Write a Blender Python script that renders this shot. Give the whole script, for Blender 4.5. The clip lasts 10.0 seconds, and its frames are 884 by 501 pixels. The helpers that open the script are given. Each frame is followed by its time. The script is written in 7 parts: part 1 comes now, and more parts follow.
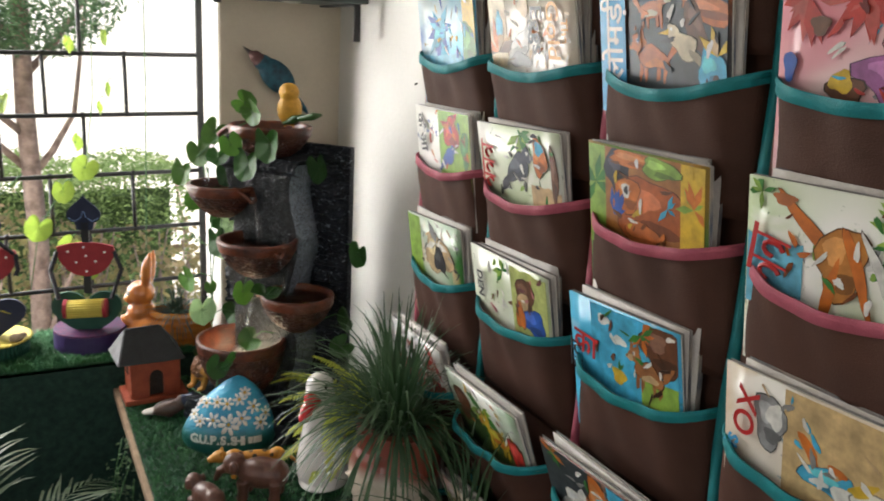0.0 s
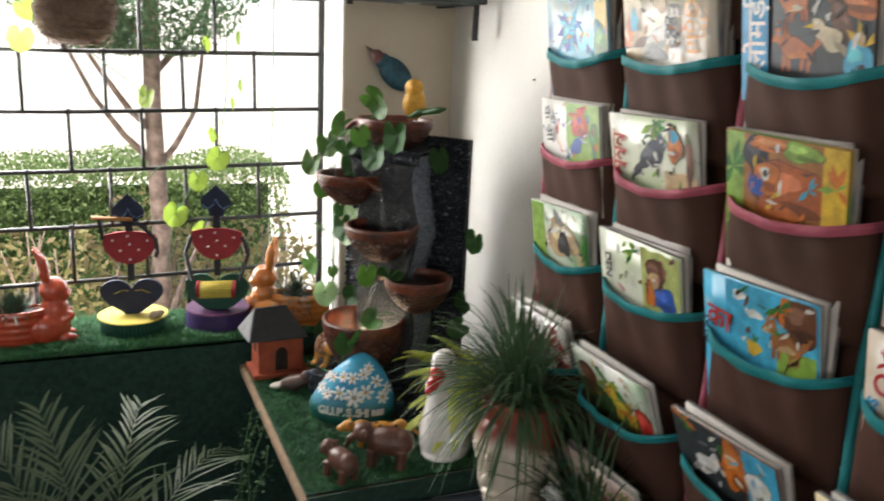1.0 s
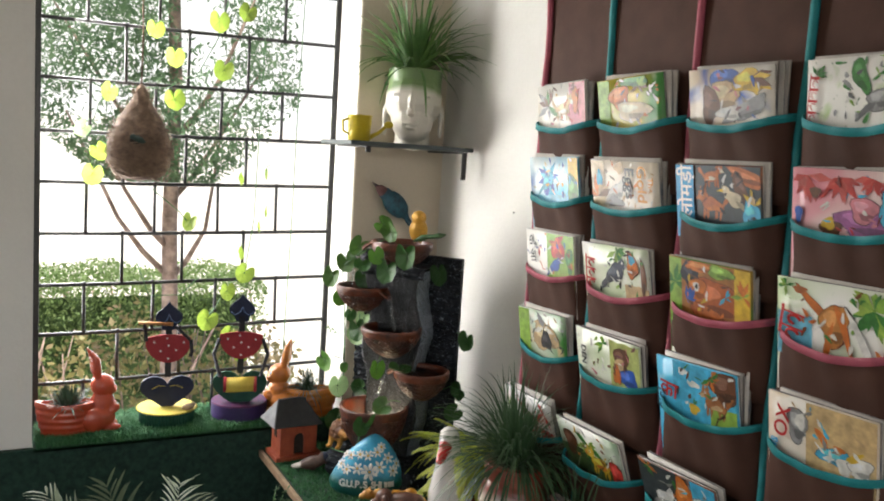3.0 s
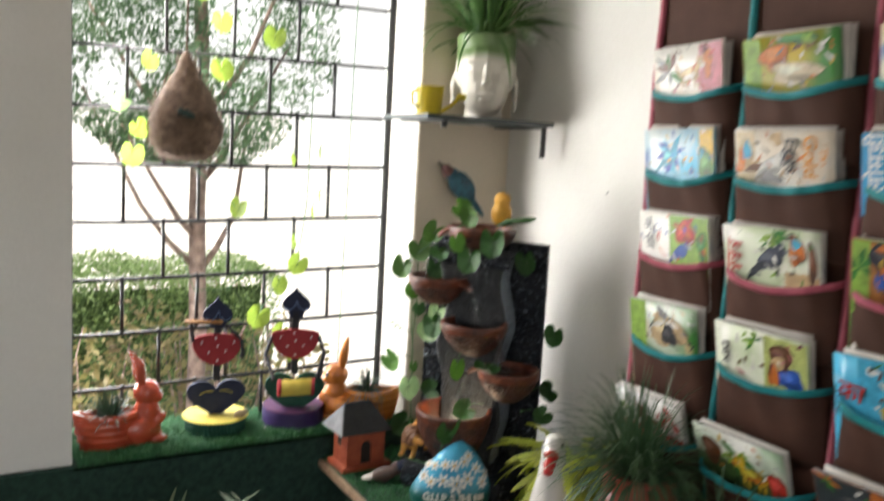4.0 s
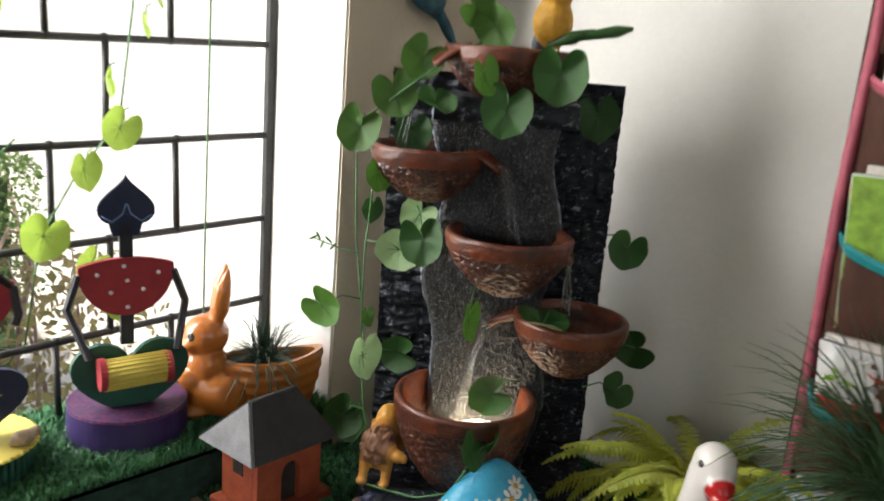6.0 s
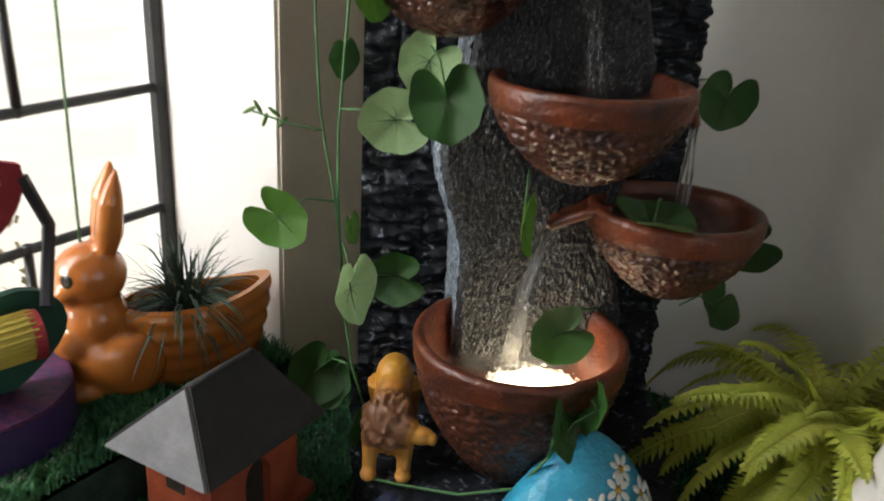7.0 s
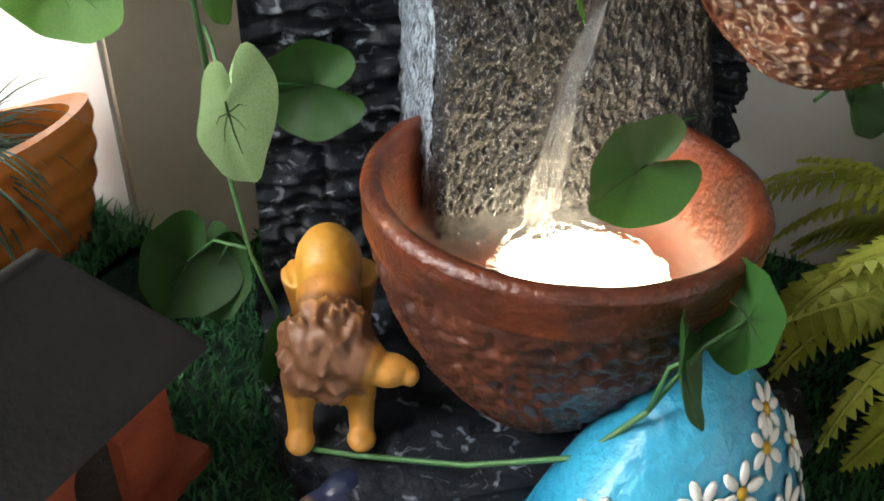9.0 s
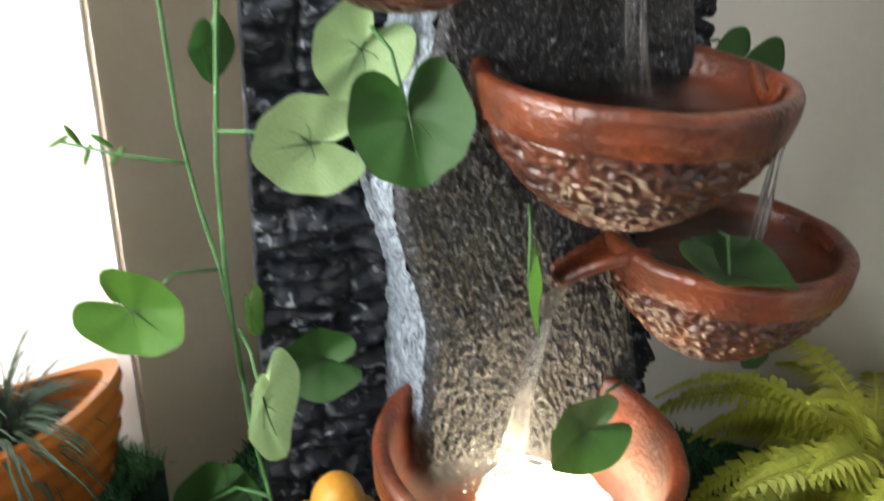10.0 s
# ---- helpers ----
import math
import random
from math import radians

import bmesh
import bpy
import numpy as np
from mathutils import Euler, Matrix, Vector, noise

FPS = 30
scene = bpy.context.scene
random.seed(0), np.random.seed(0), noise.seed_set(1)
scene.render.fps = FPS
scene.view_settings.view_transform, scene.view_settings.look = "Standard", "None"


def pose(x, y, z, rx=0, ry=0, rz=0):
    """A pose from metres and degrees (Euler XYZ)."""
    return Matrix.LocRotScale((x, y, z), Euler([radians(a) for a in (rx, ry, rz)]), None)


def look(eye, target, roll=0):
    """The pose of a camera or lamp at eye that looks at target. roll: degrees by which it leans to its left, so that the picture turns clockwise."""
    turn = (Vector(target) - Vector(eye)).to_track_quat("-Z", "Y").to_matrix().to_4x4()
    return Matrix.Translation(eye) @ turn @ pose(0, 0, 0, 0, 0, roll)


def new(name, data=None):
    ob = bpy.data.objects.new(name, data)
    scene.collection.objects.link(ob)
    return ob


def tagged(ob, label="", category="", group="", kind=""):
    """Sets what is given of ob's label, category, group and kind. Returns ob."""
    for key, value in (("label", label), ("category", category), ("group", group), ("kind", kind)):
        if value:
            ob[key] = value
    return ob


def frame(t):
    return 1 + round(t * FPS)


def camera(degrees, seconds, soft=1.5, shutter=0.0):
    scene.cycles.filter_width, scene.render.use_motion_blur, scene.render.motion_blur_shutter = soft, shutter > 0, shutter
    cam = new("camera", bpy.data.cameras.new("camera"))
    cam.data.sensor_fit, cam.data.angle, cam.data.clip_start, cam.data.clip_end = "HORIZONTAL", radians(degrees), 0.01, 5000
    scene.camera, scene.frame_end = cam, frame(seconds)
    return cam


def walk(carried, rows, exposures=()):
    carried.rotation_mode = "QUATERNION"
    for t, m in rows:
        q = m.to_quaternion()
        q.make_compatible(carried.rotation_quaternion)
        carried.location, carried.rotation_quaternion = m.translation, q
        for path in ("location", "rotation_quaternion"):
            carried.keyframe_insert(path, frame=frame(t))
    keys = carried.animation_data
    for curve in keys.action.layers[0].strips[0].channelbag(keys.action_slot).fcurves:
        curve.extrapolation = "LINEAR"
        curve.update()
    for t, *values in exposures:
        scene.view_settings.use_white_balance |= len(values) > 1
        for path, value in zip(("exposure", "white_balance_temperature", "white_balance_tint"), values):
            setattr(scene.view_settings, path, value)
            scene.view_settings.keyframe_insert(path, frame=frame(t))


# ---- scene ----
cam = camera(57.0, 10.0, soft=1.8, shutter=0.4)
PATH = [
    (0, (0.196, 0.293, 1.693), (1.118, 1.998, 1.199), 3.2),
    (0.5, (0.192, 0.246, 1.695), (1.006, 2.004, 1.197), 2.8),
    (1, (0.038, 0.243, 1.676), (0.814, 2.018, 1.18), 2.9),
    (1.5, (-0.167, 0.21, 1.634), (0.66, 1.965, 1.152), 2.8),
    (2, (-0.258, 0.07, 1.68), (0.657, 1.799, 1.268), 4.0),
    (2.5, (-0.296, -0.114, 1.718), (0.624, 1.64, 1.437), 4.0),
    (2.7, (-0.311, -0.137, 1.743), (0.61, 1.62, 1.489), 3.7),
    (3.8, (-0.473, 0.171, 1.73), (0.531, 1.892, 1.565), 3.6),
    (4, (-0.505, 0.273, 1.695), (0.494, 1.988, 1.447), 3.2),
    (4.5, (-0.463, 0.546, 1.596), (0.485, 2.263, 1.207), 3.0),
    (5, (-0.336, 0.839, 1.578), (0.629, 2.547, 1.187), 2.8),
    (5.5, (-0.29, 1.177, 1.526), (0.986, 2.657, 1.098), 4.0),
    (6, (-0.221, 1.432, 1.47), (1.216, 2.739, 0.996), 4.6),
    (6.2, (-0.163, 1.513, 1.438), (1.281, 2.798, 0.926), 3.6),
    (7.3, (0.045, 1.964, 1.321), (1.690, 2.777, 0.528), 5.1),
    (7.5, (0.068, 2.023, 1.303), (1.771, 2.721, 0.520), 5.7),
    (8, (0.139, 2.092, 1.245), (1.828, 2.646, 0.329), 6.4),
    (8.5, (0.219, 2.095, 1.183), (1.766, 2.736, 0.089), 4.4),
    (9, (0.292, 2.070, 1.177), (1.804, 2.743, 0.054), 2.7),
    (9.5, (0.281, 2.068, 1.270), (1.875, 2.627, 0.203), 4.0),
    (10, (0.220, 2.093, 1.332), (1.925, 2.647, 0.446), 2.9),
]
walk(cam, [(t, look(eye, target, roll)) for t, eye, target, roll in PATH], [(0.0, 0.72), (5.2, 0.72), (6.2, 0.46), (7.4, -0.08), (8.0, -0.16), (8.5, 0.60), (9.0, 0.95), (9.5, 1.12), (10.0, 1.22)])

# ---- light ----
world = bpy.data.worlds.new("sky")
scene.world = world
world.use_nodes = True
wn = world.node_tree
sky = wn.nodes.new("ShaderNodeTexSky")
sky.sky_type, sky.sun_disc = "NISHITA", False
sky.sun_elevation, sky.sun_rotation = radians(66), radians(215)
sky.air_density, sky.dust_density = 1.0, 3.0
wn.nodes["Background"].inputs["Strength"].default_value = 0.15
wn.links.new(sky.outputs["Color"], wn.nodes["Background"].inputs["Color"])


def sun_lamp(strength, elevation, azimuth):
    data = bpy.data.lights.new("sun", "SUN")
    data.energy, data.angle, data.color = strength, radians(0.6), (1.0, 0.95, 0.86)
    ob = new("sun", data)
    a, e = radians(azimuth), radians(elevation)
    d = Vector((math.sin(a) * math.cos(e), math.cos(a) * math.cos(e), math.sin(e)))
    ob.matrix_world = look(d * 20, (0, 0, 0))
    return ob


def area_lamp(name, eye, target, sx, sy, watts, colour):
    data = bpy.data.lights.new(name, "AREA")
    data.shape, data.size, data.size_y, data.energy, data.color = "RECTANGLE", sx, sy, watts, colour
    ob = new(name, data)
    ob.matrix_world = look(eye, target)
    return ob


sun_lamp(5.0, 66, 215)
# daylight in the garden window, and in the wide openings behind
area_lamp("window_daylight", (0.02, 2.93, 1.75), (0.02, 0.0, 1.0), 0.60, 1.9, 10, (1.0, 0.98, 0.95))
area_lamp("window_skylight", (-0.16, 2.89, 1.75), (0.95, 1.75, 1.25), 0.30, 1.5, 32, (1.0, 0.98, 0.95))
area_lamp("rear_daylight", (-0.5, -2.75, 1.5), (-0.4, 2.0, 1.3), 2.4, 1.9, 10.5, (1.0, 0.975, 0.945))
area_lamp("side_daylight", (-2.75, 0.2, 1.55), (1.0, 1.0, 1.2), 1.6, 1.5, 6, (1.0, 0.96, 0.9))


# ---- materials ----
def links(nt, *pairs):
    for a, b in pairs:
        nt.links.new(a, b)


def mat(name, colour, rough=0.6, vary=0.25, scale=30.0, bump=0.2, metal=0.0, colour2=None, fine=220.0, coat=0.0, random_tint=0.0, through_light=0.0):
    """Two scales of mottling and a fine relief on one base colour."""
    m = bpy.data.materials.new(name)
    m.use_nodes = True
    nt = m.node_tree
    n = nt.nodes
    b = n["Principled BSDF"]
    tc = n.new("ShaderNodeTexCoord")
    big, small = n.new("ShaderNodeTexNoise"), n.new("ShaderNodeTexNoise")
    big.inputs["Scale"].default_value, big.inputs["Detail"].default_value = scale, 5
    small.inputs["Scale"].default_value, small.inputs["Detail"].default_value = fine, 3
    links(nt, (tc.outputs["Object"], big.inputs["Vector"]), (tc.outputs["Object"], small.inputs["Vector"]))
    ramp = n.new("ShaderNodeMapRange")
    ramp.inputs["From Min"].default_value, ramp.inputs["From Max"].default_value = 0.3, 0.7
    links(nt, (big.outputs["Fac"], ramp.inputs["Value"]))
    mix = n.new("ShaderNodeMix")
    mix.data_type = "RGBA"
    c2 = colour2 or tuple(c * (1 - vary) for c in colour)
    mix.inputs["A"].default_value = (*colour, 1)
    mix.inputs["B"].default_value = (*c2, 1)
    links(nt, (ramp.outputs["Result"], mix.inputs["Factor"]))
    hue = n.new("ShaderNodeHueSaturation")
    vr = n.new("ShaderNodeMapRange")
    vr.inputs["To Min"].default_value, vr.inputs["To Max"].default_value = 1 - vary * 0.5, 1 + vary * 0.5
    links(nt, (small.outputs["Fac"], vr.inputs["Value"]), (mix.outputs["Result"], hue.inputs["Color"]))
    if random_tint:
        oi = n.new("ShaderNodeObjectInfo")
        rr = n.new("ShaderNodeMapRange")
        rr.inputs["To Min"].default_value, rr.inputs["To Max"].default_value = 1 - random_tint, 1 + random_tint
        mul = n.new("ShaderNodeMath")
        mul.operation = "MULTIPLY"
        links(nt, (oi.outputs["Random"], rr.inputs["Value"]), (rr.outputs["Result"], mul.inputs[0]), (vr.outputs["Result"], mul.inputs[1]), (mul.outputs[0], hue.inputs["Value"]))
    else:
        links(nt, (vr.outputs["Result"], hue.inputs["Value"]))
    links(nt, (hue.outputs["Color"], b.inputs["Base Color"]))
    rm = n.new("ShaderNodeMapRange")
    rm.inputs["To Min"].default_value, rm.inputs["To Max"].default_value = max(rough - 0.12, 0.03), min(rough + 0.12, 1)
    links(nt, (big.outputs["Fac"], rm.inputs["Value"]), (rm.outputs["Result"], b.inputs["Roughness"]))
    if bump:
        bp = n.new("ShaderNodeBump")
        bp.inputs["Strength"].default_value, bp.inputs["Distance"].default_value = bump, 0.003
        links(nt, (small.outputs["Fac"], bp.inputs["Height"]), (bp.outputs["Normal"], b.inputs["Normal"]))
    b.inputs["Metallic"].default_value = metal
    b.inputs["Coat Weight"].default_value = coat
    if through_light:
        tr = n.new("ShaderNodeBsdfTranslucent")
        ms = n.new("ShaderNodeMixShader")
        ms.inputs["Fac"].default_value = through_light
        links(nt, (hue.outputs["Color"], tr.inputs["Color"]), (b.outputs["BSDF"], ms.inputs[1]), (tr.outputs["BSDF"], ms.inputs[2]), (ms.outputs["Shader"], n["Material Output"].inputs["Surface"]))
    return m


def spots(base, patches):
    """Painted patches on a figure: (centre, radius, colour) in the figure's own metres, edges a little ragged."""
    nt = base.node_tree
    n = nt.nodes
    b = n["Principled BSDF"]
    src = b.inputs["Base Color"].links[0].from_socket
    tc = n.new("ShaderNodeTexCoord")
    for centre, radius, colour in patches:
        d = n.new("ShaderNodeVectorMath")
        d.operation = "DISTANCE"
        d.inputs[1].default_value = centre
        step = n.new("ShaderNodeMapRange")
        step.inputs["From Min"].default_value, step.inputs["From Max"].default_value = radius * 0.93, radius * 1.05
        step.inputs["To Min"].default_value, step.inputs["To Max"].default_value = 1, 0
        mx = n.new("ShaderNodeMix")
        mx.data_type = "RGBA"
        mx.inputs["B"].default_value = (*colour, 1)
        links(nt, (tc.outputs["Object"], d.inputs[0]), (d.outputs["Value"], step.inputs["Value"]), (step.outputs["Result"], mx.inputs["Factor"]), (src, mx.inputs["A"]))
        src = mx.outputs["Result"]
    links(nt, (src, b.inputs["Base Color"]))
    return base


plaster = mat("plaster", (0.74, 0.72, 0.68), 0.7, 0.08, 2.5, 0.25, colour2=(0.68, 0.66, 0.62), fine=90)
cream = mat("cream_paint", (0.62, 0.54, 0.42), 0.7, 0.1, 3, 0.25, colour2=(0.55, 0.48, 0.38), fine=90)
floor_stone = mat("floor_stone", (0.3, 0.28, 0.25), 0.45, 0.25, 6, 0.1)
turf_base = mat("turf_backing", (0.012, 0.05, 0.025), 0.95, 0.5, 60, 0.6)
turf_blade = mat("turf_blade", (0.02, 0.12, 0.045), 0.7, 0.5, 25, 0.1, colour2=(0.045, 0.16, 0.05))
turf_mat = mat("turf_cloth", (0.014, 0.05, 0.034), 0.95, 0.5, 70, 0.8, fine=400)
iron = mat("black_iron", (0.015, 0.014, 0.014), 0.5, 0.4, 40, 0.3)
board_edge = mat("raw_board", (0.3, 0.2, 0.12), 0.75, 0.35, 40, 0.3)
felt_brown = mat("brown_cloth", (0.075, 0.031, 0.02), 0.7, 0.25, 14, 0.25, colour2=(0.055, 0.024, 0.016), fine=500)
felt_brown.node_tree.nodes["Principled BSDF"].inputs["Specular IOR Level"].default_value = 0.25
teal = mat("teal_binding", (0.005, 0.23, 0.25), 0.6, 0.25, 40, 0.3, fine=500)
pink = mat("rose_binding", (0.45, 0.095, 0.14), 0.6, 0.25, 40, 0.3, fine=500)
paper = mat("page_paper", (0.72, 0.69, 0.62), 0.8, 0.15, 60, 0.2)
resin_black = mat("slate_resin", (0.014, 0.018, 0.026), 0.55, 0.5, 40, 0.6, colour2=(0.006, 0.007, 0.009), fine=160)


def brush_and_glints(m, colour, stretch, low, high):
    """Pale paint dragged over the raised grain; on wet slate, painted glints and daylight."""
    nt = m.node_tree
    n = nt.nodes
    b = n["Principled BSDF"]
    src = b.inputs["Base Color"].links[0].from_socket
    tc, mp, nz, mr, mx = n.new("ShaderNodeTexCoord"), n.new("ShaderNodeMapping"), n.new("ShaderNodeTexNoise"), n.new("ShaderNodeMapRange"), n.new("ShaderNodeMix")
    mx.data_type = "RGBA"
    mp.inputs["Scale"].default_value = stretch
    nz.inputs["Scale"].default_value, nz.inputs["Detail"].default_value, nz.inputs["Distortion"].default_value = 60, 6, 1.2
    mr.inputs["From Min"].default_value, mr.inputs["From Max"].default_value, mr.inputs["To Max"].default_value = low, high, 0.85
    mx.inputs["B"].default_value = (*colour, 1)
    links(nt, (tc.outputs["Object"], mp.inputs["Vector"]), (mp.outputs["Vector"], nz.inputs["Vector"]), (nz.outputs["Fac"], mr.inputs["Value"]), (mr.outputs["Result"], mx.inputs["Factor"]), (src, mx.inputs["A"]), (mx.outputs["Result"], b.inputs["Base Color"]))
    return m


brush_and_glints(resin_black, (0.26, 0.29, 0.34), (1.2, 1.2, 1.7), 0.59, 0.71)
resin_black.node_tree.nodes["Principled BSDF"].inputs["Specular IOR Level"].default_value = 0.3
resin_brown = mat("brown_resin", (0.105, 0.034, 0.018), 0.33, 0.55, 35, 0.35, colour2=(0.028, 0.011, 0.009))
rim_brown = mat("polished_brown_rim", (0.160, 0.036, 0.012), 0.34, 0.55, 26, 0.5, colour2=(0.042, 0.014, 0.009))


brush_and_glints(rim_brown, (0.24, 0.11, 0.06), (0.5, 0.5, 1.6), 0.63, 0.80)


# ---- building helpers ----
class Geo:
    """Vertices and faces gathered into one mesh."""

    def __init__(self):
        self.v, self.f = [], []

    def add(self, verts, faces):
        k = len(self.v)
        self.v += [tuple(p) for p in verts]
        self.f += [tuple(i + k for i in q) for q in faces]
        return self

    def box(self, x0, y0, z0, x1, y1, z1):
        p = [(x, y, z) for z in (z0, z1) for y in (y0, y1) for x in (x0, x1)]
        return self.add(p, [(0, 2, 3, 1), (4, 5, 7, 6), (0, 1, 5, 4), (2, 6, 7, 3), (0, 4, 6, 2), (1, 3, 7, 5)])

    def tube(self, pts, radii, n=8, cap=True):
        pts = [Vector(p) for p in pts]
        if not isinstance(radii, (list, tuple)):
            radii = [radii] * len(pts)
        rings, up = [], Vector((0.13, 0.21, 0.97))
        for i, p in enumerate(pts):
            d = (pts[min(i + 1, len(pts) - 1)] - pts[max(i - 1, 0)]).normalized()
            a = d.cross(up)
            if a.length < 0.05:
                a = d.cross(Vector((1, 0, 0)))
            a.normalize()
            b = d.cross(a)
            up = -b if (-b).dot(up) > 0 else b
            rings.append([p + radii[i] * (math.cos(2 * math.pi * j / n) * a + math.sin(2 * math.pi * j / n) * b) for j in range(n)])
        faces = [(i * n + j, i * n + (j + 1) % n, (i + 1) * n + (j + 1) % n, (i + 1) * n + j) for i in range(len(pts) - 1) for j in range(n)]
        if cap:
            faces += [tuple(range(n))[::-1], tuple(range((len(pts) - 1) * n, len(pts) * n))]
        return self.add([q for r in rings for q in r], faces)

    def lathe(self, profile, n=32, at=(0, 0, 0), sx=1.0, sy=1.0):
        vs = [(at[0] + sx * r * math.cos(2 * math.pi * j / n), at[1] + sy * r * math.sin(2 * math.pi * j / n), at[2] + z) for r, z in profile for j in range(n)]
        faces = [(i * n + j, i * n + (j + 1) % n, (i + 1) * n + (j + 1) % n, (i + 1) * n + j) for i in range(len(profile) - 1) for j in range(n)]
        faces += [tuple(range(n))[::-1], tuple(range((len(profile) - 1) * n, len(profile) * n))]
        return self.add(vs, faces)

    def ball(self, at, radii, turn=(0, 0, 0), n=14, m=9):
        rot = Euler([radians(a) for a in turn]).to_matrix()
        at, vs, fs = Vector(at), [], []
        for i in range(m + 1):
            t = math.pi * (0.02 + 0.96 * i / m)
            for j in range(n):
                a = 2 * math.pi * j / n
                vs.append(at + rot @ Vector((radii[0] * math.sin(t) * math.cos(a), radii[1] * math.sin(t) * math.sin(a), radii[2] * math.cos(t))))
        fs = [(i * n + j, (i + 1) * n + j, (i + 1) * n + (j + 1) % n, i * n + (j + 1) % n) for i in range(m) for j in range(n)]
        fs += [tuple(range(n)), tuple(range(m * n, (m + 1) * n))[::-1]]
        return self.add(vs, fs)

    def prism(self, outline, y0, y1):
        """An outline in x, z drawn out from y0 to y1."""
        k = len(outline)
        vs = [(x, y0, z) for x, z in outline] + [(x, y1, z) for x, z in outline]
        fs = [tuple(range(k)), tuple(range(k, 2 * k))[::-1]] + [(i, i + k, (i + 1) % k + k, (i + 1) % k) for i in range(k)]
        return self.add(vs, fs)

    def sheet(self, fn, nu, nv):
        vs = [fn(i / nu, j / nv) for j in range(nv + 1) for i in range(nu + 1)]
        w = nu + 1
        return self.add(vs, [(j * w + i, j * w + i + 1, (j + 1) * w + i + 1, (j + 1) * w + i) for j in range(nv) for i in range(nu)])

    def mesh(self, name, material, smooth=True, bevel=0.0):
        me = bpy.data.meshes.new(name)
        me.from_pydata(self.v, [], self.f)
        bm = bmesh.new()
        bm.from_mesh(me)
        bmesh.ops.recalc_face_normals(bm, faces=bm.faces)
        if bevel:
            bmesh.ops.bevel(bm, geom=list(bm.edges), offset=bevel, segments=2, affect="EDGES", profile=0.6, clamp_overlap=True)
        for f in bm.faces:
            f.smooth = smooth
        bm.to_mesh(me)
        bm.free()
        for m in material if isinstance(material, (list, tuple)) else [material]:
            me.materials.append(m)
        return me


def place(ob, m, parent=None):
    if parent is not None:
        ob.parent = parent
    ob.matrix_basis = m
    return ob


def thing(name, label, category, m, group="", kind=""):
    ob = new(name)
    ob.empty_display_size = 0.02
    ob.matrix_basis = m
    return tagged(ob, label, category, group, kind)


def part(name, geo, material, parent, label="", smooth=True, bevel=0.0, m=None, kind=""):
    me = geo if isinstance(geo, bpy.types.Mesh) else geo.mesh(name, material, smooth, bevel)
    return tagged(place(new(name, me), m or Matrix.Identity(4), parent), label, kind=kind)


def solo(name, geo, material, label, category, m=None, group="", kind="", smooth=True, bevel=0.0):
    ob = new(name, geo if isinstance(geo, bpy.types.Mesh) else geo.mesh(name, material, smooth, bevel))
    ob.matrix_basis = m or Matrix.Identity(4)
    return tagged(ob, label, category, group, kind)


def fused(ob, voxel=0.004, rounds=6):
    """Melts overlapping lumps into one smooth skin."""
    r = ob.modifiers.new("melt", "REMESH")
    r.mode, r.voxel_size, r.use_smooth_shade = "VOXEL", voxel, True
    s = ob.modifiers.new("soften", "SMOOTH")
    s.factor, s.iterations = 0.5, rounds
    return ob


rnd = random.Random(7)

# ---- the room ----
WX, WY, GY = 1.04, 2.53, 2.73      # inner faces of the two walls, plane of the grille
SX0, SX1 = -0.285, 0.70             # window opening
SILL, HEAD, CEIL = 0.80, 2.30, 2.85


def wall_mesh(boxes):
    g = Geo()
    for b in boxes:
        g.box(*b)
    return g


TH = 0.26
solo("wall_north", wall_mesh([(-2.85, WY, 0, SX0, WY + TH, CEIL), (SX1, WY, 0, WX + 0.24, WY + TH, CEIL), (SX0, WY, 0, SX1, WY + TH, SILL), (SX0, WY, HEAD, SX1, WY + TH, CEIL)]), plaster, "painted plaster wall around the garden window", "wall", kind="structure", smooth=False)
solo("wall_panel_cream", Geo().box(SX1 + 0.004, WY - 0.004, 0.0, WX, WY + 0.001, CEIL), cream, "cream painted strip of wall beside the window", "wall", kind="structure", smooth=False)
solo("wall_east", Geo().box(WX, -2.75, 0, WX + 0.24, WY, CEIL), plaster, "white painted plaster wall with faint stains", "wall", kind="structure", smooth=False)
solo("wall_west", wall_mesh([(-2.85, -2.75, 0, -2.65, -0.7, CEIL), (-2.85, 1.1, 0, -2.65, WY, CEIL), (-2.85, -0.7, 0, -2.65, 1.1, 0.8), (-2.85, -0.7, 2.3, -2.65, 1.1, CEIL)]), plaster, "white plaster wall with a window opening", "wall", kind="structure", smooth=False)
solo("wall_south", wall_mesh([(-2.85, -2.95, 0, -1.75, -2.75, CEIL), (0.75, -2.95, 0, WX + 0.24, -2.75, CEIL), (-1.75, -2.95, 2.45, 0.75, -2.75, CEIL), (-1.75, -2.95, 0, 0.75, -2.75, 0.5)]), plaster, "white plaster wall with a wide opening", "wall", kind="structure", smooth=False)
solo("floor", Geo().box(-2.85, -2.95, -0.12, WX + 0.24, WY + TH, 0), floor_stone, "grey stone floor", "floor", kind="structure", smooth=False)
solo("ceiling", Geo().box(-2.85, -2.95, CEIL, WX + 0.24, WY + TH, CEIL + 0.15), plaster, "white plaster ceiling", "ceiling", kind="structure", smooth=False)

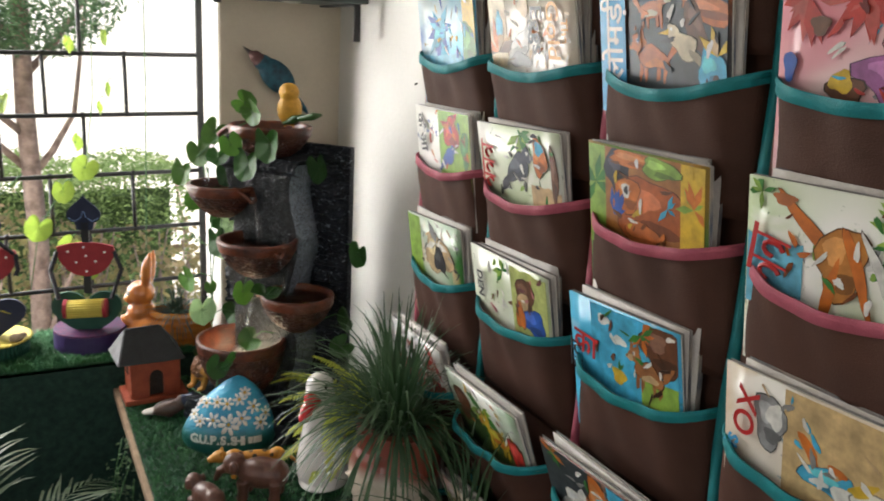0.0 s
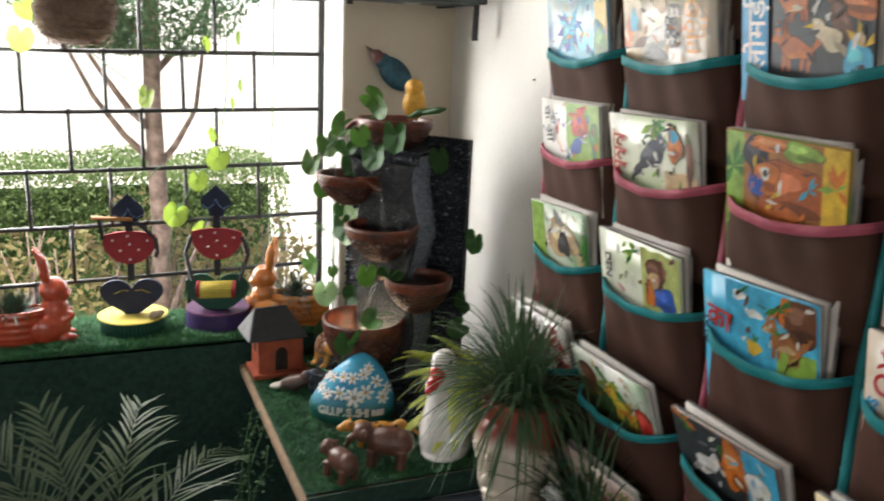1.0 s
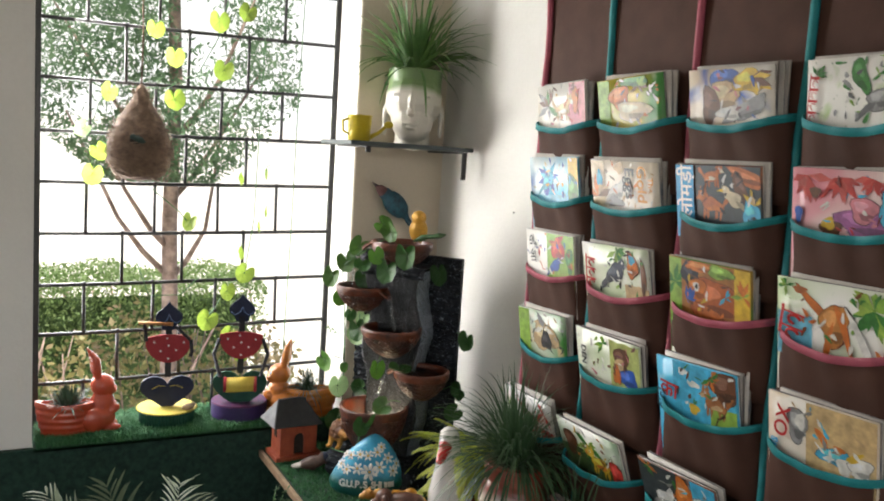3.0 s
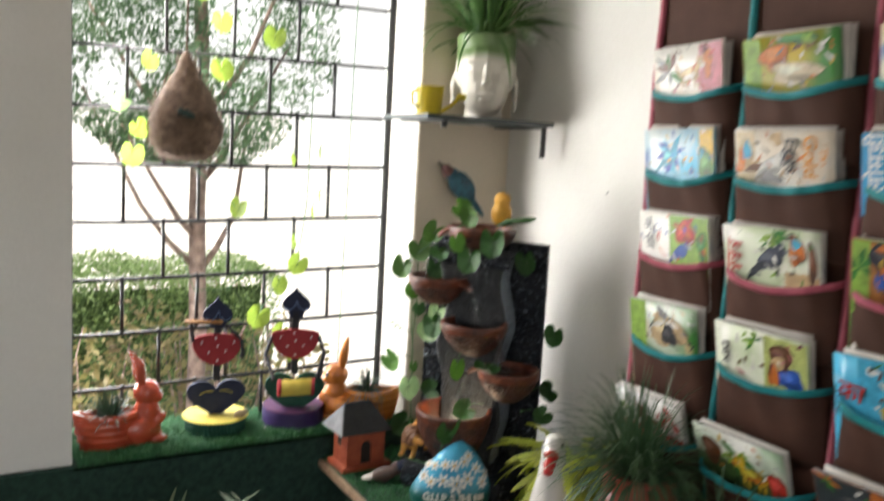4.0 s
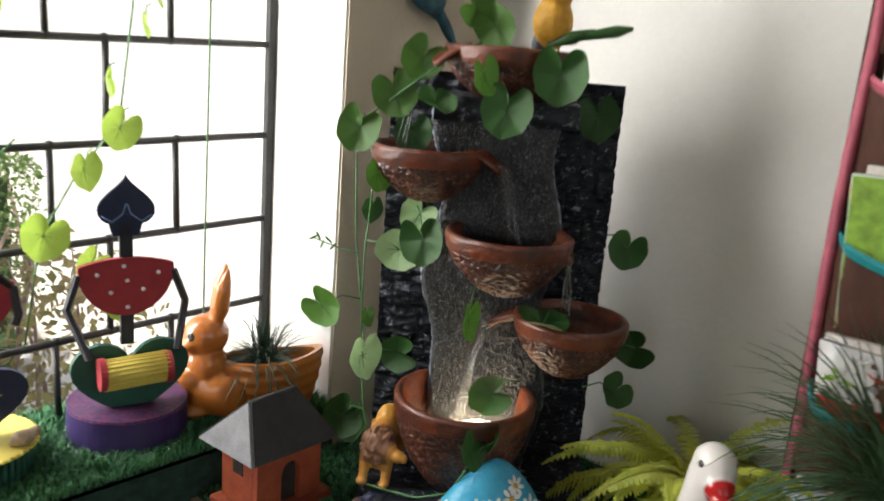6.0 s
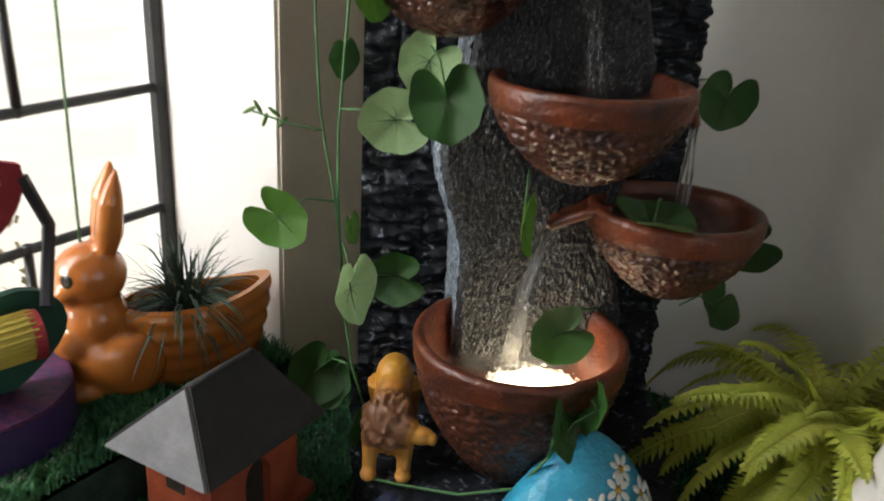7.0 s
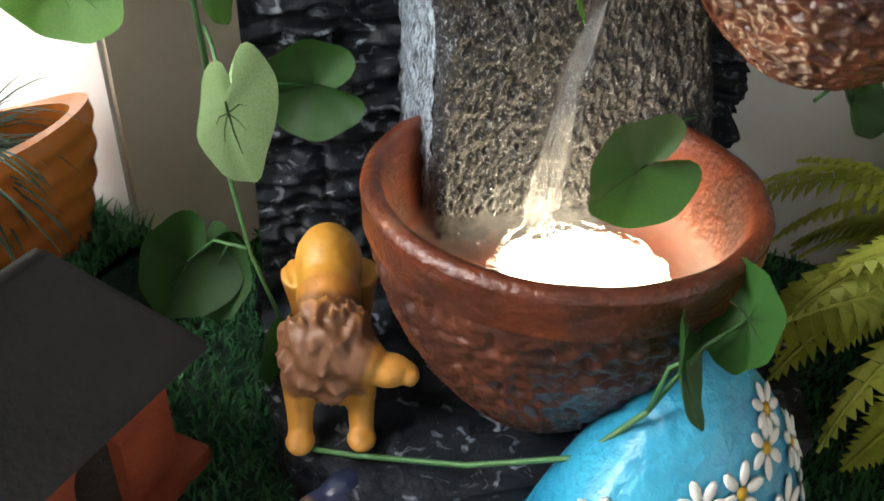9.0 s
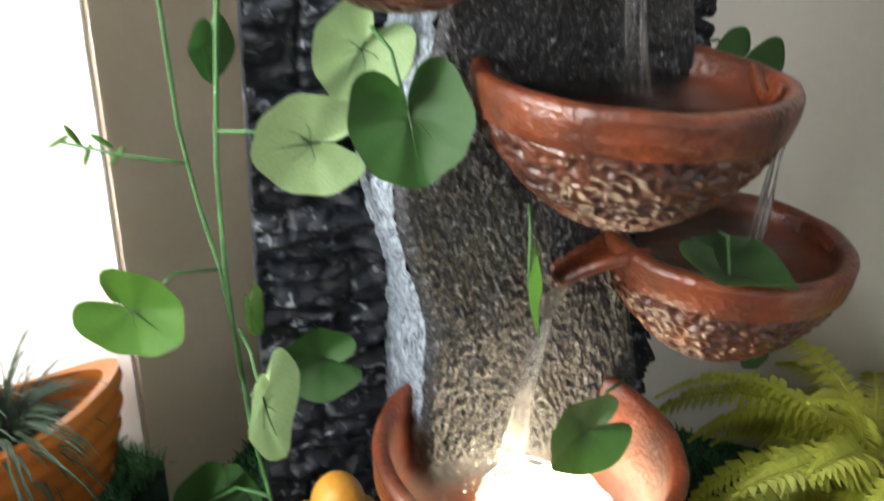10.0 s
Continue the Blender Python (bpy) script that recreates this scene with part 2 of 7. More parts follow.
# turf cloth on the wall below the sill and over the sill
g = Geo()
g.box(-2.6, WY - 0.022, 0.0, 0.70, WY - 0.001, SILL + 0.012)
solo("turf_wall_cover", g, turf_mat, "dark green artificial turf covering the wall below the sill", "artificial turf", smooth=False, bevel=0.004)
solo("turf_sill_cover", Geo().box(SX0 + 0.003, WY - 0.022, SILL + 0.001, SX1 - 0.003, WY + TH, SILL + 0.013), turf_base, "green artificial turf laid on the window sill", "artificial turf", smooth=False)


def blades(x0, x1, y0, y1, z, count, length, rng):
    """Short flat curved blades standing on a surface."""
    g = Geo()
    vs, fs = [], []
    for _ in range(count):
        x, y, a = rng.uniform(x0, x1), rng.uniform(y0, y1), rng.uniform(0, 6.283)
        h, lean, w = length * rng.uniform(0.5, 1.1), length * rng.uniform(0.1, 0.9), rng.uniform(0.0007, 0.0014)
        dx, dy = math.cos(a), math.sin(a)
        k = len(vs)
        vs += [(x - dy * w, y + dx * w, z), (x + dy * w, y - dx * w, z), (x + dx * lean * 0.4 + dy * w, y + dy * lean * 0.4 - dx * w, z + h * 0.7), (x + dx * lean * 0.4 - dy * w, y + dy * lean * 0.4 + dx * w, z + h * 0.7), (x + dx * lean, y + dy * lean, z + h)]
        fs += [(k, k + 1, k + 2, k + 3), (k + 3, k + 2, k + 4)]
    return g.add(vs, fs)


solo("sill_turf", blades(SX0 + 0.01, SX1 - 0.01, WY - 0.03, WY + 0.25, SILL + 0.012, 26000, 0.022, random.Random(3)), turf_blade, "green plastic turf blades on the window sill", "artificial turf", kind="stuff", smooth=False)

# iron grille
win = thing("window_1", "black iron window grille in a staggered brick pattern", "window", pose(0, 0, 0), kind="structure")
ROWZ = [0.80, 0.957, 1.119, 1.280, 1.446, 1.610, 1.770, 1.934, 2.115, 2.28]


def bar_z(z, x):
    return z + 0.022 * (x - 0.2)


for z in ROWZ:
    z0, z1 = bar_z(z, SX0), bar_z(z, SX1)
    g = Geo()
    g.tube([(SX0, GY, z0), (SX0 + 0.3, GY, z0 * 0.7 + z1 * 0.3 - 0.002), (SX1, GY, z1)], 0.0062, 8)
    part("rail", g, iron, win)
EVEN, ODD = (-0.128, 0.077, 0.286, 0.496), (-0.024, 0.176, 0.379, 0.585)
for i in range(len(ROWZ) - 1):
    for x in (ODD[:3] if i % 2 else EVEN):
        xx = x + rnd.uniform(-0.006, 0.006)
        g = Geo()
        g.tube([(xx, GY, bar_z(ROWZ[i], x)), (xx + rnd.uniform(-0.003, 0.003), GY, bar_z(ROWZ[i + 1], x))], 0.0058, 8)
        for zz in (ROWZ[i], ROWZ[i + 1]):
            g.ball((xx, GY, bar_z(zz, x)), (0.009, 0.007, 0.008), n=8, m=5)
        part("bar", g, iron, win)
for x in (SX0 + 0.012, SX1 - 0.008):
    part("side_bar", Geo().box(x - 0.009, GY - 0.007, SILL, x + 0.009, GY + 0.007, HEAD), iron, win, smooth=False, bevel=0.002)

# ---- table in the corner ----
TZ = 0.735
table = thing("turf_table", "low board table covered with green artificial turf", "table", pose(0, 0, 0))
part("tabletop", Geo().box(0.40, 1.735, TZ - 0.022, WX - 0.005, WY - 0.026, TZ), board_edge, table, "raw board edge", smooth=False, bevel=0.002)
part("turf_mat", Geo().box(0.412, 1.745, TZ + 0.0005, WX - 0.008, WY - 0.03, TZ + 0.004), turf_base, table, smooth=False)
part("turf_edge", Geo().box(0.412, 1.728, TZ - 0.045, WX - 0.008, 1.7335, TZ + 0.006), turf_mat, table, "dark turf hanging over the front edge", smooth=False)
for x, y in ((0.62, 1.80), (0.98, 1.80), (0.62, 2.45), (0.98, 2.45)):
    part("leg", Geo().box(x - 0.022, y - 0.022, 0, x + 0.022, y + 0.022, TZ - 0.023), iron, table, smooth=False, bevel=0.003)
solo("table_turf", blades(0.414, WX - 0.01, 1.747, WY - 0.03, TZ + 0.004, 30000, 0.010, random.Random(5)), turf_blade, "green plastic turf blades on the table", "artificial turf", kind="stuff", smooth=False)

# ---- wall pocket holder with books ----
HX = 0.955                                   # front of the backing cloth
EDGES = (1.775, 1.503, 1.212, 0.932, 0.655)  # seams between the columns, along y
ROWS = (1.872, 1.683, 1.487, 1.275, 1.062, 0.858)
DEEP = 0.172

holder = thing("book_organizer", "brown cloth wall organizer with teal and pink bound pockets", "wall organizer", pose(0, 0, 0))
part("backing", Geo().box(HX, EDGES[-1] - 0.012, 0.62, HX + 0.012, EDGES[0] + 0.012, 2.42), felt_brown, holder, smooth=False, bevel=0.003)
part("hanging_rod", Geo().tube([(HX + 0.02, EDGES[-1] - 0.03, 2.43), (HX + 0.02, EDGES[0] + 0.03, 2.43)], 0.012, 10), iron, holder)
for y in (EDGES[0] - 0.1, EDGES[-1] + 0.1):
    part("hook", Geo().tube([(WX + 0.005, y, 2.46), (HX + 0.02, y, 2.46), (HX + 0.005, y, 2.43), (HX + 0.02, y, 2.41)], 0.004, 6), iron, holder)
for i, y in enumerate(EDGES):
    g = Geo()
    g.tube([(HX - 0.006 + 0.002 * math.sin(k * 1.7 + i), y + 0.0025 * math.sin(k * 0.9 + 2 * i), 0.63 + k * 0.0745) for k in range(25)], 0.0085, 8)
    part("seam_binding", g, teal if i % 2 else pink, holder, "teal binding" if i % 2 else "pink binding")
g = Geo()
g.tube([(HX - 0.004, EDGES[-1], 0.625), (HX - 0.004, EDGES[0], 0.625)], 0.008, 8)
part("hem_binding", g, teal, holder)


def pocket(y0, y1, z, bulge, sag, binding, rng):
    ph, wr = rng.uniform(0, 6), rng.uniform(0.5, 1.0)

    def skin(s, h):
        arch = 1 - abs(2 * s - 1) ** 7
        y = y1 + (y0 - y1) * s
        fold = 0.004 * wr * math.sin(9 * s + 5 * h + ph) * h + 0.0025 * math.sin(23 * s + 3 * h + ph) * h * arch
        x = HX - 0.003 - bulge * arch * (0.25 + 0.75 * h ** 0.9) + fold * arch
        zz = z - DEEP + (DEEP - sag * math.sin(math.pi * s) ** 0.8) * h
        return (x, y, zz)

    g = Geo()
    g.sheet(skin, 26, 12)
    p = part("pocket", g, felt_brown, holder)
    t = p.modifiers.new("cloth", "SOLIDIFY")
    t.thickness, t.offset = 0.003, 0
    e = Geo()
    pts = [Vector(skin(i / 26, 1.0)) for i in range(27)]
    e.tube([q + Vector((-0.001, 0, -0.003)) for q in pts], 0.0038, 7)
    e.add([q + Vector((-0.0045, 0, 0.002)) for q in pts] + [q + Vector((-0.0050 + 0.001 * math.sin(k), 0, -0.013)) for k, q in enumerate(pts)] + [q + Vector((-0.001, 0, -0.013)) for q in pts], [(i, i + 1, i + 28, i + 27) for i in range(26)] + [(i + 27, i + 28, i + 55, i + 54) for i in range(26)])
    part("edge_binding", e, binding, p, smooth=True)
    return bulge


def cover_mat(name, pal, seed, scale=9.0):
    """Printed cover: soft painted shapes in the book's own colours."""
    m = bpy.data.materials.new(name)
    m.use_nodes = True
    nt = m.node_tree
    n = nt.nodes
    b = n["Principled BSDF"]
    b.inputs["Roughness"].default_value, b.inputs["Coat Weight"].default_value, b.inputs["Coat Roughness"].default_value = 0.38, 0.3, 0.25
    tc, mp = n.new("ShaderNodeTexCoord"), n.new("ShaderNodeMapping")
    mp.inputs["Location"].default_value = (seed * 1.37, seed * 0.71, seed * 2.11)
    links(nt, (tc.outputs["Object"], mp.inputs["Vector"]))

    def patch(scale_, detail, low, high, below, colour, offset):
        nz, mr, mx, sh = n.new("ShaderNodeTexNoise"), n.new("ShaderNodeMapRange"), n.new("ShaderNodeMix"), n.new("ShaderNodeVectorMath")
        mx.data_type = "RGBA"
        sh.inputs[1].default_value = (offset, offset * 1.7, -offset)
        nz.inputs["Scale"].default_value, nz.inputs["Detail"].default_value, nz.inputs["Distortion"].default_value = scale_, detail, 0.7
        mr.inputs["From Min"].default_value, mr.inputs["From Max"].default_value = low, high
        mx.inputs["B"].default_value = (*colour, 1)
        links(nt, (mp.outputs["Vector"], sh.inputs[0]), (sh.outputs["Vector"], nz.inputs["Vector"]), (nz.outputs["Fac"], mr.inputs["Value"]), (mr.outputs["Result"], mx.inputs["Factor"]))
        if below is None:
            mx.inputs["A"].default_value = (*pal[0], 1)
        else:
            links(nt, (below, mx.inputs["A"]))
        return mx.outputs["Result"]

    out = patch(scale * 0.5, 2, 0.35, 0.75, None, pal[1], 0.0)
    out = patch(scale * 1.1, 3, 0.58, 0.74, out, pal[2], 3.1)
    out = patch(scale * 6.0, 4, 0.66, 0.74, out, tuple(q * 0.4 for q in pal[4]), 17.3)
    links(nt, (out, b.inputs["Base Color"]))
    return m


W_, BK, RD, OR, YL, GR, LG, BL, SK, PK, TN, BR, GY_ = (0.75, 0.73, 0.68), (0.02, 0.02, 0.025), (0.5, 0.03, 0.02), (0.6, 0.16, 0.02), (0.65, 0.42, 0.03), (0.04, 0.2, 0.03), (0.25, 0.42, 0.06), (0.02, 0.09, 0.4), (0.06, 0.42, 0.65), (0.6, 0.2, 0.24), (0.55, 0.38, 0.2), (0.14, 0.05, 0.02), (0.3, 0.3, 0.3)
# palettes by row (top down) and column (from the window on)
ART = [
    [(W_, TN, PK, RD, BR), (GR, YL, W_, W_, OR), (W_, TN, BL, PK, BK), (W_, W_, LG, GY_, GR)],
    [(SK, W_, BL, SK, YL), (W_, TN, W_, TN, OR), (BK, BR, OR, BK, BK), (PK, W_, PK, RD, SK)],
    [(W_, W_, RD, OR, BL), (W_, LG, W_, BK, GR), (GR, OR, BR, OR, YL), (W_, LG, W_, OR, GR)],
    [(GR, W_, TN, BK, GY_), (W_, LG, W_, PK, BR), (SK, SK, W_, BR, GR), (W_, TN, TN, W_, SK)],
    [(W_, GY_, W_, BR, RD), (GR, W_, BR, OR, YL), (BK, OR, SK, W_, GR), (W_, YL, LG, GR, TN)],
    [(W_, SK, GR, OR, BL), (W_, RD, TN, BR, LG), (W_, LG, YL, GR, SK), (SK, W_, PK, TN, RD)],
]
TITLE_Y = -0.0056   # titles lie over the pictures
STROKES = mat("title_ink", (0.03, 0.03, 0.035), 0.4, 0.1, 30, 0)
STROKE_RED = mat("title_ink_red", (0.45, 0.02, 0.02), 0.4, 0.1, 30, 0)
STROKE_WHITE = mat("title_ink_white", (0.75, 0.75, 0.73), 0.4, 0.1, 30, 0)
FIELD_BLUE = mat("sky_blue_print", (0.05, 0.33, 0.62), 0.4, 0.25, 25, 0)
STROKE_ORANGE = mat("title_ink_orange", (0.6, 0.25, 0.03), 0.4, 0.1, 30, 0)


def words(text, size, material, parent, x, z, turn, y=-0.0013):
    cu = bpy.data.curves.new("title", "FONT")
    cu.body, cu.size, cu.extrude, cu.align_x, cu.align_y, cu.offset = text, size, 0.0002, "CENTER", "CENTER", 0.0006
    tmp = new("title_src", cu)
    me = bpy.data.meshes.new_from_object(tmp.evaluated_get(bpy.context.evaluated_depsgraph_get()))
    bpy.data.objects.remove(tmp)
    me.materials.clear()
    me.materials.append(material)
    ob = new("title", me)
    return place(ob, pose(x, y, z, 90, 0, 0) @ pose(0, 0, 0, 0, 0, turn), parent)


def script_strokes(parent, material, x, z, w, h, turn, rng, count=3):
    """Letters that cannot be read, as plain bars hanging from a head line."""
    g = Geo()
    g.box(-w / 2, -0.0002, h * 0.36, w / 2, 0.0002, h * 0.36 + h * 0.11)
    for i in range(count):
        x0 = -w / 2 + w * (i + 0.55) / count
        g.box(x0, -0.0002, -h * 0.45, x0 + w * 0.06, 0.0002, h * 0.36)
        g.tube([(x0 - w * 0.3 / count * (1.2 + math.cos(a)), 0, -h * 0.08 + h * 0.24 * math.sin(a)) for a in [k * 0.62 + rng.uniform(0, 0.2) for k in range(8)]], h * 0.05, 5)
    place(new("title", g.mesh("title", material, False)), pose(x, TITLE_Y, z) @ pose(0, 0, 0, 0, turn, 0), parent)


def book(m, w, h, thick, cover, rng, label, spine):
    """A thin picture book lying on its long side; front face towards -y of its own frame."""
    b = thing("picture_book", label, "book", m, "books in the wall organizer")
    g = Geo()
    g.sheet(lambda s, t: (w * (s - 0.5), -0.0015 * math.sin(math.pi * s), h * t), 8, 4)
    c = part("cover", g, cover, b, smooth=True)
    sd = c.modifiers.new("card", "SOLIDIFY")
    sd.thickness, sd.offset = 0.0012, -1
    p = Geo()
    j = rng.uniform(-0.002, 0.002)
    p.box(-w / 2 + 0.003 + j, 0.0022, 0.002, w / 2 - 0.003 + j, 0.0022 + thick, h - 0.003 + rng.uniform(-0.002, 0.001))
    part("page_block", p, paper, b, "white page block", smooth=False)
    part("back_cover", Geo().box(-w / 2, thick + 0.0024, 0, w / 2, thick + 0.0036, h), spine, b, smooth=False)
    return b


plain_cover = mat("plain_cover_print", (0.62, 0.58, 0.52), 0.45, 0.3, 14, 0.0, colour2=(0.4, 0.36, 0.34), random_tint=0.2)
INKS = {}


def ink(colour):
    """One printed colour, shared by all covers."""
    if colour not in INKS:
        INKS[colour] = mat("printed_ink", colour, 0.4, 0.45, 45, 0.0, colour2=tuple(q * 0.55 for q in colour), fine=160)
    return INKS[colour]


def flat_shape(pts, y):
    g = Geo()
    k = len(pts)
    return g.add([(x, y, z) for x, z in pts] + [(x, y + 0.0004, z) for x, z in pts], [tuple(range(k)), tuple(range(k, 2 * k))[::-1]] + [(i, i + k, (i + 1) % k + k, (i + 1) % k) for i in range(k)])


def blob(x, z, rx, rz, turn, rng, n=22):
    ph = rng.uniform(0, 6)
    out = []
    for i in range(n):
        a = 2 * math.pi * i / n
        k = 1 + 0.16 * math.sin(3 * a + ph) + 0.08 * math.sin(5 * a + 2 * ph)
        u, v = rx * k * math.cos(a), rz * k * math.sin(a)
        out.append((x + u * math.cos(turn) - v * math.sin(turn), z + u * math.sin(turn) + v * math.cos(turn)))
    return out


class Picture:
    """Printed shapes on one cover; across: -1 to 1 over its width, up: 0 at the pocket's edge to 1 at the top."""

    def __init__(self, book_, w, rng):
        self.b, self.w, self.rng, self.level = book_, w, rng, 0
        self.limit = w / 2 - 0.003

    def at(self, x, z):
        return (max(-self.limit, min(self.limit, x * self.w / 2)), max(0.07, min(0.2125, 0.105 + 0.11 * z)))

    def shape(self, pts, colour):
        self.level += 1
        part("picture", flat_shape([self.at(x, z) for x, z in pts], -0.0020 - 0.000025 * self.level), ink(colour), self.b, smooth=False)

    def lump(self, x, z, rx, rz, colour, turn=0.0):
        k = 0.11 / (self.w / 2)
        pts = blob(0, 0, rx, rz, turn, self.rng, 18)
        if rx * rz > 0.02:
            edge = 0.016 / max(rx, rz)
            self.shape([(x + px * k * (1 + edge), z + pz * (1 + edge)) for px, pz in pts], tuple(round(q * 0.22, 3) for q in colour))
        self.shape([(x + px * k, z + pz) for px, pz in pts], colour)
        if rx * rz > 0.03:
            light, deep = tuple(round(min(0.75, q * 1.5 + 0.05), 3) for q in colour), tuple(round(q * 0.5, 3) for q in colour)
            self.shape([(x + (px * 0.5 - 0.25 * rx) * k, z + pz * 0.4 + 0.3 * rz) for px, pz in pts], light)
            self.shape([(x + (px * 0.55 + 0.2 * rx) * k, z + pz * 0.28 - 0.5 * rz) for px, pz in pts], deep)

    def field(self, x0, x1, z0, z1, colour):
        n = 7
        top = [(x0 + (x1 - x0) * i / n, z1 + self.rng.uniform(-0.03, 0.03) * (z1 < 0.97)) for i in range(n + 1)]
        self.shape([(x0, z0), (x1, z0)] + top[::-1], colour)

    def fan(self, x, z, count, length, colours, spread=3.1, aim=0.0):
        for i in range(count):
            a, q = aim + self.rng.uniform(-spread, spread), length * self.rng.uniform(0.5, 1.1)
            k = 0.11 / (self.w / 2)
            c, d = math.cos(a), math.sin(a)
            e = q * 0.16
            self.shape([(x, z), (x + (c * q * 0.5 - d * e) * k, z + d * q * 0.5 + c * e), (x + c * q * k, z + d * q), (x + (c * q * 0.5 + d * e) * k, z + d * q * 0.5 - c * e)], colours[i % len(colours)])

    def beast(self, x, z, s, colour, pale, way=1):
        """A four-legged creature with pointed ears, muzzle, eye and tail."""
        dark = tuple(round(q * 0.25, 3) for q in colour)
        k = 0.11 / (self.w / 2) * way
        for q in (-0.55, -0.25, 0.35, 0.6):
            self.lump(x + q * s * k, z - 0.55 * s, 0.09 * s, 0.36 * s, colour, 0.1 * way)
        self.lump(x, z - 0.12 * s, 0.72 * s, 0.36 * s, colour, 0.15 * way)
        self.lump(x - 0.95 * s * k, z + 0.15 * s, 0.42 * s, 0.13 * s, colour, -0.9 * way)
        self.lump(x - 0.05 * s * k, z - 0.30 * s, 0.44 * s, 0.14 * s, pale, 0.1)
        self.lump(x + 0.72 * s * k, z + 0.36 * s, 0.34 * s, 0.29 * s, colour)
        for q in (0.55, 0.86):
            self.shape([(x + (q - 0.12) * s * k, z + 0.55 * s), (x + (q + 0.12) * s * k, z + 0.55 * s), (x + q * s * k, z + 0.92 * s)], colour)
        self.lump(x + 0.98 * s * k, z + 0.24 * s, 0.20 * s, 0.13 * s, pale)
        self.lump(x + 1.12 * s * k, z + 0.27 * s, 0.05 * s, 0.05 * s, dark)
        self.lump(x + 0.76 * s * k, z + 0.44 * s, 0.075 * s, 0.075 * s, W_)
        self.lump(x + 0.78 * s * k, z + 0.44 * s, 0.04 * s, 0.045 * s, BK)

    def fowl(self, x, z, s, colour, beak, way=1):
        k = 0.11 / (self.w / 2) * way
        self.lump(x, z, 0.50 * s, 0.30 * s, colour, 0.5 * way)
        self.lump(x - 0.5 * s * k, z - 0.35 * s, 0.42 * s, 0.11 * s, tuple(round(q * 0.5, 3) for q in colour), 0.7 * way)
        self.lump(x + 0.42 * s * k, z + 0.36 * s, 0.20 * s, 0.19 * s, colour)
        self.shape([(x + 0.56 * s * k, z + 0.42 * s), (x + 0.56 * s * k, z + 0.26 * s), (x + 0.95 * s * k, z + 0.30 * s)], beak)
        self.lump(x + 0.46 * s * k, z + 0.42 * s, 0.05 * s, 0.05 * s, W_)


def speckle(p, colours, count):
    """Small scattered strokes: leaves, feathers and folds too fine to tell apart."""
    for i in range(count):
        a = p.rng.uniform(0, 3.1)
        p.lump(p.rng.uniform(-0.5, 0.92), p.rng.uniform(0.0, 0.95), p.rng.uniform(0.04, 0.11), p.rng.uniform(0.012, 0.035), colours[i % len(colours)], a)


LIGHTBLUE, CREAM, PALEPINK, SLATE, FOX, PURPLE = (0.16, 0.5, 0.68), (0.66, 0.55, 0.36), (0.68, 0.44, 0.40), (0.035, 0.045, 0.05), (0.50, 0.13, 0.025), (0.33, 0.10, 0.28)


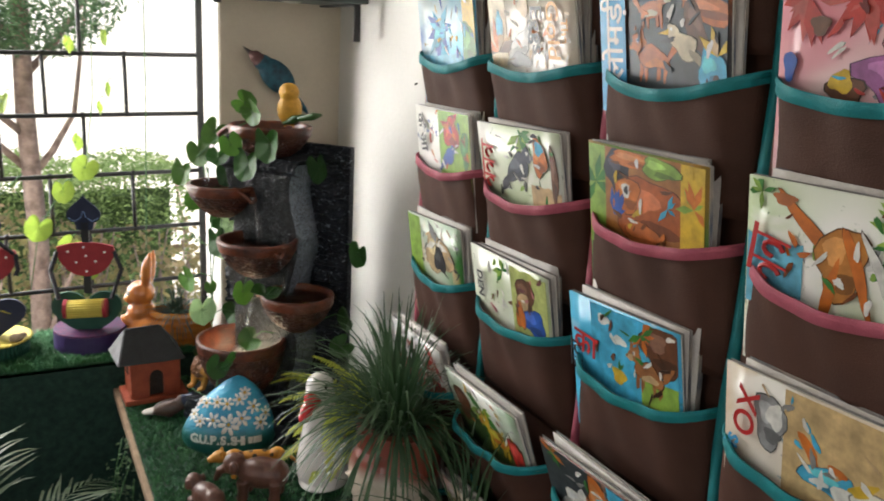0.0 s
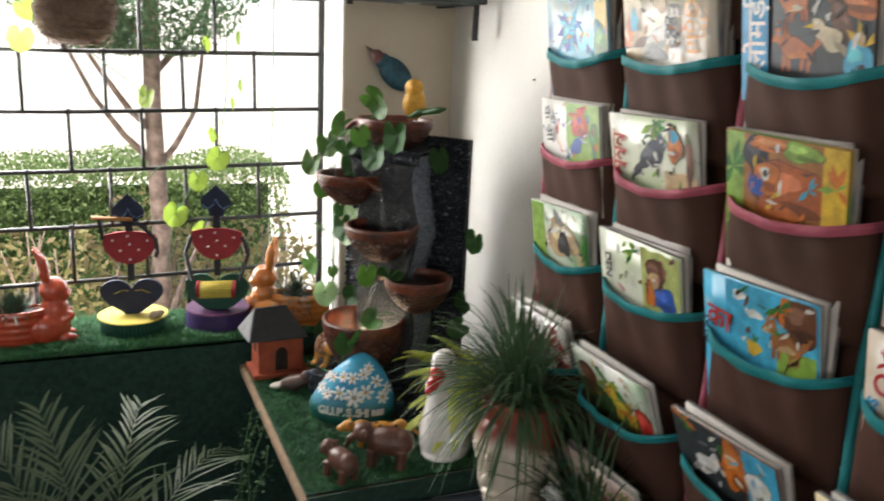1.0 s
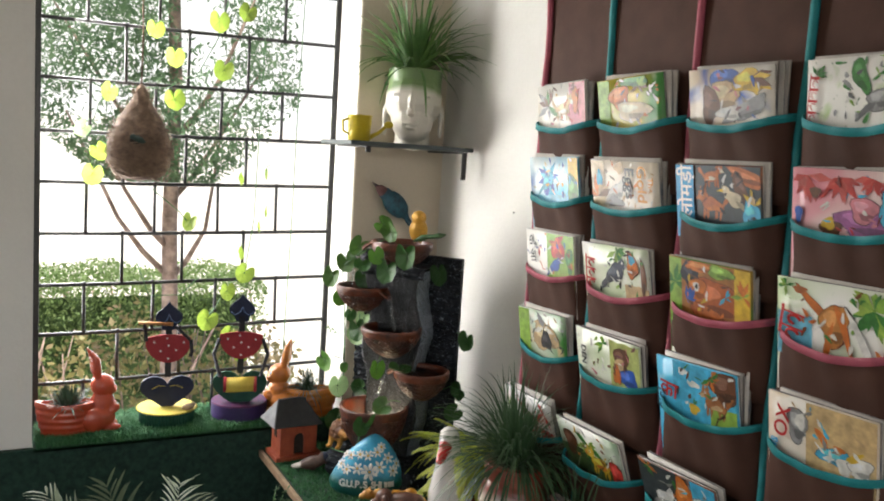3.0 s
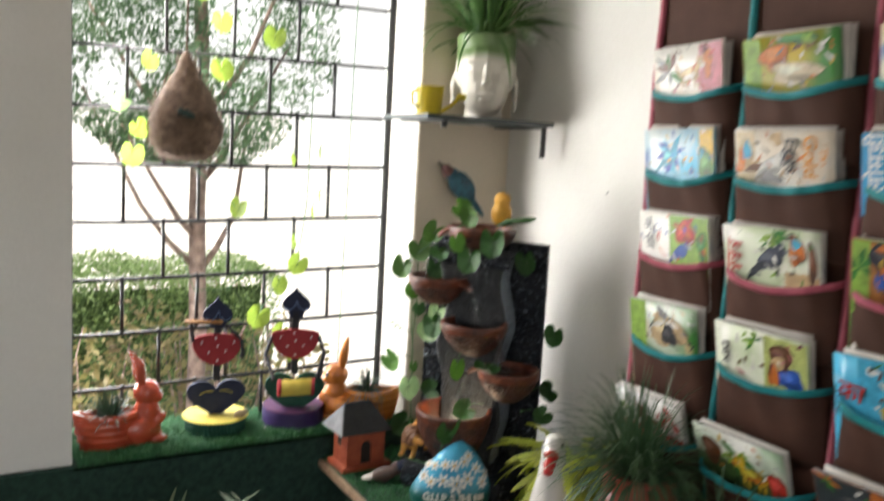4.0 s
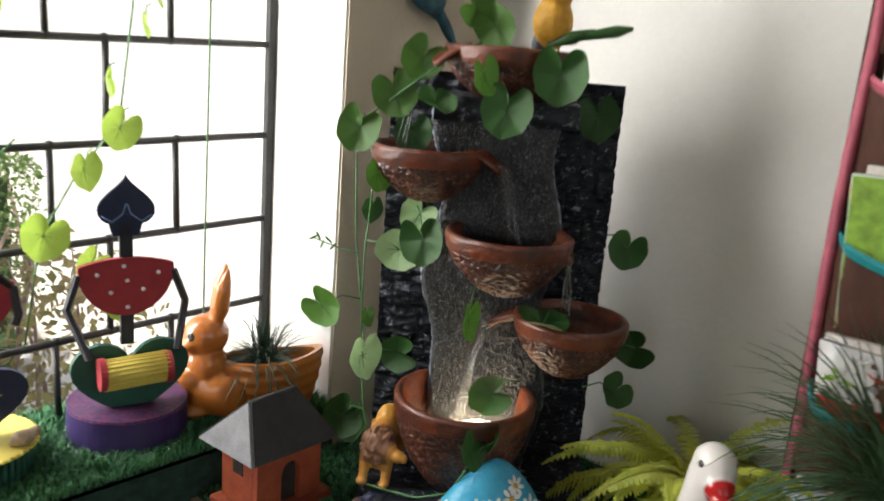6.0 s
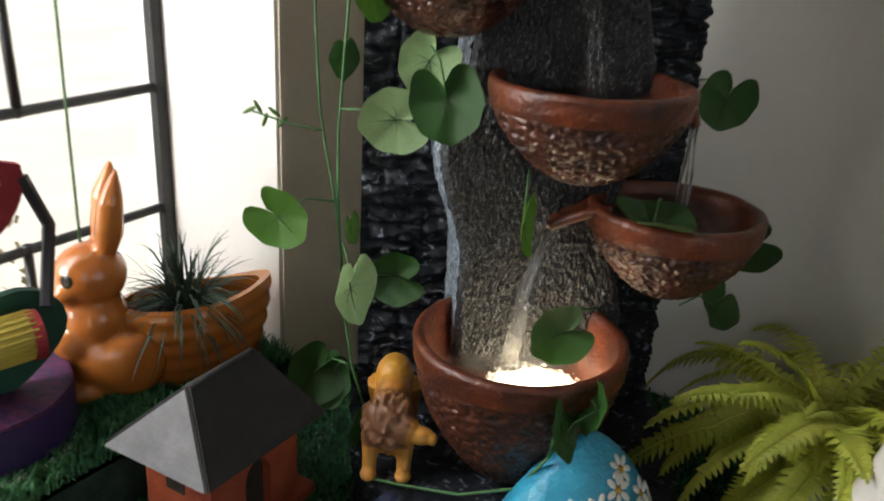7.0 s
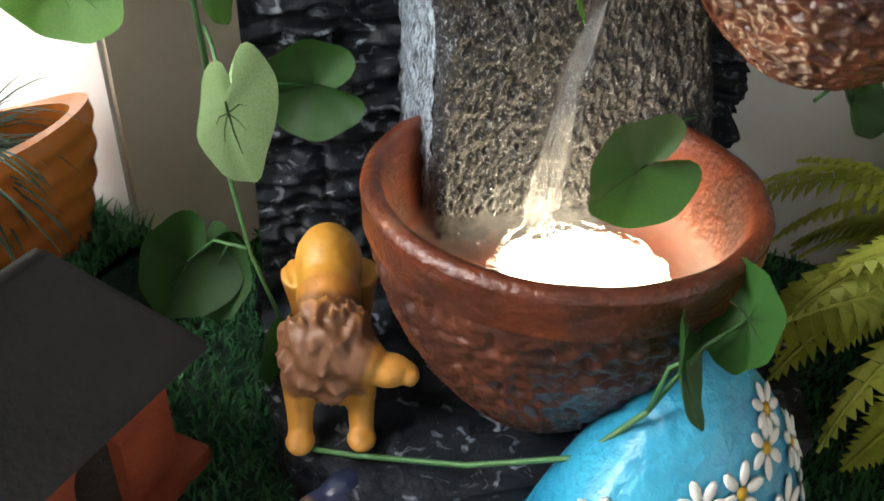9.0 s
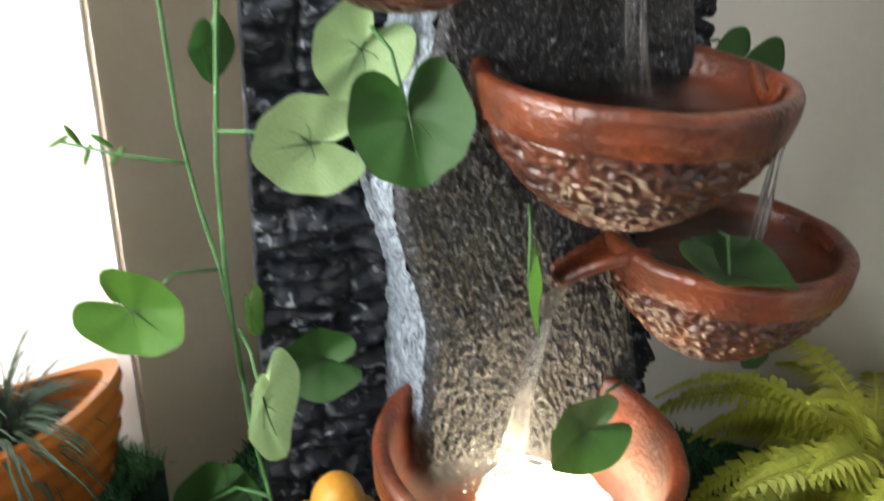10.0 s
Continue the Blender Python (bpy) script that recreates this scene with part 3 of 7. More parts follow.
def illustrate(b, w, pal, rng, r, c):
    """The printed scene of the cover in row r, column c."""
    p = Picture(b, w, rng)
    speckle(p, (pal[1], pal[2], pal[4], GY_), 10)
    if (r, c) == (0, 0):
        p.field(0.35, 1, 0, 1, PK), p.fan(-0.5, 0.5, 12, 0.5, (GR, BR, GY_)), p.beast(0.1, 0.45, 0.36, TN, W_), p.lump(0.6, 0.6, 0.1, 0.3, OR)
    elif (r, c) == (0, 1):
        p.field(-1, -0.6, 0, 1, LG), p.lump(-0.3, 0.6, 0.3, 0.24, OR), p.lump(0.2, 0.9, 0.4, 0.12, GR), p.fan(0.3, 0.8, 9, 0.3, (LG, BR)), p.lump(0.1, 0.3, 0.5, 0.2, CREAM)
    elif (r, c) == (0, 2):
        p.lump(-0.1, 0.85, 0.34, 0.2, BL), p.lump(-0.1, 0.5, 0.3, 0.3, TN), p.lump(-0.45, 0.35, 0.2, 0.34, BR), p.lump(0.45, 0.75, 0.34, 0.2, YL), p.fan(0.5, 0.8, 7, 0.5, (YL, BR), 1.2), p.lump(0.4, 0.25, 0.5, 0.14, GY_, 0.4), p.lump(0.0, 0.2, 0.28, 0.12, W_)
    elif (r, c) == (0, 3):
        p.fan(0.75, 0.85, 16, 0.5, (LG, GR), 1.2, 3.6), p.fan(-0.8, 0.75, 6, 0.2, (GR,)), p.fowl(0.35, 0.35, 0.5, GY_, OR), p.lump(0.0, 0.7, 0.12, 0.28, GR, 0.4), p.field(0.6, 1, -0.2, 0.25, LG)
    elif (r, c) == (1, 0):
        p.fan(-0.2, 0.5, 14, 0.55, (BL, SK, BL)), p.field(0.6, 1, 0.2, 1, YL), p.lump(0.75, 0.25, 0.2, 0.34, GR), p.fowl(-0.25, 0.4, 0.45, SK, W_), p.field(-1, 0.5, -0.3, 0.1, LIGHTBLUE)
    elif (r, c) == (1, 1):
        p.field(-1, -0.55, 0, 1, CREAM), p.fan(-0.8, 0.2, 14, 0.5, (TN, OR, BR), 1.6, 1.5), p.lump(-0.72, 0.6, 0.1, 0.17, SK), p.fowl(-0.2, 0.35, 0.5, W_, OR), p.lump(-0.1, 0.85, 0.14, 0.13, TN), p.lump(-0.25, 0.12, 0.26, 0.1, GY_)
    elif (r, c) == (1, 2):
        p.field(-0.52, 1, -0.4, 1, SLATE), p.lump(0.72, 0.78, 0.5, 0.14, FOX, -0.3), p.lump(0.55, 0.58, 0.12, 0.34, BR, 0.5), p.beast(-0.10, 0.30, 0.34, FOX, OR, -1), p.beast(-0.12, 0.82, 0.26, FOX, CREAM), p.fowl(0.38, 0.40, 0.42, CREAM, YL, -1), p.lump(0.78, 0.15, 0.2, 0.22, SK), p.fan(0.85, 0.3, 7, 0.3, (YL, TN), 1.0, 1.5)
    elif (r, c) == (1, 3):
        for x in (-0.7, -0.1, 0.45):
            p.fan(x, 0.88, 11, 0.42, (RD, (0.55, 0.08, 0.06)), 1.5, -1.6)
        p.lump(0.35, 0.2, 0.5, 0.24, PURPLE), p.lump(0.3, 0.4, 0.22, 0.2, PK), p.lump(-0.25, 0.05, 0.18, 0.14, BR), p.lump(-0.3, 0.14, 0.12, 0.1, YL), p.fan(0.62, 0.5, 8, 0.4, ((0.12, 0.1, 0.2),), 1.0, 0.9), p.lump(0.8, 0.45, 0.26, 0.3, SK), p.lump(-0.55, 0.62, 0.1, 0.09, BR), p.lump(-0.85, 0.25, 0.07, 0.14, BL)
    elif (r, c) == (2, 0):
        p.field(-0.1, 1, -0.3, 1, LG), p.lump(0.35, 0.62, 0.26, 0.24, RD), p.fan(0.35, 0.7, 9, 0.4, (RD, OR)), p.fowl(0.2, 0.2, 0.4, BL, W_), p.lump(0.8, 0.4, 0.12, 0.3, GR)
    elif (r, c) == (2, 1):
        p.fan(0.1, 0.9, 14, 0.4, (GR, LG), 1.6, -1.2), p.fowl(0.0, 0.4, 0.6, (0.05, 0.06, 0.09), GY_), p.field(0.3, 1, -0.2, 0.2, TN), p.lump(0.55, 0.62, 0.16, 0.26, OR), p.lump(0.55, 0.75, 0.1, 0.1, SK), p.lump(0.85, 0.4, 0.08, 0.4, BR)
    elif (r, c) == (2, 2):
        p.field(-1, -0.66, -0.3, 1, LG), p.fan(-0.85, 0.5, 9, 0.4, (GR,)), p.field(-0.66, 0.62, -0.3, 1, (0.36, 0.14, 0.03)), p.lump(-0.42, 0.72, 0.22, 0.3, (0.015, 0.016, 0.03)), p.lump(-0.1, 0.88, 0.5, 0.09, OR), p.lump(0.12, 0.30, 0.62, 0.40, (0.42, 0.10, 0.02), 0.2), p.lump(-0.25, 0.45, 0.2, 0.22, OR), p.lump(-0.28, 0.5, 0.08, 0.09, W_), p.lump(-0.28, 0.5, 0.04, 0.05, BK), p.fan(-0.5, 0.15, 8, 0.35, (BL,), 0.8, 1.2), p.field(0.62, 1, -0.3, 1, YL), p.fan(0.82, 0.5, 8, 0.3, (OR, LG)), p.fan(0.42, 0.42, 6, 0.22, (SK,)), p.lump(0.3, 0.85, 0.3, 0.12, LG), p.lump(0.0, 0.05, 0.3, 0.1, FOX)
    elif (r, c) == (2, 3):
        p.field(-1, -0.32, -0.3, 0.42, LIGHTBLUE), p.fan(-0.82, 0.86, 10, 0.22, (GR, LG)), p.lump(-0.28, 0.62, 0.07, 0.4, OR, 0.9), p.lump(-0.55, 0.83, 0.13, 0.06, (0.4, 0.12, 0.03)), p.lump(0.08, 0.35, 0.24, 0.36, (0.5, 0.2, 0.04), -0.2), p.lump(0.25, 0.3, 0.06, 0.44, OR, 0.35), p.lump(-0.02, 0.05, 0.06, 0.3, OR, -0.2), p.fan(0.75, 0.7, 26, 0.5, (LG, GR, (0.35, 0.5, 0.08))), p.lump(0.55, 0.2, 0.06, 0.5, W_, 0.5)
    elif (r, c) == (3, 0):
        p.field(-1, -0.5, -0.3, 1, LG), p.lump(0.15, 0.4, 0.5, 0.34, TN), p.fan(0.1, 0.6, 9, 0.5, (BK, GY_, W_)), p.lump(0.2, 0.3, 0.2, 0.2, BK)
    elif (r, c) == (3, 1):
        p.field(0.1, 1, -0.3, 0.95, (0.45, 0.5, 0.16)), p.lump(0.45, 0.55, 0.22, 0.3, BR), p.lump(0.4, 0.45, 0.14, 0.16, TN), p.lump(0.62, 0.2, 0.3, 0.2, BL), p.lump(0.3, 0.2, 0.12, 0.2, OR), p.fan(-0.1, 0.8, 8, 0.3, (GR, LG))
    elif (r, c) == (3, 2):
        p.field(-0.55, 1, -0.4, 1, SK), p.lump(-0.3, 0.8, 0.12, 0.07, W_), p.lump(-0.02, 0.6, 0.14, 0.06, W_), p.lump(-0.05, 0.12, 0.13, 0.11, YL), p.fan(-0.05, 0.2, 5, 0.16, (GR,), 0.9, 1.2), p.field(0.35, 1, -0.4, 0.3, LG), p.lump(0.72, 0.7, 0.34, 0.3, BR), p.fan(0.4, 0.8, 9, 0.3, (OR, GR)), p.beast(0.5, 0.38, 0.34, (0.34, 0.13, 0.04), TN, -1)
    elif (r, c) == (3, 3):
        p.field(-0.25, 1, -0.4, 1, (0.6, 0.42, 0.2)), p.lump(-0.42, 0.55, 0.18, 0.3, GY_), p.lump(-0.36, 0.62, 0.1, 0.14, W_), p.lump(0.05, 0.45, 0.06, 0.2, OR, 0.6), p.lump(0.3, 0.22, 0.34, 0.14, SK), p.lump(0.45, 0.12, 0.14, 0.14, W_), p.lump(0.72, 0.18, 0.2, 0.16, W_, 0.5), p.lump(0.62, 0.32, 0.16, 0.06, YL, 0.6), p.lump(0.35, 0.36, 0.1, 0.06, OR)
    elif (r, c) == (4, 1):
        p.field(-1, 1, -0.4, 0.4, (0.05, 0.10, 0.03)), p.fan(0.0, 0.6, 12, 0.5, (GR, LG)), p.beast(0.3, 0.3, 0.4, YL, OR, -1), p.lump(-0.6, 0.5, 0.2, 0.3, BR), p.lump(0.8, 0.2, 0.2, 0.3, RD)
    elif (r, c) == (4, 2):
        p.field(-1, 0.3, -0.4, 1, SLATE), p.fowl(-0.4, 0.3, 0.5, W_, OR), p.lump(0.2, 0.55, 0.26, 0.4, OR), p.field(0.4, 1, -0.3, 1, SK), p.lump(0.6, 0.4, 0.2, 0.3, W_), p.fan(-0.7, 0.9, 8, 0.3, (GR, OR))
    else:
        p.field(-1, 1, -0.3, 0.25, pal[4]), p.beast(rng.uniform(-0.1, 0.2), 0.45, 0.38, pal[3], pal[1], rng.choice((-1, 1))), p.fan(0.7, 0.7, 10, 0.35, (pal[4], pal[2])), p.fan(-0.7, 0.6, 8, 0.3, (pal[2], LG))
    speckle(p, (pal[3], pal[4], tuple(round(q * 0.3, 3) for q in pal[3]), pal[2], W_), 18)


back_cover = mat("back_cover_print", (0.42, 0.36, 0.3), 0.4, 0.5, 18, 0.0, colour2=(0.1, 0.12, 0.16), random_tint=0.5)
fan = random.Random(21)
SLOUCH = {(0, 0): -2, (0, 1): -2, (0, 3): -1}
for r, z in enumerate(ROWS):
    for c in range(4):
        y1, y0 = EDGES[c] - 0.007, EDGES[c + 1] + 0.007
        n_books = 2 + (r + c) % 3 if r < 4 else 2
        bulge = 0.048 + 0.010 * ((r * 3 + c * 2) % 3) / 2 + (0.026 if r >= 4 else 0.0)
        sag = 0.026 + 0.006 * ((r + c) % 2)
        pocket(y0, y1, z + fan.uniform(-0.004, 0.004), bulge, sag, pink if r == 2 else teal, fan)
        w = (y1 - y0) * (0.84 if r else 0.81)
        lean = math.degrees(math.asin((bulge * 0.74 - 0.020) / 0.115)) + SLOUCH.get((r, c), 0)
        art = cover_mat(f"cover_print_{r}{c}", ART[r][c], r * 4 + c + 1, 8 + (r * 2 + c) % 4)
        yc = (y0 + y1) / 2 + fan.uniform(-0.004, 0.006)
        for k in range(n_books - 1, -1, -1):
            off = 0.0052 * k
            up = 0.003 * k + (fan.uniform(-0.004, 0.005) if k else 0.0)
            tilt = fan.uniform(-1.5, 1.5) if k else fan.uniform(-2.5, 1.0)
            wk = w * (1 if k == 0 else fan.uniform(0.92, 0.99))
            base = pose(HX - 0.022 + off, yc - fan.uniform(-0.005, 0.006) * (k > 0), z - 0.125 + up, 0, 0, -90)
            m = base @ pose(0, 0, 0, lean - 2.2 * k, tilt, 0)
            b = book(m, wk, 0.215, 0.0032, art if k == 0 else plain_cover, fan, "thin illustrated children's book standing in a cloth pocket", back_cover)
            if k == 0:
                illustrate(b, wk, ART[r][c], fan, r, c)
                if (r, c) == (1, 1):
                    for text, x in (("The", 0.095), ("Gold", 0.066), ("Eggs", 0.025)):
                        words(text, 0.042 if text != "The" else 0.022, STROKE_ORANGE if text != "Eggs" else STROKES, b, x, 0.165, -90, TITLE_Y)
                elif (r, c) == (3, 1):
                    words("DEN", 0.024, STROKES, b, -0.085, 0.15, -90, TITLE_Y)
                elif (r, c) == (3, 3):
                    words("OX", 0.040, STROKE_RED, b, -0.075, 0.165, 80, TITLE_Y)
                    words("is", 0.030, FIELD_BLUE, b, -0.096, 0.122, 80, TITLE_Y)
                elif (r, c) == (2, 3):
                    script_strokes(b, STROKE_RED, -0.075, 0.135, 0.055, 0.055, -80, fan, 2)
                elif (r, c) == (1, 2):
                    part("title_panel", Geo().box(-wk / 2 + 0.002, -0.0052, 0.06, -0.060, -0.0048, 0.2125), FIELD_BLUE, b, smooth=False)
                    words("\u0932\u094b\u092e\u095c\u0940", 0.046, STROKE_WHITE, b, -0.080, 0.158, 90, TITLE_Y)
                elif (r, c) == (2, 0):
                    words("\u0915\u094c\u0906", 0.036, STROKES, b, -w * 0.34, 0.165, -82, TITLE_Y)
                elif (r, c) == (3, 2):
                    script_strokes(b, STROKES, -w * 0.43, 0.125, 0.05, 0.03, -85, fan, 2)
                    words("\u0915\u093e", 0.050, STROKE_RED, b, -w * 0.33, 0.145, -8, TITLE_Y)
                elif (r, c) == (2, 1):
                    script_strokes(b, STROKE_RED, -w * 0.36, 0.15, 0.075, 0.04, -85, fan, 3)
                elif (r, c) == (0, 3):
                    script_strokes(b, STROKE_RED, -0.09, 0.15, 0.08, 0.02, -85, fan, 4)

# ---- fountain ----
# own frame: x along the panel, -y out of it; it stands across the corner
FM = Matrix.LocRotScale((0.794, 2.244, TZ + 0.006), Euler((0, 0, radians(-51))), None)
fountain = thing("tabletop_fountain", "black slate-look tabletop fountain with five brown bowls of running water", "fountain", FM)


def F(u, v, z):
    """Fountain coordinates (along, out, height above the floor) to its own frame."""
    return (u, -v, z - TZ - 0.006)


def rough(p, s, a):
    return a * noise.fractal(Vector(p) * s, 0.9, 2.1, 4)


FTOP, BASE_Z, SLAB_V = 1.440, 0.802, 0.100


def slab_left(z):
    return -0.093 - 0.013 * math.cos((max(z, 1.03) - 1.14) * 2 * math.pi / 0.24)


def slab_right(z):
    return 0.088 + 0.012 * math.cos((z - 1.20) * 2 * math.pi / 0.26)


def wing(u0, u1, z0, z1, course, turn):
    """Split stone courses: blocks with ragged faces and deep joints; a return along the outer edge."""
    def fn(s, t):
        z = z0 + (z1 - z0) * t
        u = u0 + (u1 - u0) * s
        row = math.floor((z - z0) / course + 0.12 * noise.noise(Vector((u * 20, z * 9, turn))))
        edge = abs((z - z0) / course - row - 0.5) * 2
        wide = 0.074 + 0.022 * noise.noise(Vector((row * 7.3, turn, 0.4)))
        cut = math.floor(u / wide + 0.37 * (row % 3))
        eu = abs(u / wide + 0.37 * (row % 3) - cut - 0.5) * 2
        d = 0.006 * noise.noise(Vector((cut * 3.1, row * 5.7, 1.5))) + rough((u * 0.7, row * 0.37, z * 2.0), 46, 0.011)
        d += 0.004 * abs(noise.noise(Vector((u * 40, z * 130, row)))) - 0.008 * max(0, edge - 0.84) / 0.16 - 0.006 * max(0, eu - 0.92) / 0.08
        return F(u, d, z)
    return fn


for u0, u1, k in ((-0.181, -0.078, 0.0), (0.070, 0.181, 4.0)):
    part("stone_wing", Geo().sheet(wing(u0, u1, BASE_Z - 0.01, FTOP, 0.043, k), 46, 300), resin_black, fountain, "stacked split-slate strip")
g = Geo()
g.box(-0.180, 0.010, 0.006, 0.180, 0.034, FTOP - TZ - 0.008)
part("back_panel", g, resin_black, fountain, smooth=False, bevel=0.004)


def slab(s, t):
    z = BASE_Z + (1.395 - BASE_Z) * t
    u = slab_left(z) + (slab_right(z) - slab_left(z)) * s
    side = min(1, min(s, 1 - s) / 0.045)
    v = SLAB_V - 0.008 * (1 - side) ** 2 + rough((u, z * 0.5, 0.3), 30, 0.003) + 0.0020 * noise.noise(Vector((u * 420, z * 210, 0))) + 0.0016 * noise.noise(Vector((u * 190, z * 120, 3)))
    return F(u, v, z)


g = Geo().sheet(slab, 180, 420)
# water glints on the wet wall are pale specks in its colour
slab_mat = brush_and_glints(mat("wet_slate", (0.012, 0.013, 0.016), 0.42, 0.6, 55, 0.9, colour2=(0.004, 0.005, 0.007), fine=420, coat=0.08), (0.22, 0.24, 0.27), (9.0, 9.0, 4.5), 0.58, 0.66)
# window daylight on the flanks is painted in as pale streaks
side_mat = brush_and_glints(mat("daylit_slate", (0.035, 0.042, 0.052), 0.4, 0.5, 60, 0.8, colour2=(0.012, 0.015, 0.02), fine=420, coat=0.2), (0.40, 0.47, 0.55), (7.0, 7.0, 2.2), 0.42, 0.58)
part("water_wall", g, slab_mat, fountain, "wet pitted slate wall that the water runs down")
for edge_at, k in ((slab_left, -1), (slab_right, 1)):
    def flank(s, t):
        z = BASE_Z + (1.395 - BASE_Z) * t
        return F(edge_at(z) + k * 0.004 * math.sin(math.pi * s) + rough((s * 0.1, t, k), 60, 0.003), -0.004 + (SLAB_V - 0.004) * s, z)
    part("wall_side", Geo().sheet(flank, 18, 220), side_mat, fountain, "side of the slate wall, pale with painted daylight")


def crown(s, t):
    """Carved lip over the slate wall: overhanging front, flat top."""
    u = -0.104 + 0.210 * s
    n = 0.006 * noise.noise(Vector((u * 70, t * 3, 8))) + 0.003 * noise.noise(Vector((u * 220, t * 20, 2)))
    if t < 0.6:
        q = t / 0.6
        return F(u, SLAB_V + 0.014 * math.sin(math.pi * min(1, q * 1.15)) + n, 1.372 + 0.036 * q)
    q = (t - 0.6) / 0.4
    return F(u, SLAB_V + 0.004 + n * (1 - q) - (SLAB_V + 0.003) * q, 1.408 + 0.004 * q + n * 0.3)


part("crown_lip", Geo().sheet(crown, 90, 26), resin_black, fountain, "carved slate lip")

# base: a low block with cut corners
OUT = [(-0.186, -0.03), (-0.184, 0.112), (-0.143, 0.212), (0.143, 0.212), (0.184, 0.112), (0.186, -0.03)]


def outline(s):
    k = min(4, int(s * 5))
    q = s * 5 - k
    return OUT[k][0] + (OUT[k + 1][0] - OUT[k][0]) * q, OUT[k][1] + (OUT[k + 1][1] - OUT[k][1]) * q


def base_side(s, t):
    u, v = outline(s)
    d = rough((u, v, t * 0.07), 55, 0.006) - 0.006 * max(0, t - 0.9) / 0.1
    return F(u + d * (1 if u > 0 else -1), v + d, TZ + 0.007 + (BASE_Z - TZ - 0.007) * t)


def base_top(s, t):
    u, v = outline(s)
    u, v = u * t, 0.05 + (v - 0.05) * t
    return F(u, v, BASE_Z + rough((u, v, 4.0), 45, 0.004) * min(1, (1 - t) * 12) + 0.002)


g = Geo().sheet(base_side, 150, 14)
g.sheet(base_top, 150, 40)
part("base", g, resin_black, fountain, "rough black stone base")


def bowl(u, v, z, r, depth, spout=None, level=0.26):
    """Round bowl let into the slate wall: hammered scales outside, smooth raised band and rim, hollow inside."""
    n, rows, band = 300, 84, 1 - 0.021 / depth
    g = Geo()
    vs, fs = [], []
    for i in range(rows + 1):
        t = i / rows
        rr = r * (0.16 + 0.84 * math.sin(0.5 * math.pi * t) ** 0.66)
        zz = -depth + depth * t
        for j in range(n):
            a = 2 * math.pi * j / n
            px, py = rr * math.cos(a), rr * math.sin(a)
            if t < band:
                q = Vector((px, py, zz * 0.85 + u)) * 104
                q += 0.35 * noise.noise_vector(q * 0.8)
                f1 = noise.voronoi(q)[0]
                d = 0.0022 - 0.0062 * min(1, (f1[1] - f1[0]) * 1.1) ** 0.75 + 0.0014 * noise.noise(q * 2.2)
                d *= min(1, (band - t) / 0.03)
            else:
                d = 0.0030 + 0.0008 * noise.noise(Vector((px * 60, py * 60, zz * 120)))
            k = 1 + d / max(rr, 0.02)
            vs.append(F(u + px * k, v + py * k, z + zz))
    fs = [(i * n + j, i * n + (j + 1) % n, (i + 1) * n + (j + 1) % n, (i + 1) * n + j) for i in range(int(rows * band) + 1) for j in range(n)]
    bands = [(i * n + j, i * n + (j + 1) % n, (i + 1) * n + (j + 1) % n, (i + 1) * n + j) for i in range(int(rows * band) + 1, rows) for j in range(n)]
    b = part("bowl", Geo().add(vs, fs), resin_brown, fountain, "brown hammered bowl")
    ri = Geo().add(vs, bands)
    prof = [(r + 0.003, -0.0006), (r + 0.0022, 0.0028), (r - 0.0015, 0.0046), (r - 0.006, 0.004), (r - 0.0085, 0.0005), (r - 0.0105, -0.012), (r * 0.86, -depth * 0.36), (r * 0.78, -depth * 0.52), (r * 0.55, -depth * 0.60), (0.002, -depth * 0.61)]
    m = 110

    def wav(a, q):
        return 0.0010 * noise.noise(Vector((3 * math.cos(a), 3 * math.sin(a), q * 60 + z * 9)))

    ri.add([F(u + (q + wav(a, q)) * math.cos(a), v + (q + wav(a, q)) * math.sin(a), z + h + 1.2 * wav(a, 1.0)) for q, h in prof for a in [2 * math.pi * j / m for j in range(m)]], [(i * m + j, i * m + (j + 1) % m, (i + 1) * m + (j + 1) % m, (i + 1) * m + j) for i in range(len(prof) - 1) for j in range(m)])
    part("rim", ri, rim_brown, b, "smooth worn rim")
    if spout:
        a, length = radians(spout[0]), spout[1]
        dx, dy = math.cos(a), math.sin(a)
        sp = Geo()

        def lip(s, t):
            k = 2 * t - 1
            w = 0.026 * (1 - 0.62 * s ** 1.5) * k
            o = r - 0.016 + (length + 0.016) * s
            h = 0.004 - 0.026 * s ** 1.6 - 0.012 * (1 - k * k) * (1 - 0.5 * s)
            return F(u + dx * o - dy * w, v + dy * o + dx * w, z + h)

        sp.sheet(lip, 16, 14)
        o = part("spout", sp, rim_brown, b, "curled leaf-shaped spout")
        sd = o.modifiers.new("lip", "SOLIDIFY")
        sd.thickness, sd.offset = 0.008, 0
    return b


# along, out, height of the rim, radius, depth, spout (direction, length), water below the rim
BOWLS = [
    (0.000, 0.059, 1.478, 0.096, 0.080, (150, 0.026), 0.16),
    (-0.107, 0.099, 1.331, 0.084, 0.080, (15, 0.028), 0.18),
    (0.022, 0.141, 1.219, 0.091, 0.090, (22, 0.004), 0.13),
    (0.126, 0.128, 1.098, 0.083, 0.090, (188, 0.040), 0.09),
    (-0.021, 0.147, 0.966, 0.105, 0.160, None, 0.27),
]
for b in BOWLS:
    bowl(*b)

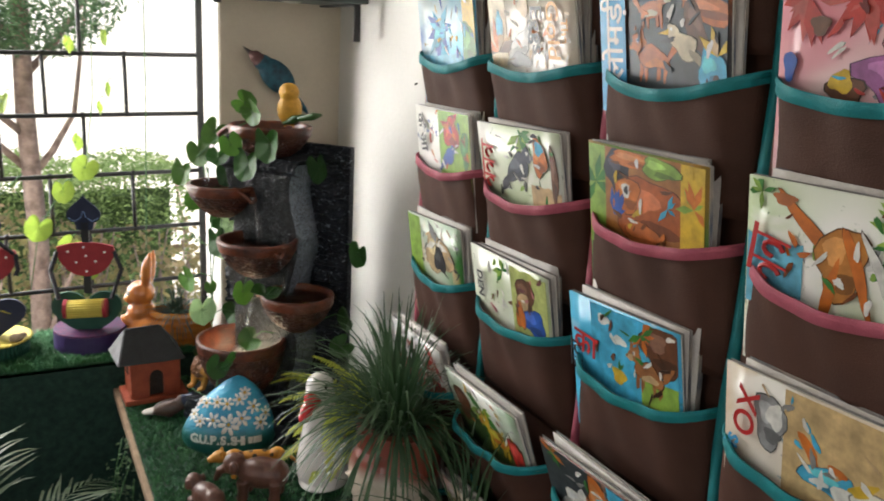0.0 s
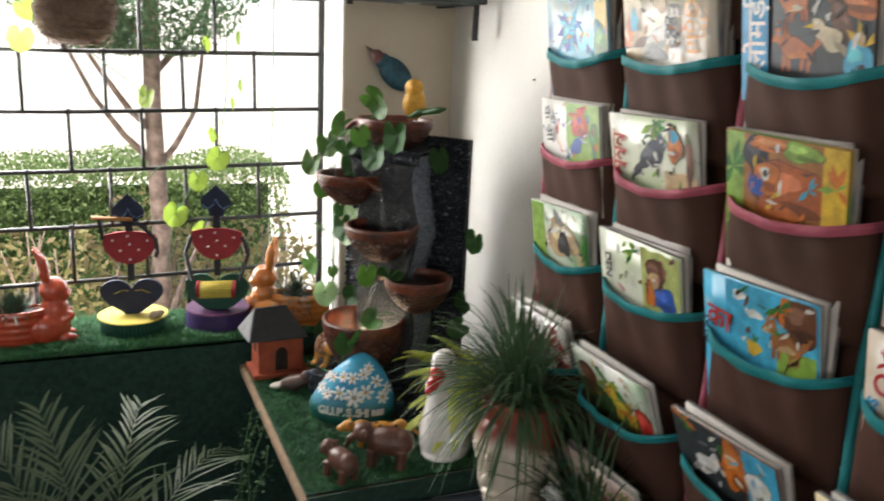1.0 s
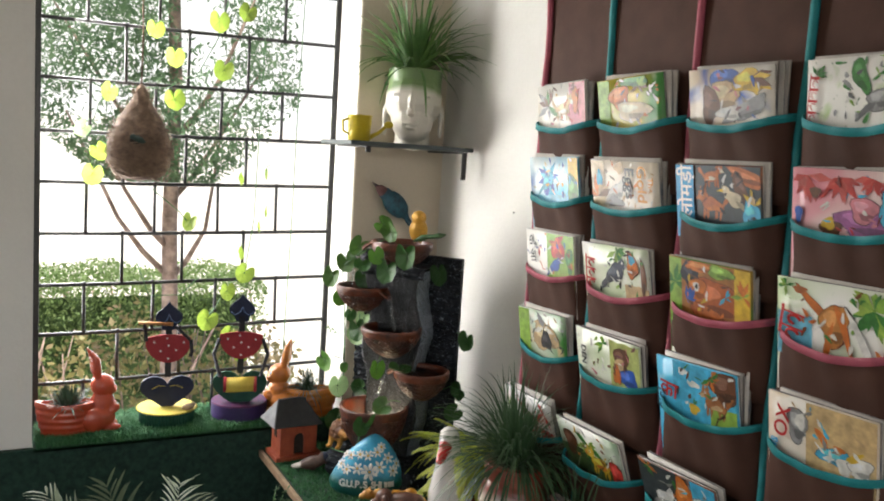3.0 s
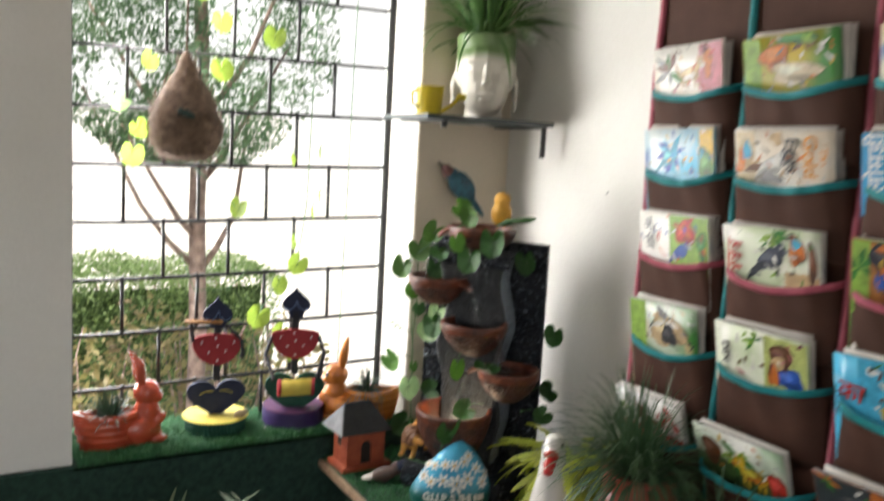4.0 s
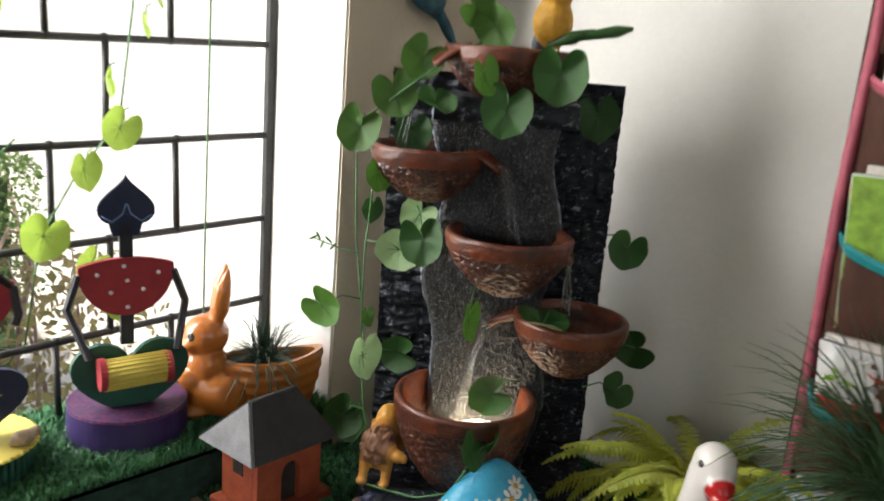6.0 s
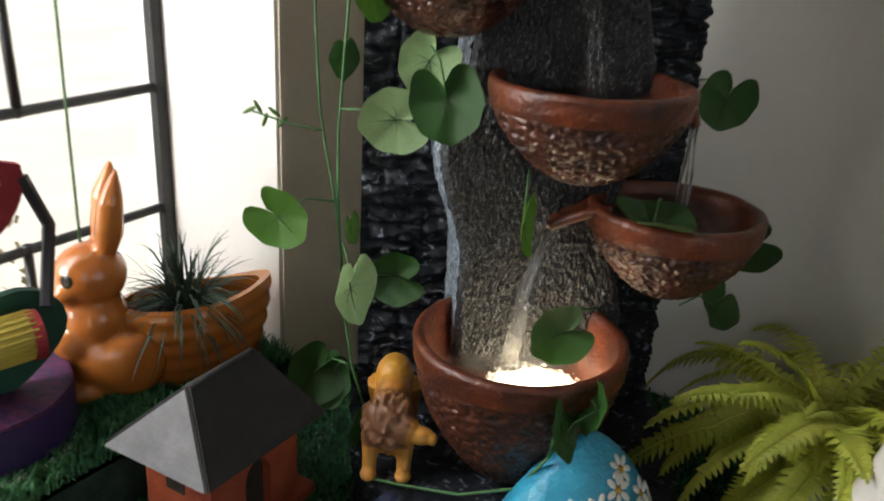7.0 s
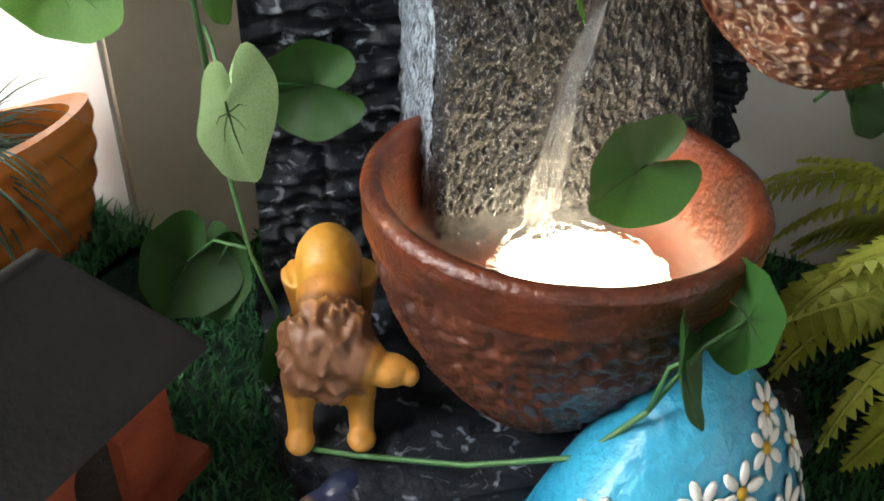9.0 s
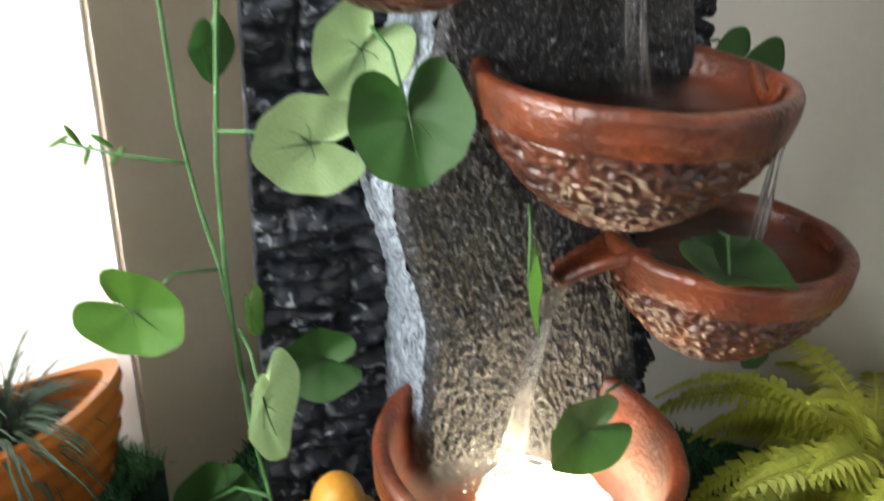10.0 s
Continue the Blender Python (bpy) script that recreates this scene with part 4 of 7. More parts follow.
water_glass = bpy.data.materials.new("water")
water_glass.use_nodes = True
wb = water_glass.node_tree.nodes["Principled BSDF"]
wb.inputs["Base Color"].default_value, wb.inputs["Roughness"].default_value = (0.95, 0.97, 0.98, 1), 0.08
wb.inputs["IOR"].default_value, wb.inputs["Transmission Weight"].default_value = 1.33, 1.0
wt = water_glass.node_tree
wnz, wbp = wt.nodes.new("ShaderNodeTexNoise"), wt.nodes.new("ShaderNodeBump")
wnz.inputs["Scale"].default_value = 120
wbp.inputs["Strength"].default_value, wbp.inputs["Distance"].default_value = 0.5, 0.002
links(wt, (wnz.outputs["Fac"], wbp.inputs["Height"]), (wbp.outputs["Normal"], wb.inputs["Normal"]))


def stream(p0, p1, lift, r0, r1, rng, strands=5, fan=0.0035):
    p0, p1 = Vector(F(*p0)), Vector(F(*p1))
    for k in range(strands):
        g = Geo()
        pts, rad = [], []
        off, ph = (k - (strands - 1) / 2) * fan, rng.uniform(0, 6)
        for i in range(25):
            t = i / 24
            p = p0.lerp(p1, t)
            p.z = p0.z + lift * t + (p1.z - p0.z - lift) * t * t
            p += Vector((off * (0.6 + 0.9 * t) + 0.0012 * math.sin(9 * t + ph), 0.0016 * math.sin(7 * t + 2 * ph), 0))
            pts.append(p)
            rad.append((r0 + (r1 - r0) * t) * (0.75 + 0.35 * math.sin(17 * t + ph)) * rng.uniform(0.8, 1.2) * (0.55 if k % 2 else 1))
        g.tube(pts, rad, 7)
        o = part("water_stream", g, water_glass, fountain, "thin falling stream of water")
        o.visible_shadow = False


wr = random.Random(11)
stream((-0.104, 0.112, 1.456), (-0.152, 0.112, 1.318), 0.008, 0.0020, 0.0014, wr, 3)
stream((-0.002, 0.132, 1.316), (0.030, 0.140, 1.200), 0.004, 0.0024, 0.0016, wr, 4)
stream((0.106, 0.176, 1.206), (0.112, 0.172, 1.084), 0.003, 0.0022, 0.0015, wr, 3)
stream((0.006, 0.122, 1.072), (-0.028, 0.134, 0.926), 0.004, 0.0034, 0.0030, wr, 5, 0.0017)
for (u, v, z, r, d, s, level) in BOWLS:
    g = Geo()
    g.sheet(lambda s, t: F(u + (r - 0.011) * s * math.cos(2 * math.pi * t), v + (r - 0.011) * s * math.sin(2 * math.pi * t), z - d * level + 0.0014 * math.sin(70 * s - 7 * t) + 0.0010 * noise.noise(Vector((s * 9 * math.cos(2 * math.pi * t), s * 9 * math.sin(2 * math.pi * t), u * 40)))), 22, 60)
    o = part("water_surface", g, water_glass, fountain, "rippled clear water")
    o.visible_shadow = False
wr2 = random.Random(12)
for k in range(70):
    a, q = wr2.uniform(0, 6.283), abs(wr2.gauss(0, 0.018))
    p = F(-0.028 + q * math.cos(a), 0.140 + q * math.sin(a), 0.926 + wr2.random() ** 2 * 0.03)
    o = part("water_drop", Geo().ball(p, (0.0011, 0.0011, 0.0014), n=6, m=4), water_glass, fountain)
    o.visible_shadow = False

# lamp under water in the lowest bowl
lamp_mat = bpy.data.materials.new("lamp_glow")
lamp_mat.use_nodes = True
le = lamp_mat.node_tree.nodes["Principled BSDF"]
le.inputs["Emission Color"].default_value, le.inputs["Emission Strength"].default_value = (1.0, 0.82, 0.54, 1), 12.5
part("lamp", Geo().lathe([(0.0, 0.0), (0.042, 0.0), (0.044, 0.006), (0.034, 0.014), (0.012, 0.018), (0.001, 0.018)], 28, F(0.000, 0.146, 0.872), 1.0, 1.0), lamp_mat, fountain, "glowing warm white underwater lamp")

# ---- garden outside ----
sand = mat("pale_paving", (0.62, 0.58, 0.5), 0.85, 0.2, 1.2, 0.3, fine=20)
hedge_leaf = mat("hedge_leaf", (0.14, 0.22, 0.07), 0.6, 0.5, 3, 0.1, colour2=(0.22, 0.31, 0.11), through_light=0.5)
conifer_leaf = mat("conifer_leaf", (0.10, 0.18, 0.09), 0.6, 0.5, 4, 0.1, colour2=(0.16, 0.25, 0.13), through_light=0.45)
bark = mat("grey_bark", (0.38, 0.28, 0.23), 0.85, 0.4, 30, 0.6, colour2=(0.16, 0.11, 0.09), fine=90)
croton_leaf = mat("croton_leaf", (0.36, 0.34, 0.12), 0.5, 0.5, 5, 0.1, colour2=(0.28, 0.2, 0.12), through_light=0.5)
earth = mat("dry_earth", (0.55, 0.49, 0.4), 0.95, 0.4, 4, 0.5, fine=40)

solo("ground", Geo().sheet(lambda s, t: (-60 + 120 * s, 2.79 + 90 * t, -0.05), 24, 24), sand, "pale sunlit paving outside the window", "ground", kind="structure", smooth=False)
solo("planting_bed", Geo().sheet(lambda s, t: (-4 + 5.3 * s, 2.8 + 2.9 * t, -0.046 + 0.03 * noise.noise(Vector((s * 20, t * 14, 0)))), 60, 30), earth, "dry brown earth under the hedge", "flower bed", kind="structure")


def leaf_cloud(count, fn, size, rng, long=1.6):
    vs, fs = [], []
    for _ in range(count):
        p = Vector(fn(rng))
        a = Vector((rng.gauss(0, 1), rng.gauss(0, 1), rng.gauss(0, 1))).normalized()
        b = a.cross(Vector((rng.gauss(0, 1), rng.gauss(0, 1), rng.gauss(0, 1)))).normalized()
        s = size * rng.uniform(0.6, 1.3)
        k = len(vs)
        vs += [p - a * s * long * 0.5, p + b * s * 0.4, p + a * s * long * 0.5, p - b * s * 0.4]
        fs.append((k, k + 1, k + 2, k + 3))
    return Geo().add(vs, fs)


def hedge_point(r):
    x = r.uniform(-3.6, 1.05)
    d = r.random()
    top = 0.94 + 0.06 * noise.noise(Vector((x * 3, 1, 0)))
    if r.random() < 0.5:
        return (x, 4.75 + 0.9 * d, top - abs(r.gauss(0, 0.05)))
    return (x, 4.72 + abs(r.gauss(0, 0.09)), 0.25 + (top - 0.25) * r.random() ** 0.7)


hedge = thing("hedge", "clipped green hedge in sunlight", "hedge", pose(0, 0, 0))
part("leaves", leaf_cloud(42000, hedge_point, 0.017, random.Random(31)), hedge_leaf, hedge, kind="stuff", smooth=False)
# dull green sheet put in for the shaded inside of the hedge
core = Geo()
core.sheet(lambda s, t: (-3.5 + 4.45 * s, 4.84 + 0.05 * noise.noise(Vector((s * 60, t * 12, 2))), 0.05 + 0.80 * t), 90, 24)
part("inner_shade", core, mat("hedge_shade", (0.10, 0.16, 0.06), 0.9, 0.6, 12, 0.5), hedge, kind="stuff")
g = Geo()
for i in range(40):
    x = -3.5 + i * 0.116
    g.tube([(x, 5.1, -0.05), (x + 0.05, 5.0, 0.4), (x + rnd.uniform(-0.1, 0.1), 5.1, 0.9)], [0.02, 0.014, 0.006], 6)
part("stem_tangle", g, bark, hedge, kind="stuff")

shrub = thing("low_shrub", "low shrub with reddish and yellow leaves under the window", "shrub", pose(0, 0, 0))


def shrub_point(r):
    x = r.uniform(-1.6, 1.0)
    return (x, r.uniform(3.6, 4.5), r.random() ** 0.8 * (0.78 + 0.25 * noise.noise(Vector((x * 2.2, 5, 0)))))


part("leaves", leaf_cloud(5200, shrub_point, 0.03, random.Random(33)), croton_leaf, shrub, kind="stuff", smooth=False)
g = Geo()
for i in range(46):
    x, y = rnd.uniform(-1.5, 0.9), rnd.uniform(3.7, 4.4)
    dx = rnd.uniform(-0.25, 0.25)
    g.tube([(x, y, -0.05), (x + dx * 0.5, y, 0.35), (x + dx, y + 0.05, 0.75)], [0.011, 0.008, 0.003], 5)
part("stem_tangle", g, bark, shrub, kind="stuff")

tree = thing("garden_tree", "young conifer with a pale slender trunk outside the window", "tree", pose(0.25, 3.47, 0))
g = Geo()
g.tube([(0.02, 0, -0.06), (0.0, 0, 0.4), (0.015, 0.01, 0.9), (0.0, 0, 1.4), (0.01, 0, 2.0), (-0.02, 0.02, 2.8), (0.0, 0.0, 3.6)], [0.042, 0.036, 0.034, 0.031, 0.027, 0.02, 0.008], 12)
part("trunk", g, bark, tree)
BOUGHS = [((0, 0, 1.18), (-0.20, 0.05, 1.42), (-0.40, 0.08, 1.85)), ((0, 0, 1.15), (0.16, 0.05, 1.38), (0.24, 0.1, 1.9)), ((0, 0, 1.30), (-0.16, -0.08, 1.5), (-0.30, -0.15, 1.72)), ((0, 0, 1.5), (0.2, 0.1, 1.75), (0.4, 0.1, 2.1)), ((0, 0, 1.6), (-0.2, 0.2, 1.9), (-0.45, 0.2, 2.3)), ((0, 0, 1.75), (0.15, -0.15, 2.0), (0.3, -0.2, 2.4)), ((0, 0, 0.5), (0.09, -0.05, 0.75), (0.2, -0.08, 1.0))]
for a, b, c in BOUGHS:
    part("limb", Geo().tube([a, Vector(a).lerp(Vector(b), 0.5) + Vector((0, 0, -0.02)), b, c], [0.014, 0.012, 0.009, 0.004], 7), bark, tree)


def crown_point(r):
    while True:
        z = 1.58 + 2.2 * r.random()
        rad = 0.58 * math.sin(min(1, (z - 1.45) / 0.55) * math.pi / 2) * (1 - max(0, z - 2.5) / 1.6)
        a = r.uniform(0, 6.283)
        q = rad * r.random() ** 0.45
        p = (q * math.cos(a) - 0.04, q * math.sin(a) * 0.8, z)
        if noise.noise(Vector(p) * 3.4) > -0.06 - 0.12 * (p[0] < 0):
            return p


part("crown", leaf_cloud(42000, crown_point, 0.012, random.Random(35), 2.6), conifer_leaf, tree, kind="stuff", smooth=False)

# bright hazy sky far off
glow = bpy.data.materials.new("sky_haze")
glow.use_nodes = True
ge = glow.node_tree.nodes["Principled BSDF"]
ge.inputs["Base Color"].default_value = (0.0, 0.0, 0.0, 1)
ge.inputs["Emission Color"].default_value, ge.inputs["Emission Strength"].default_value = (1.0, 0.99, 0.96, 1), 0.85
solo("backdrop", Geo().box(-80, 88, -2, 80, 88.2, 60), glow, "white hazy sky beyond the yard", "sky", kind="structure", smooth=False)
# compound wall far off
solo("garden_wall", Geo().box(-30, 26, -0.05, 30, 26.25, 2.4), plaster, "pale boundary wall across the yard", "wall", kind="structure", smooth=False)

# ---- plants ----
# vine leaf tones; the first has the window's light put into its colour
leaf_lit = mat("vine_leaf_lit", (0.28, 0.35, 0.065), 0.42, 0.35, 40, 0.3, colour2=(0.14, 0.25, 0.025), random_tint=0.25, through_light=0.45)
leaf_mid = mat("vine_leaf_mid", (0.085, 0.19, 0.022), 0.40, 0.4, 40, 0.3, colour2=(0.045, 0.14, 0.02), random_tint=0.25, through_light=0.25)
leaf_dark = mat("vine_leaf_dark", (0.02, 0.075, 0.014), 0.4, 0.4, 40, 0.3, colour2=(0.035, 0.11, 0.02), random_tint=0.3, through_light=0.2)
leaf_pale = mat("vine_leaf_pale", (0.36, 0.48, 0.26), 0.32, 0.3, 40, 0.3, colour2=(0.2, 0.36, 0.12), random_tint=0.15, through_light=0.3)
stem_green = mat("vine_stem", (0.06, 0.17, 0.05), 0.5, 0.3, 40, 0.2)
vein_dark = mat("leaf_vein", (0.02, 0.06, 0.012), 0.5, 0.2, 40, 0.1)
grass_dark = mat("dark_strap_leaf", (0.035, 0.08, 0.035), 0.36, 0.5, 12, 0.1, colour2=(0.08, 0.14, 0.065), through_light=0.2)
grass_green = mat("spider_leaf", (0.05, 0.14, 0.03), 0.45, 0.5, 12, 0.1, colour2=(0.12, 0.22, 0.06), through_light=0.3)
grass_blue = mat("small_tuft_leaf", (0.02, 0.045, 0.025), 0.5, 0.5, 12, 0.1, colour2=(0.05, 0.09, 0.05))
fern_mat = mat("fern_leaf", (0.62, 0.63, 0.10), 0.5, 0.3, 25, 0.15, colour2=(0.44, 0.52, 0.07), random_tint=0.25, through_light=0.45)
palm_mat = mat("palm_leaf", (0.06, 0.09, 0.05), 0.5, 0.4, 18, 0.1, colour2=(0.09, 0.125, 0.065), through_light=0.25)
soil = mat("soil_and_dark_openings", (0.035, 0.025, 0.018), 0.95, 0.5, 60, 0.8)


def leaf_shape(size, cup, wave, seed):
    """Round two-lobed leaf with a notch at the stalk, gently cupped; stands in its own x, z plane, tip downwards."""
    vs, fs, n, m = [(0, 0, 0)], [], 44, 6
    for i in range(1, m + 1):
        for j in range(n + 1):
            a = radians(90) + radians(360) * (j + 0.25 - 0.5 * j / n) / n
            gap = min(abs(a - radians(90)), abs(a - radians(450)))
            edge = 1.0 - 0.62 * math.exp(-(gap / 0.30) ** 2) + 0.06 * math.exp(-((gap - 0.75) / 0.4) ** 2) + 0.02 * math.sin(8 * a + seed) + 0.06 * math.exp(-((a - radians(270)) / 0.3) ** 2)
            q = i / m
            r = size * edge * q
            vs.append((r * math.cos(a) * 0.94, -size * (cup * q * q + wave * q * math.sin(3 * a + seed) + 0.03 * q * abs(math.sin(4 * a))), r * math.sin(a)))
    for j in range(n):
        fs.append((0, 1 + j, 2 + j))
        for i in range(m - 1):
            k = 1 + i * (n + 1) + j
            fs.append((k, k + n + 1, k + n + 2, k + 1))
    return Geo().add(vs, fs).mesh("leaf", [leaf_lit, leaf_dark, leaf_pale], True)


def vein_shape(size):
    g = Geo()
    g.tube([(0, -0.02, 0.15), (0, -0.05, -0.3), (0, -0.12, -0.66)], [0.02, 0.014, 0.004], 5)
    for a in (-48, 44, -95, 100):
        d = radians(a - 90)
        g.tube([(0, -0.025, -0.02), (0.26 * math.cos(d), -0.05, 0.26 * math.sin(d) - 0.02), (0.40 * math.cos(d), -0.08, 0.40 * math.sin(d) - 0.10)], [0.012, 0.008, 0.003], 4)
    return g.mesh("vein", vein_dark)


LEAVES = {}
for key, material in (("light", leaf_lit), ("mid", leaf_mid), ("dark", leaf_dark), ("pale", leaf_pale)):
    for k in range(3):
        me = leaf_shape(1.0, 0.16 + 0.07 * k, 0.05 + 0.03 * k, k)
        me.materials.clear()
        me.materials.append(material)
        LEAVES[key, k] = me
VEIN = vein_shape(1.0)


def leaf_on(vine, at, size, key, yaw, pitch, roll, k, stem_from=None):
    """One leaf facing the room, turned by yaw, pitch, roll; with its stalk."""
    size *= 0.88
    ob = new("leaf", LEAVES[key, k % 3])
    place(new("vein", VEIN), Matrix.Identity(4), ob)
    place(ob, Matrix.Translation(at) @ pose(0, 0, 0, pitch, roll, yaw) @ Matrix.Diagonal((size, size, size, 1)), vine)
    if stem_from is not None:
        a, b = Vector(stem_from), Vector(at)
        mid = a.lerp(b, 0.5) + Vector((0, 0, 0.012))
        part("stalk", Geo().tube([a, mid, b], [0.0014, 0.0012, 0.001], 5), stem_green, vine)
    return ob


def strap(base, direction, length, width, droop, rng, seg=6):
    """A narrow folded blade that bends over."""
    d, p, pts = Vector(direction).normalized(), Vector(base), []
    for i in range(seg + 1):
        pts.append(p.copy())
        p += d * length / seg
        d = (d + Vector((0, 0, -droop / seg)) + Vector((rng.gauss(0, 1), rng.gauss(0, 1), 0)) * 0.03).normalized()
    side = Vector((-direction[1], direction[0], 0))
    side = side.normalized() if side.length > 0.01 else Vector((1, 0, 0))
    vs, fs = [], []
    for i, q in enumerate(pts):
        w = width * math.sin(math.pi * (0.12 + 0.86 * i / seg)) ** 0.7
        vs += [q - side * w, q + Vector((0, 0, -w * 0.5)), q + side * w]
    for i in range(seg):
        k = 3 * i
        fs += [(k, k + 1, k + 4, k + 3), (k + 1, k + 2, k + 5, k + 4)]
    return vs, fs


def tuft(name, label, m, count, length, width, spread, droop, material, seed, r0=0.02):
    rng = random.Random(seed)
    g = Geo()
    for _ in range(count):
        a, e = rng.uniform(0, 6.283), abs(rng.gauss(0, spread))
        d = (math.sin(e) * math.cos(a), math.sin(e) * math.sin(a), math.cos(e))
        q = r0 * rng.random() ** 0.5
        g.add(*strap((q * math.cos(a), q * math.sin(a), 0), d, length * rng.uniform(0.55, 1.1), width, droop * rng.uniform(0.5, 1.3), rng))
    t = thing(name, label, "plant", m)
    part("leaves", g, material, t, kind="stuff")
    part("root_ball", Geo().ball((0, 0, -0.006), (r0 * 1.1, r0 * 1.1, 0.009)), soil, t, "dark soil")
    return t


def frond(length, pinna, pairs, broad, rng, droop=1.0, lift=0.9, sweep=0.45):
    """A feathered frond along +x, arching, as one mesh."""
    g = Geo()
    d, p, pts = Vector((math.cos(lift), 0, math.sin(lift))), Vector((0, 0, 0)), []
    for i in range(pairs + 1):
        pts.append(p.copy())
        p += d * length / pairs
        d = (d + Vector((0, 0, -droop / pairs))).normalized()
    g.tube(pts[::2] + [pts[-1]], [0.0016] * (len(pts[::2])) + [0.0006], 5)
    vs, fs = [], []
    for i in range(3, pairs):
        t = i / pairs
        w = pinna * math.sin(math.pi * (0.18 + 0.8 * t)) ** 0.8
        for sgn in (-1, 1):
            q, ahead = pts[i], (pts[min(i + 1, pairs)] - pts[i - 1]).normalized()
            out = (Vector((0, sgn, 0)) + ahead * sweep + Vector((0, 0, -0.15 + rng.uniform(-0.2, 0.15)))).normalized()
            k, hw = len(vs), length / pairs * broad
            vs += [q - ahead * hw, q + out * w * 0.5 - ahead * hw * 1.05 + Vector((0, 0, 0.004)), q + out * w, q + out * w * 0.5 + ahead * hw * 0.95 + Vector((0, 0, 0.002)), q + ahead * hw * 0.8]
            fs += [(k, k + 1, k + 2, k + 3, k + 4)]
    g.add(vs, fs)
    return g


# ---- vine over the fountain ----
fvine = thing("artificial_vine", "artificial vine with round green leaves trailing over the fountain", "artificial plant", FM)


def on_f(u, v, z):
    return Vector(F(u, v, z))


def ftube(name, pts, r):
    part(name, Geo().tube([on_f(*p) for p in pts], r, 6), stem_green, fvine)


ftube("stem", [(-0.232, 0.02, 1.36), (-0.230, 0.0, 1.24), (-0.226, 0.0, 1.16), (-0.219, 0.0, 1.11), (-0.209, 0.02, 1.064), (-0.202, 0.03, 1.008), (-0.197, 0.04, 0.933), (-0.188, 0.06, 0.88), (-0.172, 0.08, 0.835)], 0.0016)
ftube("stem", [(-0.19, 0.06, 1.37), (-0.200, 0.03, 1.225), (-0.206, 0.03, 1.142), (-0.206, 0.03, 1.07), (-0.204, 0.03, 1.03), (-0.201, 0.035, 0.98)], 0.0016)
ftube("stem", [(-0.172, 0.16, 0.808), (-0.14, 0.175, 0.810), (-0.08, 0.20, 0.816), (-0.03, 0.235, 0.85), (-0.01, 0.255, 0.90)], 0.0017)
ftube("stem", [(-0.02, 0.07, 1.50), (-0.09, 0.12, 1.46), (-0.15, 0.12, 1.41), (-0.20, 0.12, 1.37)], 0.002)
ftube("stem", [(-0.221, 0.0, 1.134), (-0.24, -0.003, 1.137), (-0.262, -0.005, 1.141), (-0.300, -0.009, 1.152)], 0.0013)
ftube("stem", [(-0.204, 0.03, 1.165), (-0.18, 0.045, 1.168), (-0.150, 0.049, 1.162)], 0.0013)
for k, (du, dz, turn) in enumerate(((0.0, 0.0, 60), (0.009, 0.006, -30), (0.016, -0.006, 20), (0.026, 0.005, -50), (0.034, -0.004, 40))):
    part("bud", Geo().ball(on_f(-0.300 + du, -0.009, 1.152 - du * 0.25 + dz), (0.0022, 0.002, 0.0085), (0, turn, 0), n=8, m=5), leaf_mid, fvine)
